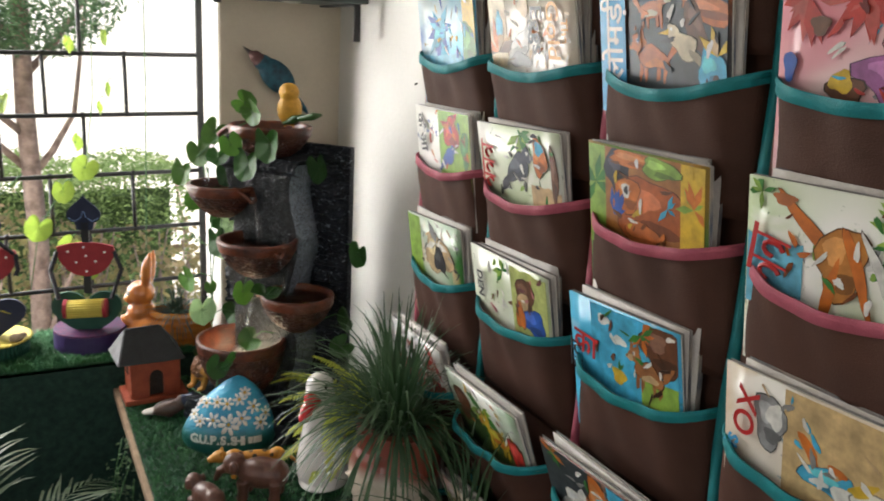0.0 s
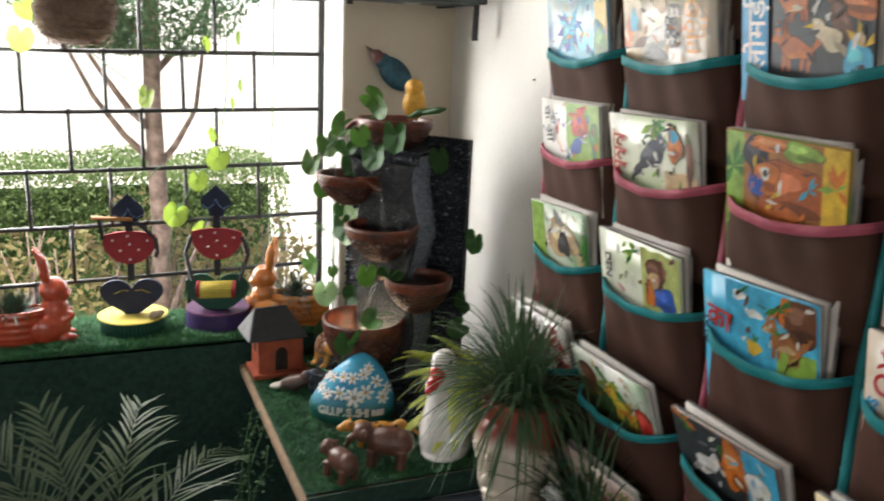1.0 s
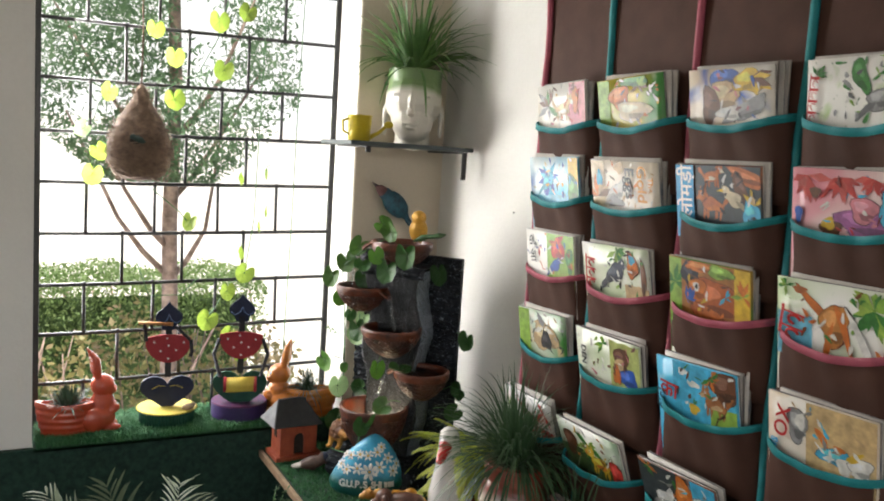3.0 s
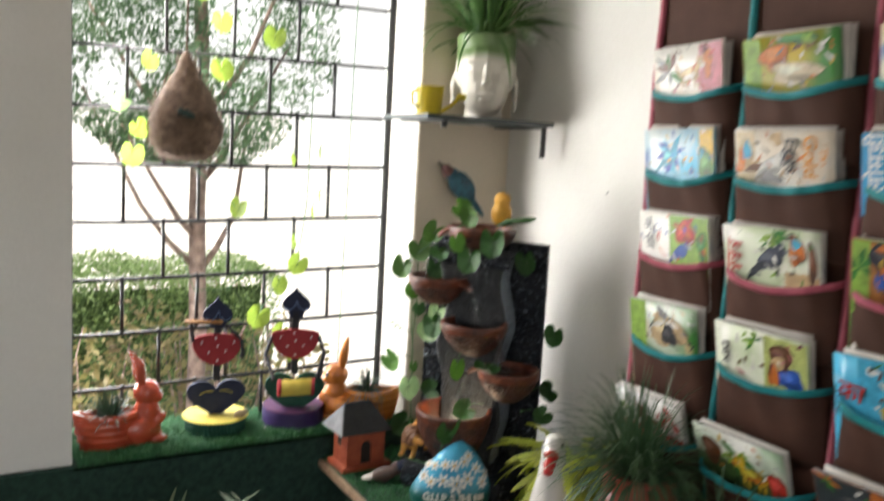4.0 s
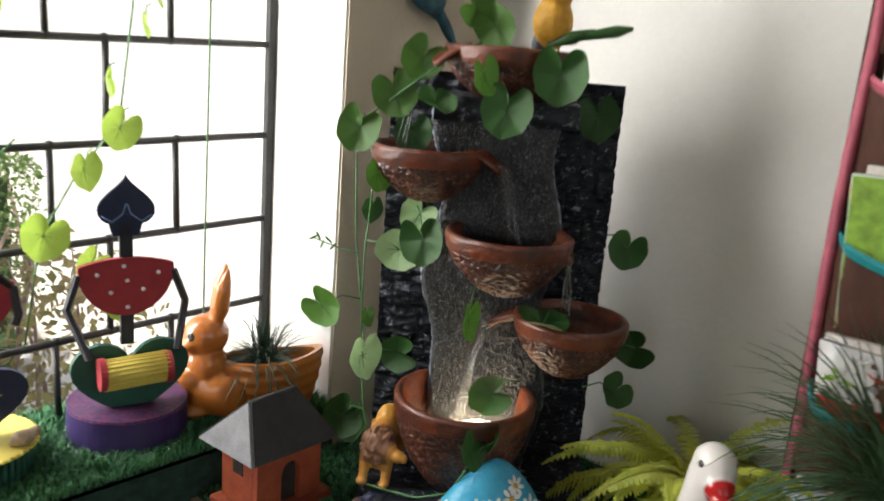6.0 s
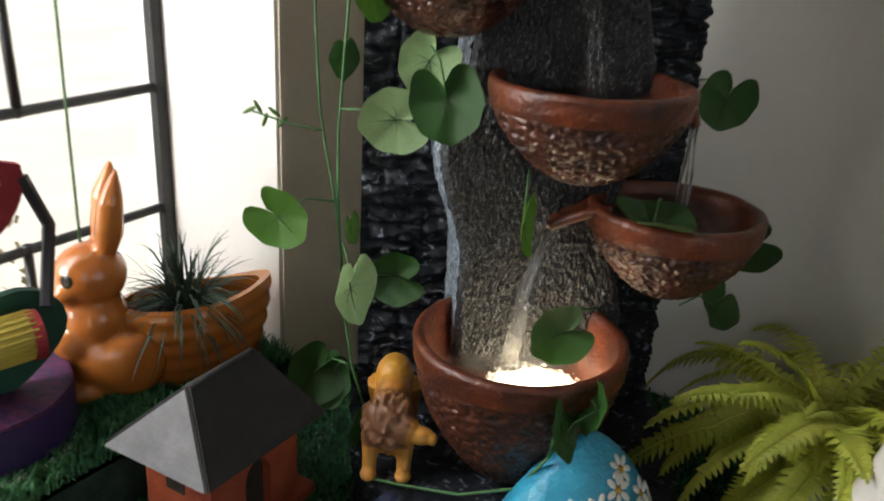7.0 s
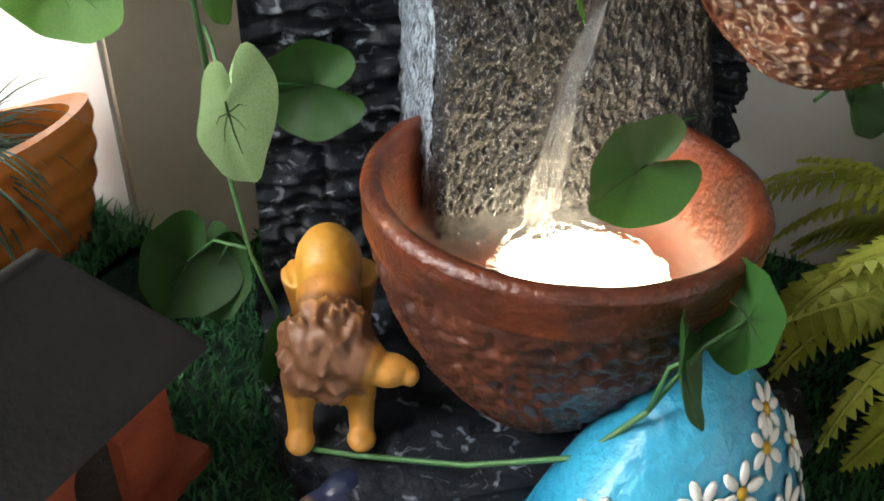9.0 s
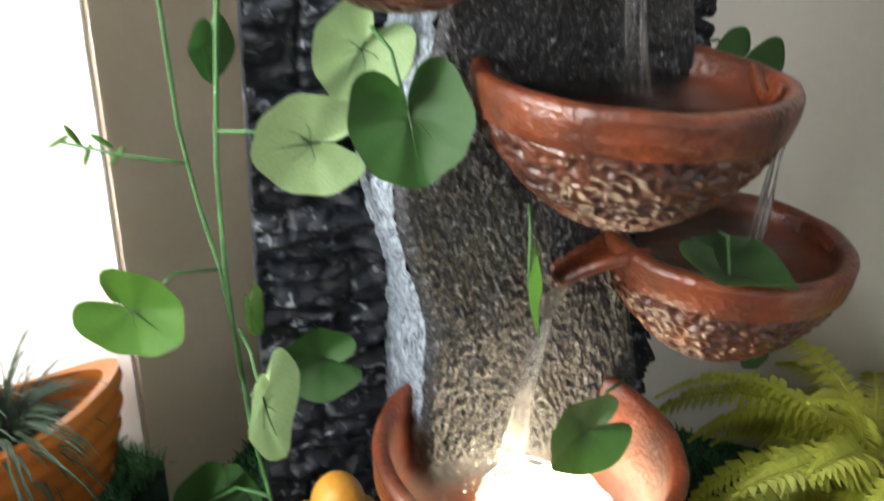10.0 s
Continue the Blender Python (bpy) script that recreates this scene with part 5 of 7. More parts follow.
# place (along, out, height), radius, shade, yaw, pitch, roll, origin of the stalk
FL = [
    ((-0.268, 0.044, 1.052), 0.040, "mid", -18, 4, -50, (-0.209, 0.02, 1.062)),
    ((-0.192, 0.085, 0.990), 0.042, "pale", 56, -10, 4, (-0.200, 0.035, 1.02)),
    ((-0.139, 0.020, 0.975), 0.038, "dark", -6, 4, 80, (-0.196, 0.04, 0.965)),
    ((-0.148, 0.050, 1.160), 0.041, "pale", -8, 0, 85, None),
    ((-0.118, 0.062, 1.222), 0.036, "pale", -10, 6, 30, None),
    ((-0.105, 0.118, 1.195), 0.042, "dark", -12, -6, -12, (-0.12, 0.09, 1.24)),
    ((-0.027, 0.134, 1.082), 0.036, "mid", 66, -6, 8, (-0.02, 0.11, 1.13)),
    ((0.016, 0.158, 0.976), 0.037, "dark", -12, -14, 60, (0.06, 0.13, 0.99)),
    ((0.080, 0.190, 1.105), 0.042, "dark", 40, -82, 4, (0.10, 0.15, 1.115)),
    ((0.218, 0.000, 1.184), 0.038, "dark", -16, 0, 15, (0.17, -0.01, 1.20)),
    ((0.236, 0.080, 1.045), 0.038, "dark", -20, 12, 60, (0.18, 0.10, 1.04)),
    ((0.215, 0.070, 0.965), 0.034, "dark", -10, -50, 40, (0.16, 0.10, 0.98)),
    ((-0.004, 0.262, 0.936), 0.033, "dark", 44, -24, 30, (-0.01, 0.255, 0.90)),
    ((0.030, 0.255, 0.950), 0.030, "dark", -20, -72, -70, (-0.01, 0.255, 0.90)),
    ((-0.232, 0.010, 0.846), 0.044, "dark", 8, -20, 40, (-0.19, 0.06, 0.885)),
    ((-0.215, 0.00, 0.830), 0.040, "dark", -20, -30, -30, (-0.19, 0.06, 0.885)),
    ((-0.174, 0.075, 0.815), 0.038, "dark", 50, -10, 10, None),
    ((-0.207, 0.122, 1.355), 0.040, "mid", -10, 0, 20, (-0.20, 0.12, 1.37)),
    ((-0.161, 0.118, 1.407), 0.040, "mid", 10, -10, -20, None),
    ((-0.126, 0.105, 1.458), 0.038, "mid", 0, -20, 30, None),
    ((-0.100, 0.128, 1.398), 0.034, "dark", 30, -55, 0, None),
    ((-0.035, 0.166, 1.443), 0.032, "mid", 52, -6, -20, None),
    ((0.001, 0.150, 1.398), 0.044, "dark", -6, -6, 10, None),
    ((0.070, 0.160, 1.452), 0.046, "dark", -10, 0, 0, None),
    ((0.137, 0.062, 1.393), 0.040, "dark", -14, 0, -10, None),
    ((-0.026, 0.092, 1.511), 0.036, "mid", -16, 10, -40, None),
    ((-0.056, 0.082, 1.531), 0.034, "mid", 40, -16, -60, None),
    ((-0.178, 0.122, 1.288), 0.030, "mid", 40, -14, 30, None),
    ((-0.140, 0.040, 1.345), 0.036, "dark", 10, 0, 0, None),
    ((-0.206, 0.000, 1.212), 0.026, "dark", 50, 0, 0, None),
    ((-0.193, 0.050, 1.044), 0.020, "mid", 62, -10, 0, None),
]
for i, (at, size, key, yaw, pitch, roll, src) in enumerate(FL):
    leaf_on(fvine, on_f(*at), size, key, yaw, pitch, roll, i, on_f(*src) if src else None)
g = Geo()
g.tube([on_f(0.05, 0.08, 1.492), on_f(0.10, 0.09, 1.506), on_f(0.145, 0.10, 1.516), on_f(0.166, 0.10, 1.521)], [0.003, 0.006, 0.009, 0.003], 8)
g.tube([on_f(0.05, 0.08, 1.490), on_f(0.085, 0.09, 1.503), on_f(0.115, 0.09, 1.516)], [0.003, 0.010, 0.002], 6)
part("long_leaf", g, leaf_dark, fvine, "long dark leaf")

# ---- vine in the window ----
wvine = thing("hanging_vine", "artificial vine with yellow-green heart leaves hanging in the window", "artificial plant", pose(0, 0, 0))
VY = 2.68
for pts in ([(0.55, VY, 2.29), (0.54, VY, 1.9), (0.535, VY, 1.5), (0.522, VY - 0.01, 1.1), (0.52, VY - 0.01, 0.9)], [(0.42, VY, 2.28), (0.41, VY, 1.9), (0.40, VY, 1.5), (0.375, VY, 1.32), (0.31, VY, 1.25), (0.25, VY, 1.15), (0.22, VY, 0.98)], [(0.30, VY, 2.28), (0.26, VY, 2.10), (0.20, VY, 1.98), (0.10, VY, 1.92), (-0.02, VY, 1.91), (-0.10, VY, 1.86), (-0.14, VY, 1.72)], [(0.05, VY - 0.02, 1.60), (0.15, VY, 1.52), (0.19, VY, 1.47)], [(0.02, VY, 1.35), (0.06, VY, 1.24), (0.16, VY, 1.24), (0.22, VY, 1.30)]):
    part("stem", Geo().tube(pts, 0.0017, 6), stem_green, wvine)
for i, (x, z, s, yaw, roll) in enumerate([(0.12, 2.02, 0.038, 10, 0), (0.279, 1.994, 0.04, -20, 10), (0.123, 1.885, 0.04, 0, -10), (-0.077, 1.892, 0.036, 30, 30), (-0.146, 1.773, 0.032, -40, 50), (-0.104, 1.705, 0.034, 20, -30), (-0.12, 1.632, 0.04, 10, 10), (0.186, 1.489, 0.036, -50, 20), (0.341, 1.638, 0.028, 60, 0), (0.371, 1.315, 0.04, 0, 30), (0.312, 1.252, 0.036, 20, 0), (0.25, 1.155, 0.042, -10, 20), (0.257, 2.15, 0.042, 10, 0), (0.433, 1.524, 0.026, 68, 0), (0.41, 1.476, 0.024, 70, 0), (0.32, 1.10, 0.036, 10, 40), (0.37, 1.03, 0.034, -20, 0), (0.35, 1.384, 0.028, 55, 20), (0.43, 1.66, 0.026, 62, 0), (0.06, 2.1, 0.034, 0, 0), (0.35, 2.19, 0.036, -10, 20)]):
    leaf_on(wvine, (x, VY - 0.012, z), s, "pale" if i == 4 else "light", yaw, -6, roll, i, (x + 0.02, VY, z + 0.03))

# ---- things on the window sill ----
SZ = SILL + 0.016
terracotta = mat("orange_glaze", (0.55, 0.19, 0.035), 0.22, 0.18, 12, 0.1, colour2=(0.45, 0.13, 0.025), coat=0.6)
red_glaze = mat("red_glaze", (0.5, 0.075, 0.03), 0.2, 0.18, 12, 0.1, colour2=(0.4, 0.05, 0.025), coat=0.6)


def rabbit_planter(label, m, material, eye, ear_tip, seed):
    """A seated rabbit with a ribbed boat-shaped bowl behind it; +x runs from the rabbit to the bowl's tip."""
    t = thing("rabbit_planter", label, "planter", m, "rabbit planters on the sill")
    g = Geo()
    g.ball((-0.048, 0, 0.048), (0.052, 0.046, 0.052))
    g.ball((-0.056, 0, 0.092), (0.040, 0.038, 0.042), (0, -10, 0))
    g.ball((-0.056, 0, 0.148), (0.040, 0.037, 0.037))
    g.ball((-0.086, 0, 0.136), (0.018, 0.018, 0.015))
    for s in (-1, 1):
        g.ball((-0.084, 0.016 * s, 0.134), (0.015, 0.013, 0.013))
        g.tube([(-0.040, 0.012 * s, 0.170), (-0.034, 0.015 * s, 0.200), (-0.030, 0.018 * s, 0.236), (ear_tip + 0.024, 0.017 * s, 0.272)], [0.010, 0.016, 0.014, 0.003], 12)
        g.ball((-0.085, 0.024 * s, 0.072), (0.026, 0.014, 0.015), (0, 35, 0))
        g.ball((-0.080, 0.026 * s, 0.014), (0.034, 0.016, 0.013))
        g.ball((-0.026, 0.034 * s, 0.044), (0.040, 0.018, 0.040))
    body = part("rabbit", g, spots(material.copy(), [((-0.085, 0.0275 * s, 0.153), 0.0085, (0.02, 0.012, 0.01)) for s in (-1, 1)] + [((-0.0885, 0.0265 * s, 0.1555), 0.0024, (0.7, 0.68, 0.6)) for s in (-1, 1)] if eye else [((-0.2, 0, 0), 0.001, (0, 0, 0))]), t, "seated rabbit with upright ears")
    fused(body, 0.0035, 8)
    h = Geo()

    def shell(k):
        def fn(s, q):
            a = 2 * math.pi * s
            x, y = math.cos(a), math.sin(a)
            tip = 0.030 * max(0, x) ** 4
            w = 0.80 + 0.20 * math.sin(q * math.pi / 2)
            rib = 0.0011 * math.sin(q * 30) * (1 if k else 0)
            r = w * k if k else w * 0.86
            zz = 0.004 + 0.098 * q + tip * 0.5 * q
            if not k:
                zz = 0.055 + (zz - 0.004) * 0.5
            return (0.042 + (0.078 * x + tip) * r + rib * x, 0.048 * y * r + rib * y, zz)
        return fn

    h.sheet(shell(1), 72, 40)
    h.sheet(shell(0), 72, 8)
    top1, top0 = [shell(1)(i / 72, 1.0) for i in range(73)], [shell(0)(i / 72, 1.0) for i in range(73)]
    h.add(top1 + top0, [(i, i + 1, i + 74, i + 73) for i in range(72)])
    part("bowl", h, material, t, "ribbed boat-shaped bowl")
    part("soil", Geo().ball((0.044, 0, 0.082), (0.062, 0.040, 0.016)), soil, t, "dark potting soil")
    return t


OM = pose(0.545, 2.592, SZ, 0, 0, -27)
rabbit_planter("glossy orange ceramic rabbit planter on the turf sill", OM, terracotta, True, -0.045, 1)
tuft("small_tuft_plant", "small dark spiky plant in the orange rabbit planter", OM @ pose(0.044, 0, 0.088), 300, 0.095, 0.0014, 1.1, 2.0, grass_blue, 41, 0.022)
RM = Matrix.Translation((-0.135, 2.612, SZ)) @ pose(0, 0, 0, 0, 0, 186) @ Matrix.Diagonal((0.95, 0.95, 1.0, 1))
rabbit_planter("glossy red ceramic rabbit planter on the turf sill", RM, red_glaze, False, -0.030, 2)
tuft("small_tuft_plant", "small dark bushy plant in the red rabbit planter", RM @ pose(0.050, 0, 0.088), 170, 0.075, 0.0024, 0.7, 0.8, grass_blue, 42, 0.028)

wrap_gloss = 0.2
navy = mat("navy_card", (0.008, 0.015, 0.05), 0.7, 0.2, 40, 0.2)
green_card = mat("green_card", (0.008, 0.075, 0.045), 0.7, 0.2, 40, 0.2)
red_card = mat("red_card", (0.32, 0.02, 0.03), 0.7, 0.2, 40, 0.2)
yellow_card = mat("yellow_card", (0.62, 0.5, 0.09), 0.7, 0.15, 40, 0.2)
purple_card = mat("purple_card", (0.03, 0.014, 0.09), 0.55, 0.2, 40, 0.2)
white_card = mat("white_card", (0.7, 0.7, 0.72), 0.5, 0.1, 40, 0.2)
wrap_paper = mat("flowered_foil", (0.012, 0.022, 0.07), 0.5, 0.3, 130, 0.1, colour2=(0.15, 0.04, 0.09))
wrap_paper.node_tree.nodes["Principled BSDF"].inputs["Specular IOR Level"].default_value = wrap_gloss
black_card = mat("black_card", (0.01, 0.01, 0.016), 0.6, 0.2, 40, 0.2)
stick_wood = mat("stick_wood", (0.42, 0.2, 0.07), 0.6, 0.3, 60, 0.2)


def heart(w, h, point_down=True, n=40):
    """Outline of a heart, w wide and h high, standing on z = 0."""
    pts = []
    for i in range(n):
        a = 2 * math.pi * i / n
        x = 16 * math.sin(a) ** 3 / 32
        z = (13 * math.cos(a) - 5 * math.cos(2 * a) - 2 * math.cos(3 * a) - math.cos(4 * a) + 17) / 29
        pts.append((x * w, z * h if point_down else (1 - z) * h))
    return pts


def paper_figure(m, label, base_r, base_h, base_side, base_top, heart_mat, ribbed, instrument):
    t = thing("papercraft_figure", label, "craft figure", m, "papercraft figures on the sill")
    if ribbed:
        base = part("base", Geo().lathe([(0.0, 0.0), (base_r - 0.004, 0.0), (base_r - 0.003, base_h), (0.0, base_h)], 40), base_side, t, "corrugated green card drum", smooth=False)
        for i in range(48):
            a = 2 * math.pi * i / 48
            part("rib", Geo().tube([(base_r * math.cos(a), base_r * math.sin(a), 0.002), (base_r * math.cos(a), base_r * math.sin(a), base_h)], 0.0042, 6), base_side, base)
    else:
        base = part("base", Geo().lathe([(0.0, 0.0), (base_r, 0.0), (base_r, base_h), (0.0, base_h)], 56), base_side, t, "purple card drum", smooth=False)
        part("foot_disc", Geo().lathe([(0.0, -0.003), (base_r + 0.008, -0.003), (base_r + 0.008, -0.0005), (0.0, -0.0005)], 48), white_card, base, smooth=False)
    top = Geo().lathe([(0.0, base_h + 0.0005), (base_r + (0.010 if ribbed else 0.0), base_h + 0.0005), (base_r + (0.009 if ribbed else -0.001), base_h + 0.005), (0.0, base_h + 0.005)], 56)
    part("top_disc", top, base_top, t, "yellow card lid" if ribbed else "flower-patterned lid", smooth=False)
    if ribbed:
        for i in range(56):
            a = 2 * math.pi * (i + 0.5) / 56
            part("scallop", Geo().ball(((base_r + 0.010) * math.cos(a), (base_r + 0.010) * math.sin(a), base_h + 0.003), (0.004, 0.004, 0.0022), n=7, m=4), base_top, t)
    z0 = base_h + 0.005
    w = 0.172
    if ribbed:
        pts = [(x, max(z, 0.022) - 0.022) for x, z in heart(w, 0.125)]
        clean = []
        for q in pts:
            if not clean or (abs(q[0] - clean[-1][0]) + abs(q[1] - clean[-1][1])) > 0.002:
                clean.append(q)
        part("skirt", Geo().prism([(x, z + z0) for x, z in clean], -0.005, 0.006), heart_mat, t, "navy heart-shaped card", smooth=False)
        for s in (-1, 1):
            part("fold_line", Geo().tube([(0.008 * s, -0.0065, z0 + 0.070), (0.028 * s, -0.0065, z0 + 0.072), (0.048 * s, -0.0065, z0 + 0.062)], 0.0012, 5), base_top, t)
        zt = z0 + 0.100
    else:
        pts = [(x, max(z, 0.040) - 0.040) for x, z in heart(w + 0.01, 0.148)]
        clean = []
        for q in pts:
            if not clean or (abs(q[0] - clean[-1][0]) + abs(q[1] - clean[-1][1])) > 0.002:
                clean.append(q)
        part("skirt", Geo().prism([(x, z + z0) for x, z in clean], -0.030, -0.019), heart_mat, t, "green heart-shaped card", smooth=False)
        zt = z0 + 0.095
    part("spine", Geo().box(-0.010, -0.004, zt, 0.010, 0.004, zt + 0.20), black_card, t, smooth=False)
    tz = zt + 0.050
    n = 20
    outline = [(-0.072 + 0.144 * i / n, tz + 0.083 - 0.012 * (1 - (2 * i / n - 1) ** 2) * -1) for i in range(n + 1)] + [(0.074 * math.cos(a), tz + 0.080 + 0.080 * math.sin(a)) for a in [-math.pi * (i + 1) / (n + 2) for i in range(n)]]
    torso = part("torso", Geo().prism(outline, -0.008, 0.002), red_card, t, "red card torso with white dots", smooth=False)
    for x, z in ((-0.045, 0.070), (-0.005, 0.082), (0.048, 0.068), (-0.025, 0.040), (0.024, 0.042), (0.0, 0.014), (0.0, 0.058)):
        part("dot", Geo().ball((x, -0.0085, tz + z), (0.0035, 0.001, 0.0035), n=8, m=4), white_card, torso)
    hz = tz + (0.142 if instrument == "drum" else 0.122)
    neck = [(-0.030, 0.025), (-0.020, -0.012), (0.020, -0.012), (0.030, 0.025)]
    part("neck", Geo().prism([(x, hz + z) for x, z in neck], -0.004, 0.004), navy, t, smooth=False)
    head = part("head", Geo().prism([(x, hz + 0.008 + z) for x, z in heart(0.086, 0.078, False)], -0.010, -0.003), navy, t, "navy spade-shaped head", smooth=False)
    for s in (-1, 1):
        part("outline", Geo().tube([(0.001 * s, -0.0105, hz + 0.040), (0.006 * s, -0.0108, hz + 0.024), (0.022 * s, -0.0108, hz + 0.012), (0.038 * s, -0.0105, hz + 0.022)], 0.0013, 5), mat_line, head)
    for s in (-1, 1):
        if instrument == "drum":
            pts = [(0.072 * s, -0.004, tz + 0.070), (0.090 * s, -0.010, tz + 0.018), (0.066 * s, -0.050, tz - 0.052)]
        else:
            pts = [(0.070 * s, -0.004, tz + 0.075), (0.074 * s, -0.012, tz + 0.115 - 0.08 * (s > 0)), (0.072 * s - 0.004, -0.016, tz + (0.135 if s < 0 else 0.02))]
        part("arm", Geo().tube(pts, 0.0065, 6), black_card, t, smooth=False)
    if instrument == "drum":
        d = part("drum", Geo().tube([(-0.048, -0.054, z0 + 0.066), (0.052, -0.054, z0 + 0.070)], 0.023, 22), yellow_card, t, "yellow corrugated paper drum", smooth=False)
        for i in range(22):
            a = 2 * math.pi * i / 22
            part("ridge", Geo().tube([(-0.046, -0.054 + 0.0235 * math.cos(a), z0 + 0.066 + 0.0235 * math.sin(a)), (0.050, -0.054 + 0.0235 * math.cos(a), z0 + 0.070 + 0.0235 * math.sin(a))], 0.0018, 5), yellow_card, d)
        for x in (-0.050, 0.049):
            part("drum_end", Geo().tube([(x - 0.004, -0.054, z0 + 0.068), (x + 0.006, -0.054, z0 + 0.068)], 0.0258, 22), red_card, d, smooth=False)
    else:
        part("flute", Geo().tube([(-0.095, -0.018, tz + 0.138), (0.012, -0.018, tz + 0.132)], 0.0055, 8), stick_wood, t, "wooden flute")
        part("second_arm", Geo().tube([(0.066, -0.010, tz + 0.078), (0.02, -0.02, tz + 0.125)], 0.0055, 6), black_card, t)
    return t


mat_line = mat("blue_outline", (0.12, 0.2, 0.4), 0.6, 0.1, 40, 0.0)
paper_figure(pose(0.120, 2.640, SZ, 0, 0, -6), "papercraft flute player with navy heart on a green drum", 0.084, 0.050, green_card, yellow_card, navy, True, "flute")
paper_figure(pose(0.360, 2.632, SZ + 0.004, 0, 0, -14), "papercraft drummer with green heart on a purple drum", 0.094, 0.052, purple_card, wrap_paper, green_card, False, "drum")
g = Geo()
g.ball((0, 0, 0.012), (0.018, 0.011, 0.012)).ball((0.016, 0, 0.018), (0.009, 0.008, 0.008)).ball((-0.010, 0.004, 0.006), (0.01, 0.008, 0.006))
fused(solo("shell_ornament", g, mat("pale_shell", (0.5, 0.4, 0.28), 0.4, 0.5, 90, 0.2, colour2=(0.2, 0.12, 0.07)), "small pale shell lying on the yellow drum lid", "shell", pose(0.178, 2.580, SZ + 0.0545)), 0.0022, 4)

# weaver-bird nest hanging before the grille
straw = mat("straw", (0.20, 0.13, 0.085), 0.9, 0.45, 60, 0.6, colour2=(0.11, 0.07, 0.05), fine=300)
nest = thing("weaver_nest", "brown woven bird nest hanging in the window", "bird nest", pose(0.015, 2.625, 1.62))
prof = [(0.005, 0.0), (0.05, 0.004), (0.078, 0.022), (0.096, 0.06), (0.099, 0.095), (0.090, 0.135), (0.068, 0.185), (0.045, 0.225), (0.026, 0.255), (0.016, 0.285), (0.006, 0.30)]
g = Geo().lathe(prof, 40)
g.v = [(x * (1 + 0.05 * noise.noise(Vector((x, y, z)) * 45)), y * (1 + 0.05 * noise.noise(Vector((x, y, z)) * 45)), z) for x, y, z in g.v]
part("shell", g, straw, nest)
g = Geo()
nr = random.Random(17)
for i in range(420):
    z = nr.uniform(0.005, 0.28)
    k = next(j for j in range(len(prof) - 1) if prof[j + 1][1] >= z)
    r = prof[k][0] + (prof[k + 1][0] - prof[k][0]) * (z - prof[k][1]) / max(1e-4, prof[k + 1][1] - prof[k][1])
    a, da, dz = nr.uniform(0, 6.283), nr.uniform(0.3, 1.1), nr.uniform(-0.03, 0.03)
    pts = [((r + 0.003 + nr.uniform(-0.001, 0.004)) * math.cos(a + da * q), (r + 0.003) * math.sin(a + da * q), z + dz * q) for q in (0, 0.33, 0.66, 1)]
    g.tube(pts, 0.0011, 4)
part("straws", g, straw, nest, kind="stuff")
# no hole is cut; a dark ball gives the entrance its shade
part("entrance", Geo().ball((-0.018, -0.083, 0.125), (0.024, 0.012, 0.018), (0, 15, 0)), soil, nest, "dark entrance hole")
g = Geo().ball((-0.016, -0.098, 0.128), (0.020, 0.010, 0.009), (0, 20, 0)).ball((-0.034, -0.100, 0.136), (0.009, 0.008, 0.008))
part("sitting_figure", g, mat("dark_green_felt", (0.03, 0.06, 0.05), 0.8, 0.4, 80, 0.3), nest)
part("cord", Geo().tube([(0, 0, 0.295), (0.004, 0.01, 0.45), (0, 0.03, 0.66)], 0.003, 6), straw, nest)

# ---- things on the table ----
TT = TZ + 0.007
brick_paint = mat("brick_red_paint", (0.36, 0.075, 0.025), 0.65, 0.3, 30, 0.4, colour2=(0.25, 0.045, 0.02))
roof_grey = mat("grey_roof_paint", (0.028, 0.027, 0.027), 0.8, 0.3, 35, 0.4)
roof_pale = mat("pale_roof_end", (0.22, 0.22, 0.23), 0.75, 0.25, 35, 0.4)
house = thing("clay_house", "small red clay hut with a grey hipped roof", "ornament", pose(0.490, 2.400, TT, 0, 0, 2))
part("plinth", Geo().box(-0.078, -0.046, 0, 0.082, 0.066, 0.016), brick_paint, house, smooth=False, bevel=0.004)
for wb_ in ((-0.062, -0.025, 0.0165, -0.052, 0.056, 0.132), (0.052, -0.025, 0.0165, 0.062, 0.056, 0.132), (-0.0515, 0.046, 0.0165, 0.0515, 0.056, 0.132)):
    part("wall", Geo().box(*wb_), brick_paint, house, smooth=False, bevel=0.002)
walls = Geo()
n = 10
arch = [(-0.062, 0.0165), (-0.016, 0.0165), (-0.016, 0.065)] + [(0.002 - 0.018 * math.cos(math.pi * i / n), 0.065 + 0.024 * math.sin(math.pi * i / n)) for i in range(1, n)] + [(0.020, 0.065), (0.020, 0.0165), (0.062, 0.0165), (0.062, 0.132), (-0.062, 0.132)]
walls.prism(arch, -0.036, -0.0255)
part("wall", walls, brick_paint, house, smooth=False)
# dark panel behind the arch stands in for the shade indoors
part("doorway", Geo().box(-0.018, -0.025, 0.017, 0.022, -0.021, 0.092), soil, house, "dark doorway", smooth=False)
part("side_window", Geo().box(-0.0635, 0.000, 0.070, -0.0615, 0.024, 0.098), soil, house, "dark side window", smooth=False)
E_, R_ = 0.122, 0.202
eave = [(-0.092, -0.066), (0.066, -0.068), (0.070, 0.068), (-0.096, 0.064)]
ridge = [(-0.068, -0.022), (0.016, -0.020)]
def roof_face(pts):
    g = Geo().add(pts, [tuple(range(len(pts)))])
    return g
A_, B_, C_, D_ = [(x, y, E_) for x, y in eave]
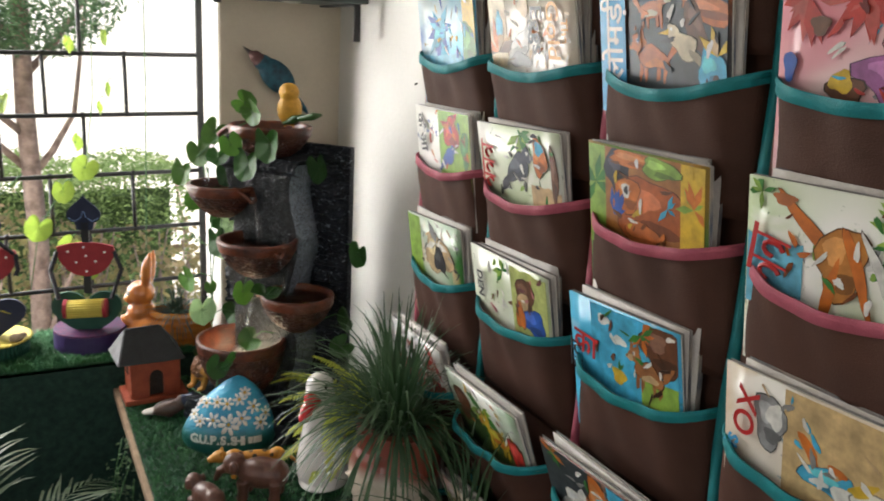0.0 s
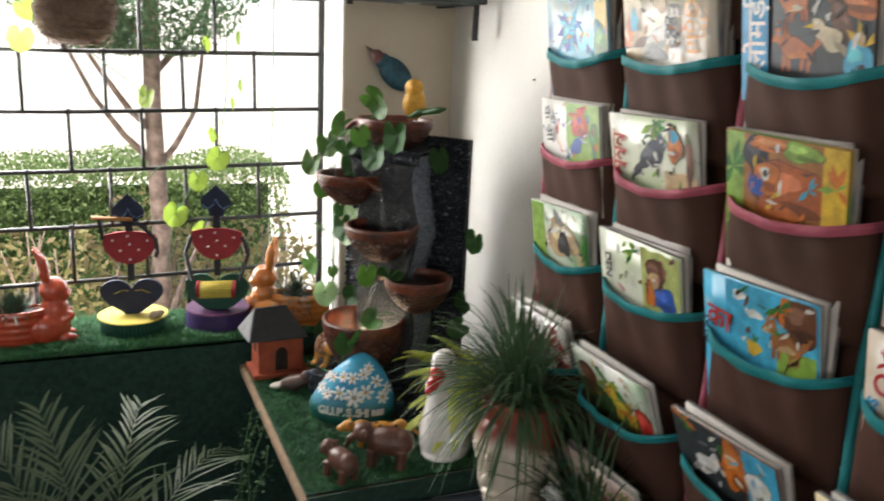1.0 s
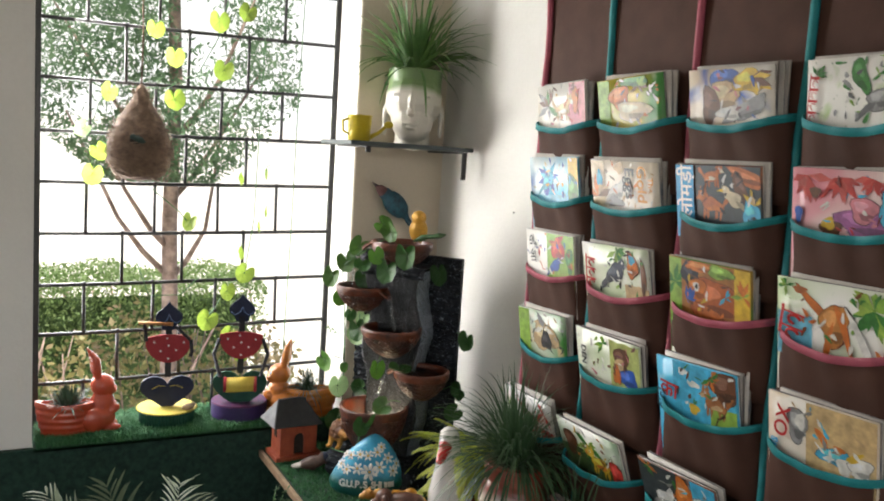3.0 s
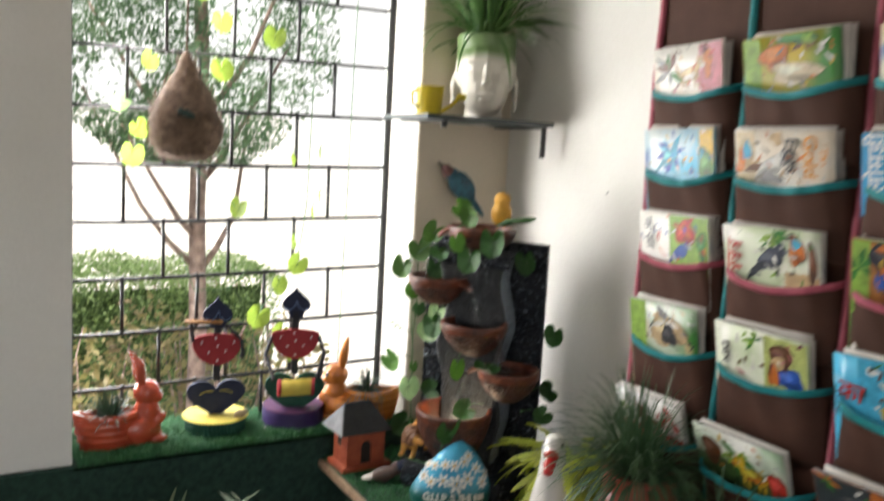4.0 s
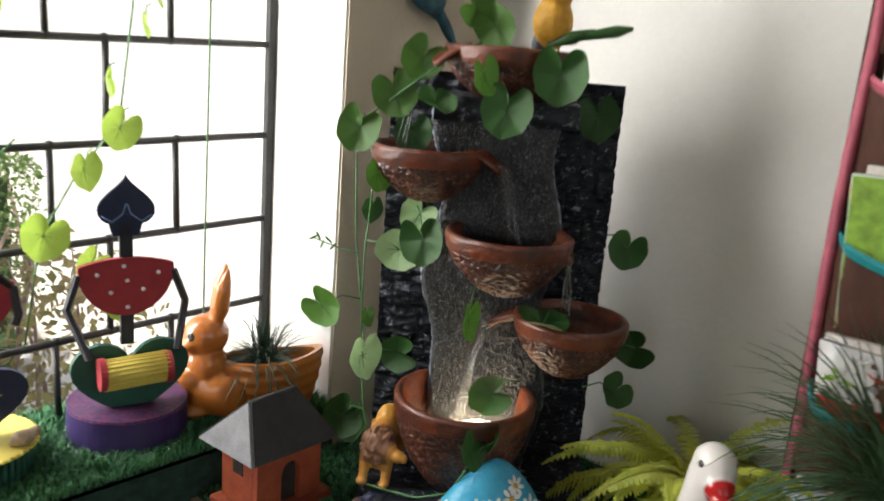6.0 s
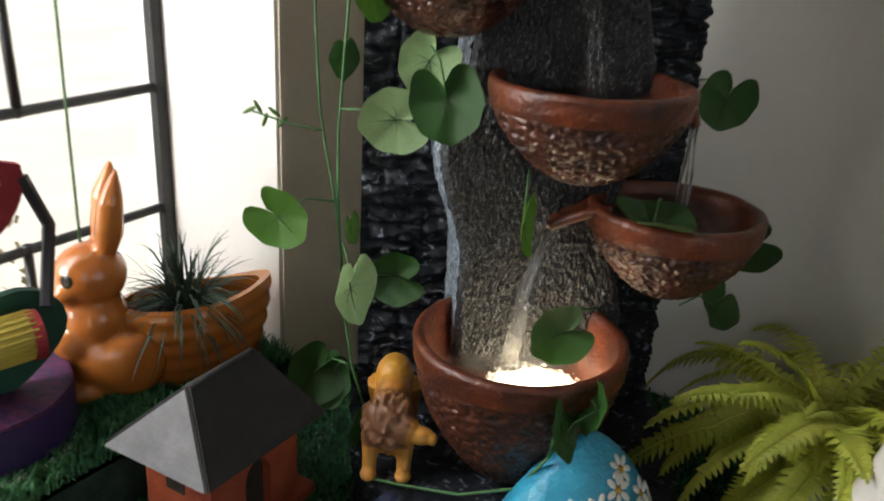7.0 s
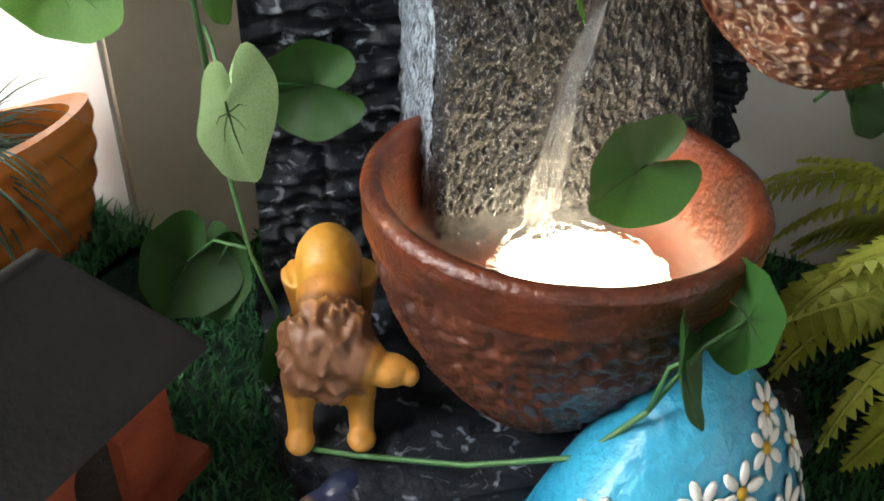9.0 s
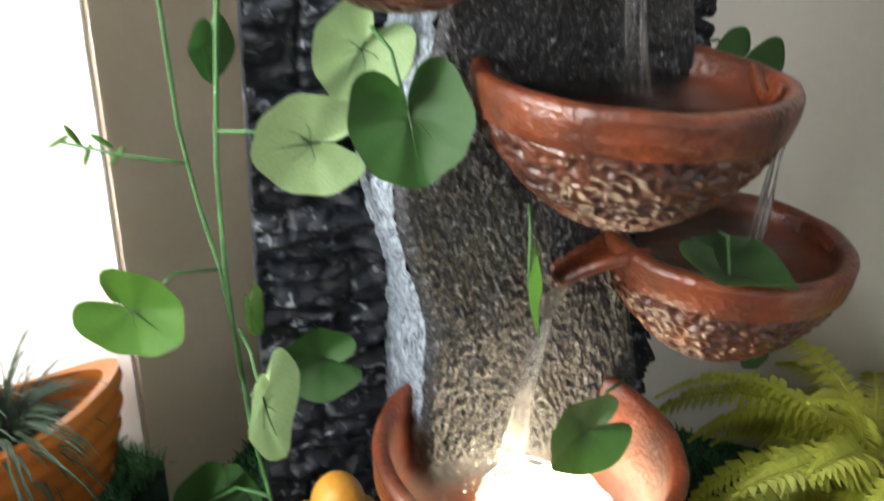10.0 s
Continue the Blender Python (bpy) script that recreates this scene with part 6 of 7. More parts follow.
P_, Q_ = [(x, y, R_) for x, y in ridge]
# one roof end is pale grey, the other three faces dark grey
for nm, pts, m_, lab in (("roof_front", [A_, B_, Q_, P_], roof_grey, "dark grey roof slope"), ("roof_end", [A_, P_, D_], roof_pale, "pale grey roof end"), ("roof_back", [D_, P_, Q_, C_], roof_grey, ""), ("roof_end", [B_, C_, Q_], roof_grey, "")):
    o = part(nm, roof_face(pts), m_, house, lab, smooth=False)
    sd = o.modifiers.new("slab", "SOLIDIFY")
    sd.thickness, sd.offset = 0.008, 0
part("ridge_cap", Geo().tube([P_, Q_], 0.0045, 8), roof_grey, house)

# painted stone
stone_blue = mat("turquoise_paint", (0.012, 0.2, 0.36), 0.4, 0.35, 14, 0.8, colour2=(0.05, 0.4, 0.58), fine=140, coat=0.2)
nt = stone_blue.node_tree
sb = nt.nodes["Principled BSDF"]
src = sb.inputs["Base Color"].links[0].from_socket
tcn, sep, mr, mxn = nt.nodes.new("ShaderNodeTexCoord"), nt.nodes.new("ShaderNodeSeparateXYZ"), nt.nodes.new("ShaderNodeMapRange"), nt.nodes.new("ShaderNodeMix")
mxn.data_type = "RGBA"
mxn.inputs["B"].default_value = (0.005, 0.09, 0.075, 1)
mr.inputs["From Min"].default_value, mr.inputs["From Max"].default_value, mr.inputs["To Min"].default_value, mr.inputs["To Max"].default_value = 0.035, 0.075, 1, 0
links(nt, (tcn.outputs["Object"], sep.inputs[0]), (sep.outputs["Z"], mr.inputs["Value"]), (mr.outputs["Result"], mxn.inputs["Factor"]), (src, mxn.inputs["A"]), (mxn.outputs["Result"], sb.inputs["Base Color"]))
SM = pose(0.610, 2.072, TT, 0, 0, -26)
stone = thing("painted_stone", "turquoise painted stone with white daisies and lettering", "painted stone", SM)


def stone_skin(a, h):
    """Rounded hump, wider at the foot; a: angle, h: 0 foot to 1 top."""
    r = max(0.0, 1 - h ** 1.55) ** 0.72
    w = 1 + 0.05 * noise.noise(Vector((math.cos(a) * 1.4, math.sin(a) * 1.4, h * 2)))
    low = 0.86 + 0.14 * min(1, h / 0.16) ** 0.6
    return Vector((0.116 * r * w * low * math.cos(a) + 0.022 * h, 0.070 * r * w * low * math.sin(a) + 0.012 * h, 0.170 * h ** 0.92))


g = Geo()
g.sheet(lambda s, t: tuple(stone_skin(2 * math.pi * s, t)), 64, 28)
g.add([tuple(stone_skin(2 * math.pi * i / 64, 0)) for i in range(64)], [tuple(range(64))])
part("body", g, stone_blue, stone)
petal_white, daisy_yellow = mat("white_petal_paint", (0.72, 0.72, 0.68), 0.5, 0.1, 60, 0.2), mat("yellow_paint", (0.6, 0.36, 0.02), 0.5, 0.2, 60, 0.2)


def on_stone(a, h):
    p = stone_skin(radians(a), h)
    n = (stone_skin(radians(a + 2), h) - p).cross(stone_skin(radians(a), h + 0.02) - p).normalized()
    if n.dot(p) < 0:
        n = -n
    z = n
    x = Vector((0, 0, 1)).cross(z).normalized()
    y = z.cross(x)
    return Matrix(((x.x, y.x, z.x, p.x), (x.y, y.y, z.y, p.y), (x.z, y.z, z.z, p.z), (0, 0, 0, 1)))


for i, (a, h, s) in enumerate([(248, 0.44, 0.014), (272, 0.40, 0.019), (290, 0.48, 0.015), (228, 0.40, 0.012), (262, 0.66, 0.012), (240, 0.66, 0.011), (285, 0.72, 0.012), (205, 0.45, 0.013), (312, 0.62, 0.013), (320, 0.40, 0.014), (336, 0.5, 0.012), (300, 0.80, 0.011), (215, 0.62, 0.011), (190, 0.6, 0.012)]):
    s *= 1.35
    fm = on_stone(a, h) @ pose(0, 0, 0.0008, 0, 0, 31 * i)
    d = part("daisy", Geo().lathe([(0.0, 0.0), (0.004, 0.0008), (0.0, 0.002)], 10), daisy_yellow, stone, "white daisy with yellow centre", m=fm)
    for k in range(6 + i % 2):
        q = 2 * math.pi * k / (6 + i % 2)
        part("petal", Geo().ball((s * 0.62 * math.cos(q), s * 0.62 * math.sin(q), 0.0006), (s * 0.42, s * 0.22, 0.0012), (0, 0, math.degrees(q)), n=8, m=4), petal_white, d)
letters = "G.U.P.S.SHI"
for i, ch in enumerate(letters):
    a = 232 + i * 6.2
    cu = bpy.data.curves.new("letter", "FONT")
    cu.body, cu.size, cu.extrude, cu.offset, cu.align_x = ch, 0.028, 0.0006, 0.0012, "CENTER"
    tmp = new("letter_src", cu)
    me = bpy.data.meshes.new_from_object(tmp.evaluated_get(bpy.context.evaluated_depsgraph_get()))
    bpy.data.objects.remove(tmp)
    me.materials.clear()
    me.materials.append(petal_white)
    place(new("letter", me), on_stone(a, 0.145) @ pose(0, 0, 0.0012), stone)
for i in range(3):
    part("letter_bar", Geo().box(-0.005, 0.002, 0, 0.005, 0.018, 0.0008), petal_white, stone, smooth=False, m=on_stone(302 + i * 6.5, 0.145) @ pose(0, 0, 0.0016))


# toy animals: each one melted into one skin
def animal(name, label, m, blobs, tubes, material, voxel=0.0024):
    g = Geo()
    for b in blobs:
        g.ball(*b)
    for pts, rad in tubes:
        g.tube(pts, rad, 8)
    return fused(solo(name, g, material, label, "toy animal", m, "toy animals on the table"), voxel, 2)


def legs(xs, y, top, foot, r):
    return [([(x, s * y, top), (x, s * y * 1.05, top * 0.5), (x + 0.002, s * y * 1.05, 0.003)], [r * 1.3, r, foot]) for x in xs for s in (-1, 1)]


toy_brown = mat("brown_vinyl", (0.13, 0.055, 0.035), 0.4, 0.35, 40, 0.25, colour2=(0.075, 0.03, 0.02))
toy_lion = spots(mat("lion_vinyl", (0.48, 0.2, 0.03), 0.45, 0.2, 60, 0.2), [((0.022, 0.000, 0.055), 0.035, (0.17, 0.075, 0.035)), ((0.042, 0.044, 0.050), 0.026, (0.5, 0.23, 0.04)), ((0.044, 0.018, 0.012), 0.024, (0.5, 0.23, 0.04)), ((0.044, -0.018, 0.012), 0.024, (0.5, 0.23, 0.04)), ((-0.034, 0, 0.077), 0.032, (0.52, 0.25, 0.03))])
sp = [((0.055 - 0.011 * k + 0.003 * (k % 2), (-0.014, 0.0, 0.013)[k % 3], 0.053 + 0.006 * (k % 3 == 1)), 0.0055, (0.03, 0.02, 0.012)) for k in range(10)]
toy_tiger = spots(mat("tiger_vinyl", (0.5, 0.22, 0.03), 0.4, 0.2, 40, 0.2), sp)
LM = FM @ Matrix.Translation(F(-0.146, 0.116, BASE_Z + 0.004)) @ pose(0, 0, 0, 0, 0, -98)
mr_ = random.Random(61)
TUFTS = []
for _ in range(260):
    d_ = Vector((mr_.gauss(0, 1), mr_.gauss(0, 1), mr_.gauss(0, 1))).normalized()
    TUFTS.append(((0.024 + 0.021 * d_.x, 0.026 * d_.y, 0.055 + 0.030 * d_.z), (0.0085, 0.0022, 0.0022), (mr_.uniform(-30, 30), 60 + mr_.uniform(-30, 30), mr_.uniform(-60, 60))))
animal("toy_lion", "small ochre toy lion with brown mane on the fountain base", LM, TUFTS + [((-0.034, 0, 0.077), (0.026, 0.0215, 0.026)), ((-0.010, 0, 0.068), (0.032, 0.020, 0.024)), ((0.024, 0, 0.056), (0.022, 0.024, 0.028)), ((0.034, 0.018, 0.056), (0.015, 0.016, 0.016)), ((0.038, 0.034, 0.052), (0.011, 0.014, 0.010)), ((0.040, 0.046, 0.050), (0.008, 0.006, 0.007)), ((0.026, 0.016, 0.078), (0.004, 0.006, 0.006)), ((0.046, -0.018, 0.006), (0.011, 0.009, 0.006)), ((0.046, 0.018, 0.006), (0.011, 0.009, 0.006)), ((-0.036, -0.018, 0.006), (0.011, 0.009, 0.006)), ((-0.036, 0.018, 0.006), (0.011, 0.009, 0.006))], [([(0.030, y, 0.045), (0.034, y, 0.022), (0.040, y, 0.005)], [0.011, 0.0085, 0.0075]) for y in (-0.018, 0.018)] + [([(-0.040, y, 0.066), (-0.048, y, 0.036), (-0.044, y, 0.018), (-0.040, y, 0.005)], [0.014, 0.010, 0.0075, 0.0075]) for y in (-0.018, 0.018)] + [([(-0.056, 0, 0.086), (-0.068, 0.003, 0.070), (-0.066, 0.004, 0.040)], [0.004, 0.003, 0.005])], toy_lion, 0.0019)
animal("toy_leopard", "orange spotted toy leopard on the turf table", pose(0.630, 1.905, TT, 0, 0, 168), [((0.0, 0, 0.042), (0.052, 0.017, 0.018)), ((0.046, 0, 0.048), (0.022, 0.017, 0.018)), ((-0.046, 0, 0.044), (0.02, 0.017, 0.019)), ((0.078, 0, 0.052), (0.018, 0.015, 0.014)), ((0.094, 0, 0.047), (0.01, 0.010, 0.008)), ((0.072, 0.011, 0.065), (0.005, 0.004, 0.005)), ((0.072, -0.011, 0.065), (0.005, 0.004, 0.005))], legs((-0.044, 0.046), 0.012, 0.036, 0.007, 0.007) + [([(-0.064, 0, 0.048), (-0.085, 0.004, 0.030), (-0.098, 0.008, 0.020)], [0.005, 0.004, 0.003])], toy_tiger)
for nm, lab, m in (("toy_elephant", "brown toy elephant with short white tusks on the turf table", pose(0.612, 1.815, TT, 0, 0, 150)), ("toy_bear", "brown toy calf standing on the turf table", pose(0.497, 1.790, TT, 0, 0, 112))):
    big = 1.15 if nm == "toy_elephant" else 0.9
    trunk = [([(0.052 * big, 0, 0.058 * big), (0.072 * big, 0, 0.048 * big), (0.080 * big, 0, 0.028 * big)], [0.011 * big, 0.008 * big, 0.005 * big])] if nm == "toy_elephant" else [([(0.05 * big, 0, 0.062 * big), (0.068 * big, 0, 0.06 * big)], [0.012 * big, 0.009 * big])]
    ears = [((0.040 * big, s * 0.020 * big, 0.066 * big), (0.008 * big, 0.006 * big, 0.013 * big)) for s in (-1, 1)]
    animal(nm, lab, m, [((-0.006 * big, 0, 0.050 * big), (0.046 * big, 0.028 * big, 0.029 * big)), ((0.045 * big, 0, 0.064 * big), (0.021 * big, 0.019 * big, 0.021 * big)), ((-0.032 * big, 0, 0.050 * big), (0.024 * big, 0.026 * big, 0.027 * big))] + ears, legs((-0.034 * big, 0.024 * big), 0.017 * big, 0.04 * big, 0.011 * big, 0.010 * big) + trunk, toy_brown)
tusk = mat("ivory_vinyl", (0.65, 0.6, 0.5), 0.4, 0.1, 30, 0.1)
duck = spots(mat("brown_feather_paint", (0.11, 0.06, 0.045), 0.4, 0.4, 70, 0.3), [((0.052, 0, 0.050), 0.022, (0.012, 0.018, 0.05)), ((-0.046, 0, 0.016), 0.018, (0.45, 0.4, 0.36)), ((0.078, 0, 0.046), 0.009, (0.5, 0.16, 0.02)), ((0.060, -0.012, 0.055), 0.004, (0.5, 0.2, 0.03))])
animal("toy_bird", "brown painted bird ornament with dark blue head", pose(0.505, 2.262, TT, 0, 0, -22), [((0, 0, 0.026), (0.042, 0.022, 0.021), (0, -14, 0)), ((0.036, 0, 0.042), (0.020, 0.015, 0.020)), ((0.054, 0, 0.052), (0.017, 0.013, 0.014)), ((-0.038, 0, 0.016), (0.030, 0.016, 0.008), (0, -10, 0)), ((0.0, 0, 0.008), (0.014, 0.012, 0.009))], [([(0.066, 0, 0.050), (0.086, 0, 0.046)], [0.005, 0.001])], duck)

# swan
swan_mat = spots(mat("white_glaze", (0.74, 0.70, 0.66), 0.22, 0.08, 12, 0.05, coat=0.5), [((0.066, 0, 0.222), 0.036, (0.42, 0.012, 0.012)), ((0.026, 0.026, 0.262), 0.006, (0.02, 0.02, 0.02)), ((0.026, -0.026, 0.262), 0.006, (0.02, 0.02, 0.02))])
g = Geo()
g.tube([(-0.022, 0, 0.004), (-0.020, 0, 0.03), (-0.016, 0, 0.07), (-0.010, 0, 0.115), (-0.003, 0, 0.160), (0.002, 0, 0.205), (0.006, 0, 0.245)], [0.052, 0.061, 0.060, 0.050, 0.039, 0.033, 0.030], 20)
for b in [((-0.055, 0, 0.058), (0.080, 0.058, 0.058)), ((0.010, 0, 0.254), (0.034, 0.029, 0.030)), ((0.036, 0, 0.236), (0.022, 0.021, 0.02)), ((0.060, 0, 0.218), (0.022, 0.017, 0.013), (0, 40, 0)), ((0.074, 0, 0.204), (0.014, 0.014, 0.010), (0, 40, 0)), ((-0.02, 0, 0.012), (0.07, 0.055, 0.014))]:
    g.ball(*b)
fused(solo("swan_figure", g, swan_mat, "white glazed ceramic swan with a red beak", "ornament", pose(0.745, 1.808, TT, 0, 0, 222) @ Matrix.Diagonal((1.0, 1.0, 0.95, 1))), 0.004, 8)

# fern
fr = random.Random(51)
fern = thing("fern_plant", "bright yellow-green fern in a small pot on the table", "plant", pose(0.885, 1.882, TT))
part("pot", Geo().lathe([(0.0, 0.0), (0.045, 0.0), (0.058, 0.085), (0.063, 0.085), (0.063, 0.095), (0.052, 0.095), (0.05, 0.08), (0.0, 0.08)], 28), terracotta, fern)
for i in range(96):
    a = fr.uniform(0, 360) if i > 50 else fr.uniform(130, 300)
    L = fr.uniform(0.15, 0.30) if i > 50 else fr.uniform(0.13, 0.25)
    g = frond(L, fr.uniform(0.022, 0.031), 32, 0.46, fr, fr.uniform(1.5, 3.0), fr.uniform(0.45, 1.25), 0.25)
    part("frond", g, fern_mat, fern, m=pose(fr.uniform(-0.025, 0.025), fr.uniform(-0.025, 0.025), 0.085, fr.uniform(-14, 14), 0, a), smooth=False)


# head-shaped planters, kept plain
def head_planter(label, m, material):
    g = Geo()
    for b in [((0, 0, 0.130), (0.088, 0.080, 0.090)), ((0.020, 0, 0.075), (0.062, 0.060, 0.072)), ((0.042, 0, 0.036), (0.034, 0.036, 0.030)), ((-0.02, 0, 0.022), (0.05, 0.05, 0.04)), ((0.092, 0, 0.088), (0.013, 0.013, 0.011)), ((0.086, 0, 0.110), (0.010, 0.008, 0.030), (0, 14, 0)), ((0.078, 0, 0.058), (0.012, 0.021, 0.0055)), ((0.077, 0, 0.047), (0.012, 0.016, 0.0065)), ((0.064, 0.030, 0.120), (0.012, 0.020, 0.011)), ((0.064, -0.030, 0.120), (0.012, 0.020, 0.011)), ((0.070, 0.030, 0.138), (0.009, 0.024, 0.004)), ((0.070, -0.030, 0.138), (0.009, 0.024, 0.004)), ((-0.005, 0.079, 0.085), (0.014, 0.008, 0.034)), ((-0.005, -0.079, 0.085), (0.014, 0.008, 0.034)), ((-0.005, 0.078, 0.045), (0.009, 0.007, 0.022)), ((-0.005, -0.078, 0.045), (0.009, 0.007, 0.022))]:
        g.ball(*b)
    g.lathe([(0.0, 0.15), (0.074, 0.15), (0.076, 0.218), (0.0, 0.218)], 32, (-0.008, 0, 0))
    g.lathe([(0.0, 0.0), (0.052, 0.0), (0.046, 0.02), (0.0, 0.02)], 28, (-0.012, 0, 0))
    return fused(solo("head_planter", g, material, label, "planter", m, "head-shaped planters"), 0.0026, 3)


face_cream = mat("cream_glaze", (0.62, 0.53, 0.42), 0.3, 0.12, 12, 0.08, coat=0.35)
hair_red = spots(face_cream.copy(), [((-0.030, 0, 0.270), 0.160, (0.27, 0.06, 0.035)), ((-0.075, 0, 0.13), 0.080, (0.22, 0.05, 0.03))])
hair_green = spots(mat("pale_glaze", (0.55, 0.52, 0.45), 0.4, 0.12, 12, 0.08, coat=0.2), [((-0.030, 0, 0.270), 0.156, (0.12, 0.19, 0.07)), ((-0.075, 0, 0.14), 0.078, (0.14, 0.2, 0.09))])
STZ = 0.70
cloth_navy = mat("navy_cloth", (0.03, 0.038, 0.058), 0.7, 0.3, 20, 0.3)
stool = thing("plant_stand", "dark navy cloth-covered stand in front of the table", "stand", pose(0, 0, 0))
part("top", Geo().box(0.47, 1.17, STZ - 0.03, 0.945, 1.715, STZ), cloth_navy, stool, smooth=False, bevel=0.008)
part("skirt", Geo().box(0.485, 1.185, 0.0, 0.935, 1.70, STZ - 0.031), cloth_navy, stool, smooth=False, bevel=0.006)
HM = pose(0.822, 1.590, STZ + 0.030, 0, 0, 207) @ Matrix.Diagonal((1.14, 1.14, 1.14, 1))
head_planter("cream glazed face planter with reddish-brown hair", HM, hair_red)
tuft("grass_plant", "dense dark green grass-like plant in the face planter", pose(0.822, 1.590, STZ + 0.282), 480, 0.24, 0.0024, 0.95, 1.9, grass_dark, 61, 0.055)
white_pot = spots(mat("white_pot_glaze", (0.68, 0.66, 0.62), 0.22, 0.15, 20, 0.05, coat=0.4), [((0.078, 0.012 * s, 0.130), 0.005, (0.02, 0.02, 0.02)) for s in (-1, 1)])
g = Geo().lathe([(0.0, 0.0), (0.05, 0.0), (0.068, 0.04), (0.062, 0.085), (0.05, 0.092), (0.0, 0.085)], 32, (-0.02, 0, 0))
for b in [((0.052, 0, 0.060), (0.026, 0.024, 0.035)), ((0.060, 0, 0.100), (0.020, 0.018, 0.030)), ((0.066, 0, 0.128), (0.022, 0.019, 0.017)), ((0.082, 0, 0.122), (0.013, 0.014, 0.009)), ((0.066, 0.012, 0.143), (0.007, 0.007, 0.008)), ((0.066, -0.012, 0.143), (0.007, 0.007, 0.008))]:
    g.ball(*b)
ZM = pose(0.865, 1.400, STZ + 0.002, 0, 0, 118)
fused(solo("animal_planter", g, white_pot, "small white glazed animal planter", "planter", ZM), 0.0034, 5)
tuft("grass_plant", "arching dark green grass plant in the white planter", ZM @ pose(-0.02, 0, 0.085), 170, 0.30, 0.0023, 0.85, 1.7, grass_dark, 62, 0.03)

# ---- shelf on the wall ----
shelf_paint = mat("dark_teal_shelf", (0.045, 0.06, 0.06), 0.5, 0.3, 25, 0.2)
shelf = thing("wall_shelf", "small dark painted shelf with iron brackets in the corner", "shelf", pose(0, 0, 0))
SHZ = 1.775
part("board", Geo().box(0.575, 2.245, SHZ, 1.008, WY - 0.006, SHZ + 0.014), shelf_paint, shelf, smooth=False, bevel=0.003)
for x, z0 in ((0.985, 1.683), (0.64, 1.755)):
    g = Geo().box(x - 0.008, 2.262, z0, x + 0.008, 2.268, SHZ - 0.001).box(x - 0.008, 2.2685, SHZ - 0.006, x + 0.008, WY - 0.006, SHZ - 0.001)
    part("bracket", g, iron, shelf, smooth=False)
UM = pose(0.852, 2.400, SHZ + 0.015, 0, 0, 240) @ Matrix.Diagonal((1.2, 1.2, 1.14, 1))
head_planter("pale glazed face planter with green hair on the shelf", UM, hair_green)
tuft("spider_plant", "green spider plant with arching leaves in the face planter", pose(0.850, 2.405, SHZ + 0.262), 170, 0.27, 0.0048, 0.62, 1.7, grass_green, 63, 0.05)
mug_yellow = mat("yellow_enamel", (0.55, 0.42, 0.02), 0.35, 0.15, 20, 0.1)
can = thing("watering_can", "small yellow toy watering can on the shelf", "watering can", pose(0.655, 2.385, SHZ + 0.0145))
part("body", Geo().lathe([(0.0, 0.0), (0.034, 0.0), (0.036, 0.004), (0.040, 0.08), (0.042, 0.083), (0.038, 0.083), (0.034, 0.01), (0.0, 0.01)], 28), mug_yellow, can)
part("spout", Geo().tube([(0.030, -0.01, 0.012), (0.06, -0.02, 0.03), (0.085, -0.028, 0.055)], [0.008, 0.006, 0.005], 8), mug_yellow, can)
part("rose", Geo().ball((0.090, -0.030, 0.058), (0.016, 0.014, 0.012)), mug_yellow, can)
part("handle", Geo().tube([(-0.036, 0, 0.07), (-0.058, 0, 0.062), (-0.055, 0, 0.03), (-0.034, 0, 0.02)], 0.004, 8), mug_yellow, can)

# ---- birds ----
blue_bird = spots(mat("teal_feather", (0.02, 0.12, 0.17), 0.6, 0.45, 60, 0.4, colour2=(0.015, 0.04, 0.06)), [((0.062, 0, 0.052), 0.026, (0.12, 0.05, 0.045)), ((0.085, 0, 0.068), 0.012, (0.03, 0.02, 0.02)), ((0.012, -0.022, -0.008), 0.026, (0.04, 0.2, 0.27))])
g = Geo()
for b in [((0.0, 0, 0.0), (0.060, 0.028, 0.038), (0, -42, 0)), ((0.040, 0, 0.036), (0.026, 0.020, 0.022)), ((0.058, 0, 0.050), (0.018, 0.016, 0.017)), ((-0.020, -0.014, -0.012), (0.062, 0.010, 0.020), (0, -46, 0)), ((-0.058, 0, -0.062), (0.050, 0.012, 0.010), (0, -50, 0))]:
    g.ball(*b, turn=(0, 0, 0)) if len(b) == 2 else g.ball(*b)
g.tube([(0.070, 0, 0.058), (0.086, 0, 0.070), (0.094, 0, 0.078)], [0.008, 0.004, 0.001], 8)
bird1 = fused(solo("wall_bird", g, blue_bird, "blue and brown feathered bird ornament on the wall", "ornament", pose(0.850, 2.497, 1.580, 0, 0, 180)), 0.003, 4)
canary = spots(mat("yellow_feather", (0.60, 0.31, 0.025), 0.6, 0.3, 60, 0.4), [((-0.030, 0, 0.020), 0.030, (0.12, 0.14, 0.18)), ((0.026, 0.012, 0.082), 0.003, (0.02, 0.02, 0.02)), ((0.026, -0.012, 0.082), 0.003, (0.02, 0.02, 0.02))])
g = Geo()
for b in [((0.0, 0, 0.040), (0.028, 0.026, 0.036)), ((0.006, 0, 0.078), (0.022, 0.021, 0.021)), ((-0.030, 0, 0.020), (0.030, 0.013, 0.010), (0, -40, 0))]:
    g.ball(*b)
g.tube([(0.024, 0, 0.080), (0.038, 0, 0.077)], [0.005, 0.001], 8)
g.tube([(0.005, 0.008, 0.012), (0.006, 0.009, 0.0)], 0.003, 6)
g.tube([(0.005, -0.008, 0.012), (0.006, -0.009, 0.0)], 0.003, 6)
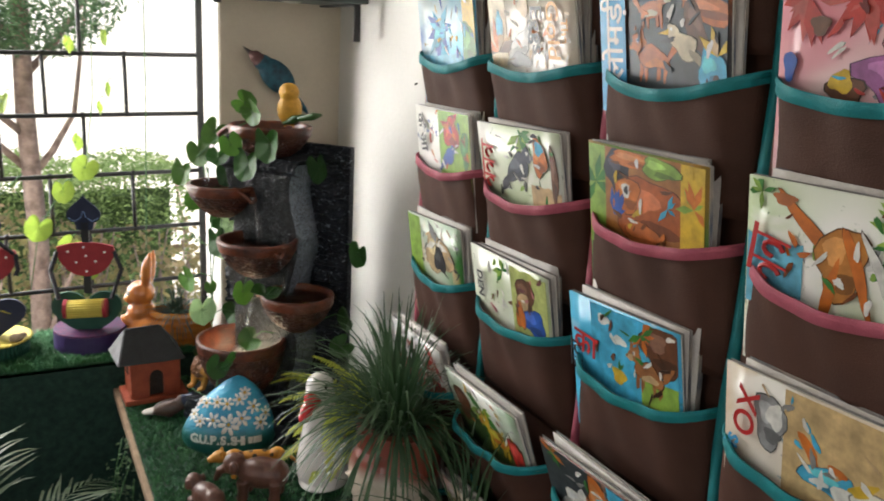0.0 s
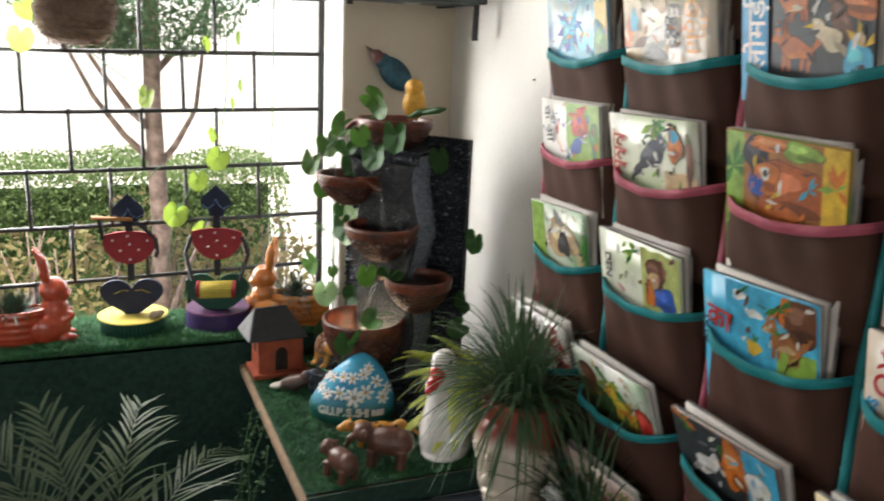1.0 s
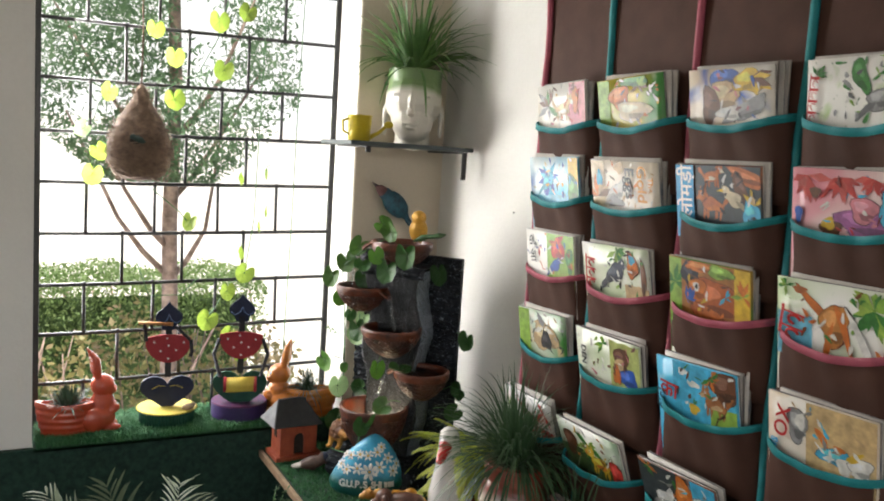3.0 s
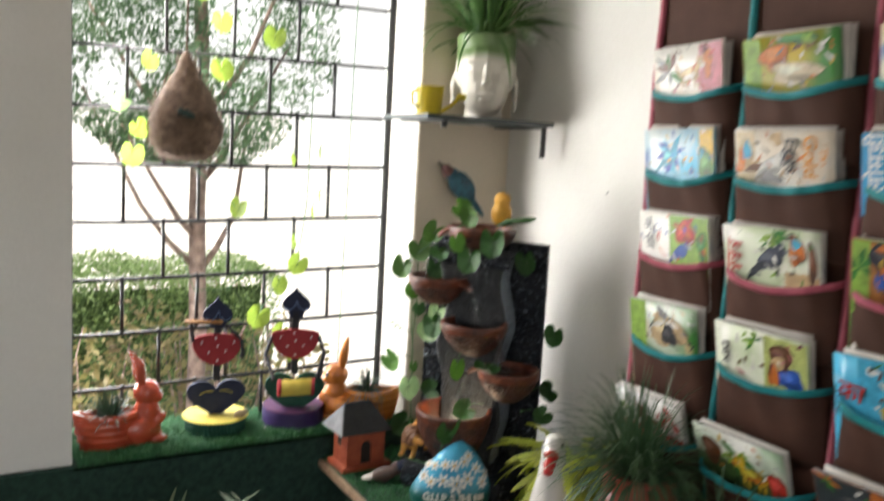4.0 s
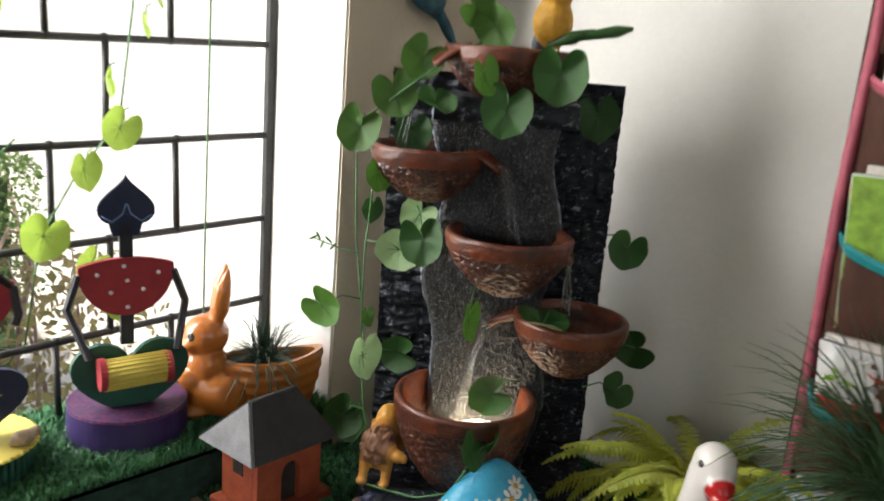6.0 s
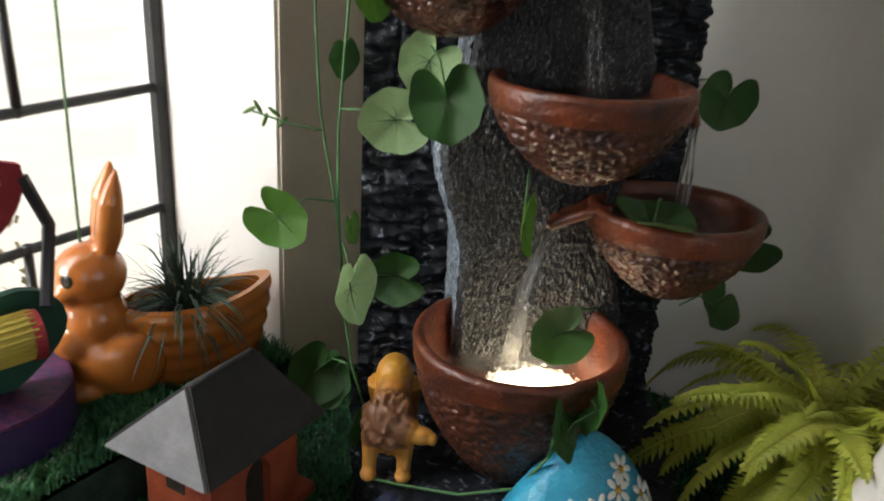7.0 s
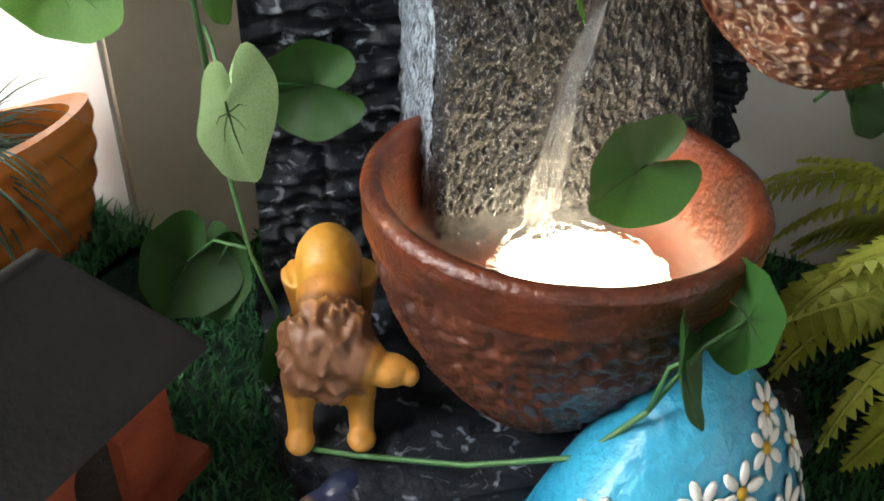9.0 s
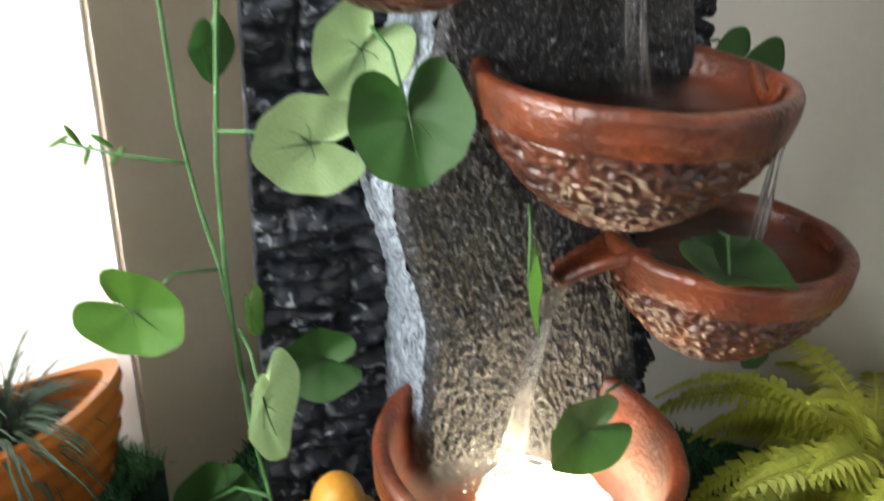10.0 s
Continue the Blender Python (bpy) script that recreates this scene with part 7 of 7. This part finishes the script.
fused(solo("yellow_bird", g, canary, "yellow feathered bird ornament perched on the top bowl", "ornament", FM @ Matrix.Translation(F(0.056, 0.062, 1.481)) @ pose(0, 0, 0, 0, 0, -70) @ Matrix.Diagonal((1.12, 1.15, 1.05, 1))), 0.0028, 4)

# ---- palm on the floor ----
pr = random.Random(71)
palm = thing("areca_palm", "dark green feathery palm in a pot below the window", "plant", pose(-0.02, 2.02, 0))
part("pot", Geo().lathe([(0.0, 0.0), (0.10, 0.0), (0.13, 0.22), (0.14, 0.22), (0.14, 0.25), (0.12, 0.25), (0.11, 0.20), (0.0, 0.20)], 32), terracotta, palm)
part("soil", Geo().lathe([(0.0, 0.201), (0.112, 0.201), (0.112, 0.212), (0.0, 0.216)], 28), soil, palm)


def palm_frond(length, rng, droop, lift):
    """A long arching rib with narrow, drooping leaflets of uneven length."""
    g = Geo()
    n, side = 34, rng.uniform(-0.25, 0.25)
    d, p, pts = Vector((math.cos(lift), 0, math.sin(lift))), Vector((0, 0, 0)), []
    for i in range(n + 1):
        pts.append(p.copy())
        p += d * length / n
        d = (d + Vector((0, side / n, -droop / n * (0.4 + 1.4 * i / n)))).normalized()
    g.tube(pts[::3], [0.0035 - 0.0026 * k / len(pts[::3]) for k in range(len(pts[::3]))], 6)
    vs, fs = [], []
    for i in range(7, n + 1):
        t = i / n
        ahead = (pts[min(i + 1, n)] - pts[i - 1]).normalized()
        for sgn in (-1, 1):
            if rng.random() < 0.06:
                continue
            w = (0.23 * math.sin(math.pi * (0.2 + 0.72 * t)) ** 0.8) * rng.uniform(0.75, 1.12)
            sweep = 0.55 + 0.9 * t + rng.uniform(-0.2, 0.25)
            o = (Vector((0, sgn, 0)) + ahead * sweep + Vector((0, 0, rng.uniform(-0.05, 0.3)))).normalized()
            sag = rng.uniform(0.15, 0.5) * w
            wide = ahead.cross(o).cross(o).normalized() * rng.uniform(0.003, 0.0046)
            q, k = pts[i] + ahead * rng.uniform(-0.004, 0.004), len(vs)
            for s, h in ((0.0, 0.4), (0.25, 1.0), (0.55, 0.9), (0.8, 0.55)):
                c = q + o * w * s + Vector((0, 0, -sag * s * s))
                vs += [c - wide * h, c + wide * h]
            vs.append(q + o * w + Vector((0, 0, -sag)))
            fs += [(k, k + 1, k + 3, k + 2), (k + 2, k + 3, k + 5, k + 4), (k + 4, k + 5, k + 7, k + 6), (k + 6, k + 7, k + 8)]
    g.add(vs, fs)
    return g


for i, (a, L, lift, dr) in enumerate([(140, 0.66, 1.25, 1.1), (200, 0.66, 1.2, 1.3), (95, 0.62, 1.38, 0.9), (30, 0.66, 1.1, 1.7), (350, 0.64, 1.0, 1.8), (250, 0.6, 1.05, 1.7), (170, 0.70, 1.05, 1.5), (300, 0.55, 1.1, 1.7), (60, 0.64, 1.25, 1.4), (120, 0.55, 0.9, 1.6)]):
    part("frond", palm_frond(L, pr, dr, lift), palm_mat, palm, m=pose(0, 0, 0.21, 0, 0, a + pr.uniform(-8, 8)), smooth=False)

# small-leaved creeper hanging from the table's side
creep = thing("creeper", "thin small-leaved creeper hanging below the table edge", "plant", pose(0, 0, 0))
cr = random.Random(77)
for k in range(4):
    x, y = 0.392, 2.05 + 0.07 * k
    pts = [(x, y, TZ - 0.03)] + [(x - 0.012 * j + cr.uniform(-0.01, 0.01), y + cr.uniform(-0.02, 0.02), TZ - 0.03 - 0.06 * j) for j in range(1, 6)]
    s = part("stem", Geo().tube(pts, 0.0015, 5), stem_green, creep)
    part("leaves", leaf_cloud(60, lambda r: tuple(Vector(pts[r.randrange(len(pts))]) + Vector((r.gauss(0, 0.012), r.gauss(0, 0.012), r.gauss(0, 0.02)))), 0.009, cr), grass_dark, creep, kind="stuff")

# marks on the wall
part_nail = solo("wall_nail", Geo().tube([(WX + 0.004, 2.02, 1.60), (WX - 0.006, 2.02, 1.596)], 0.0022, 8), iron, "small dark nail in the wall", "nail")
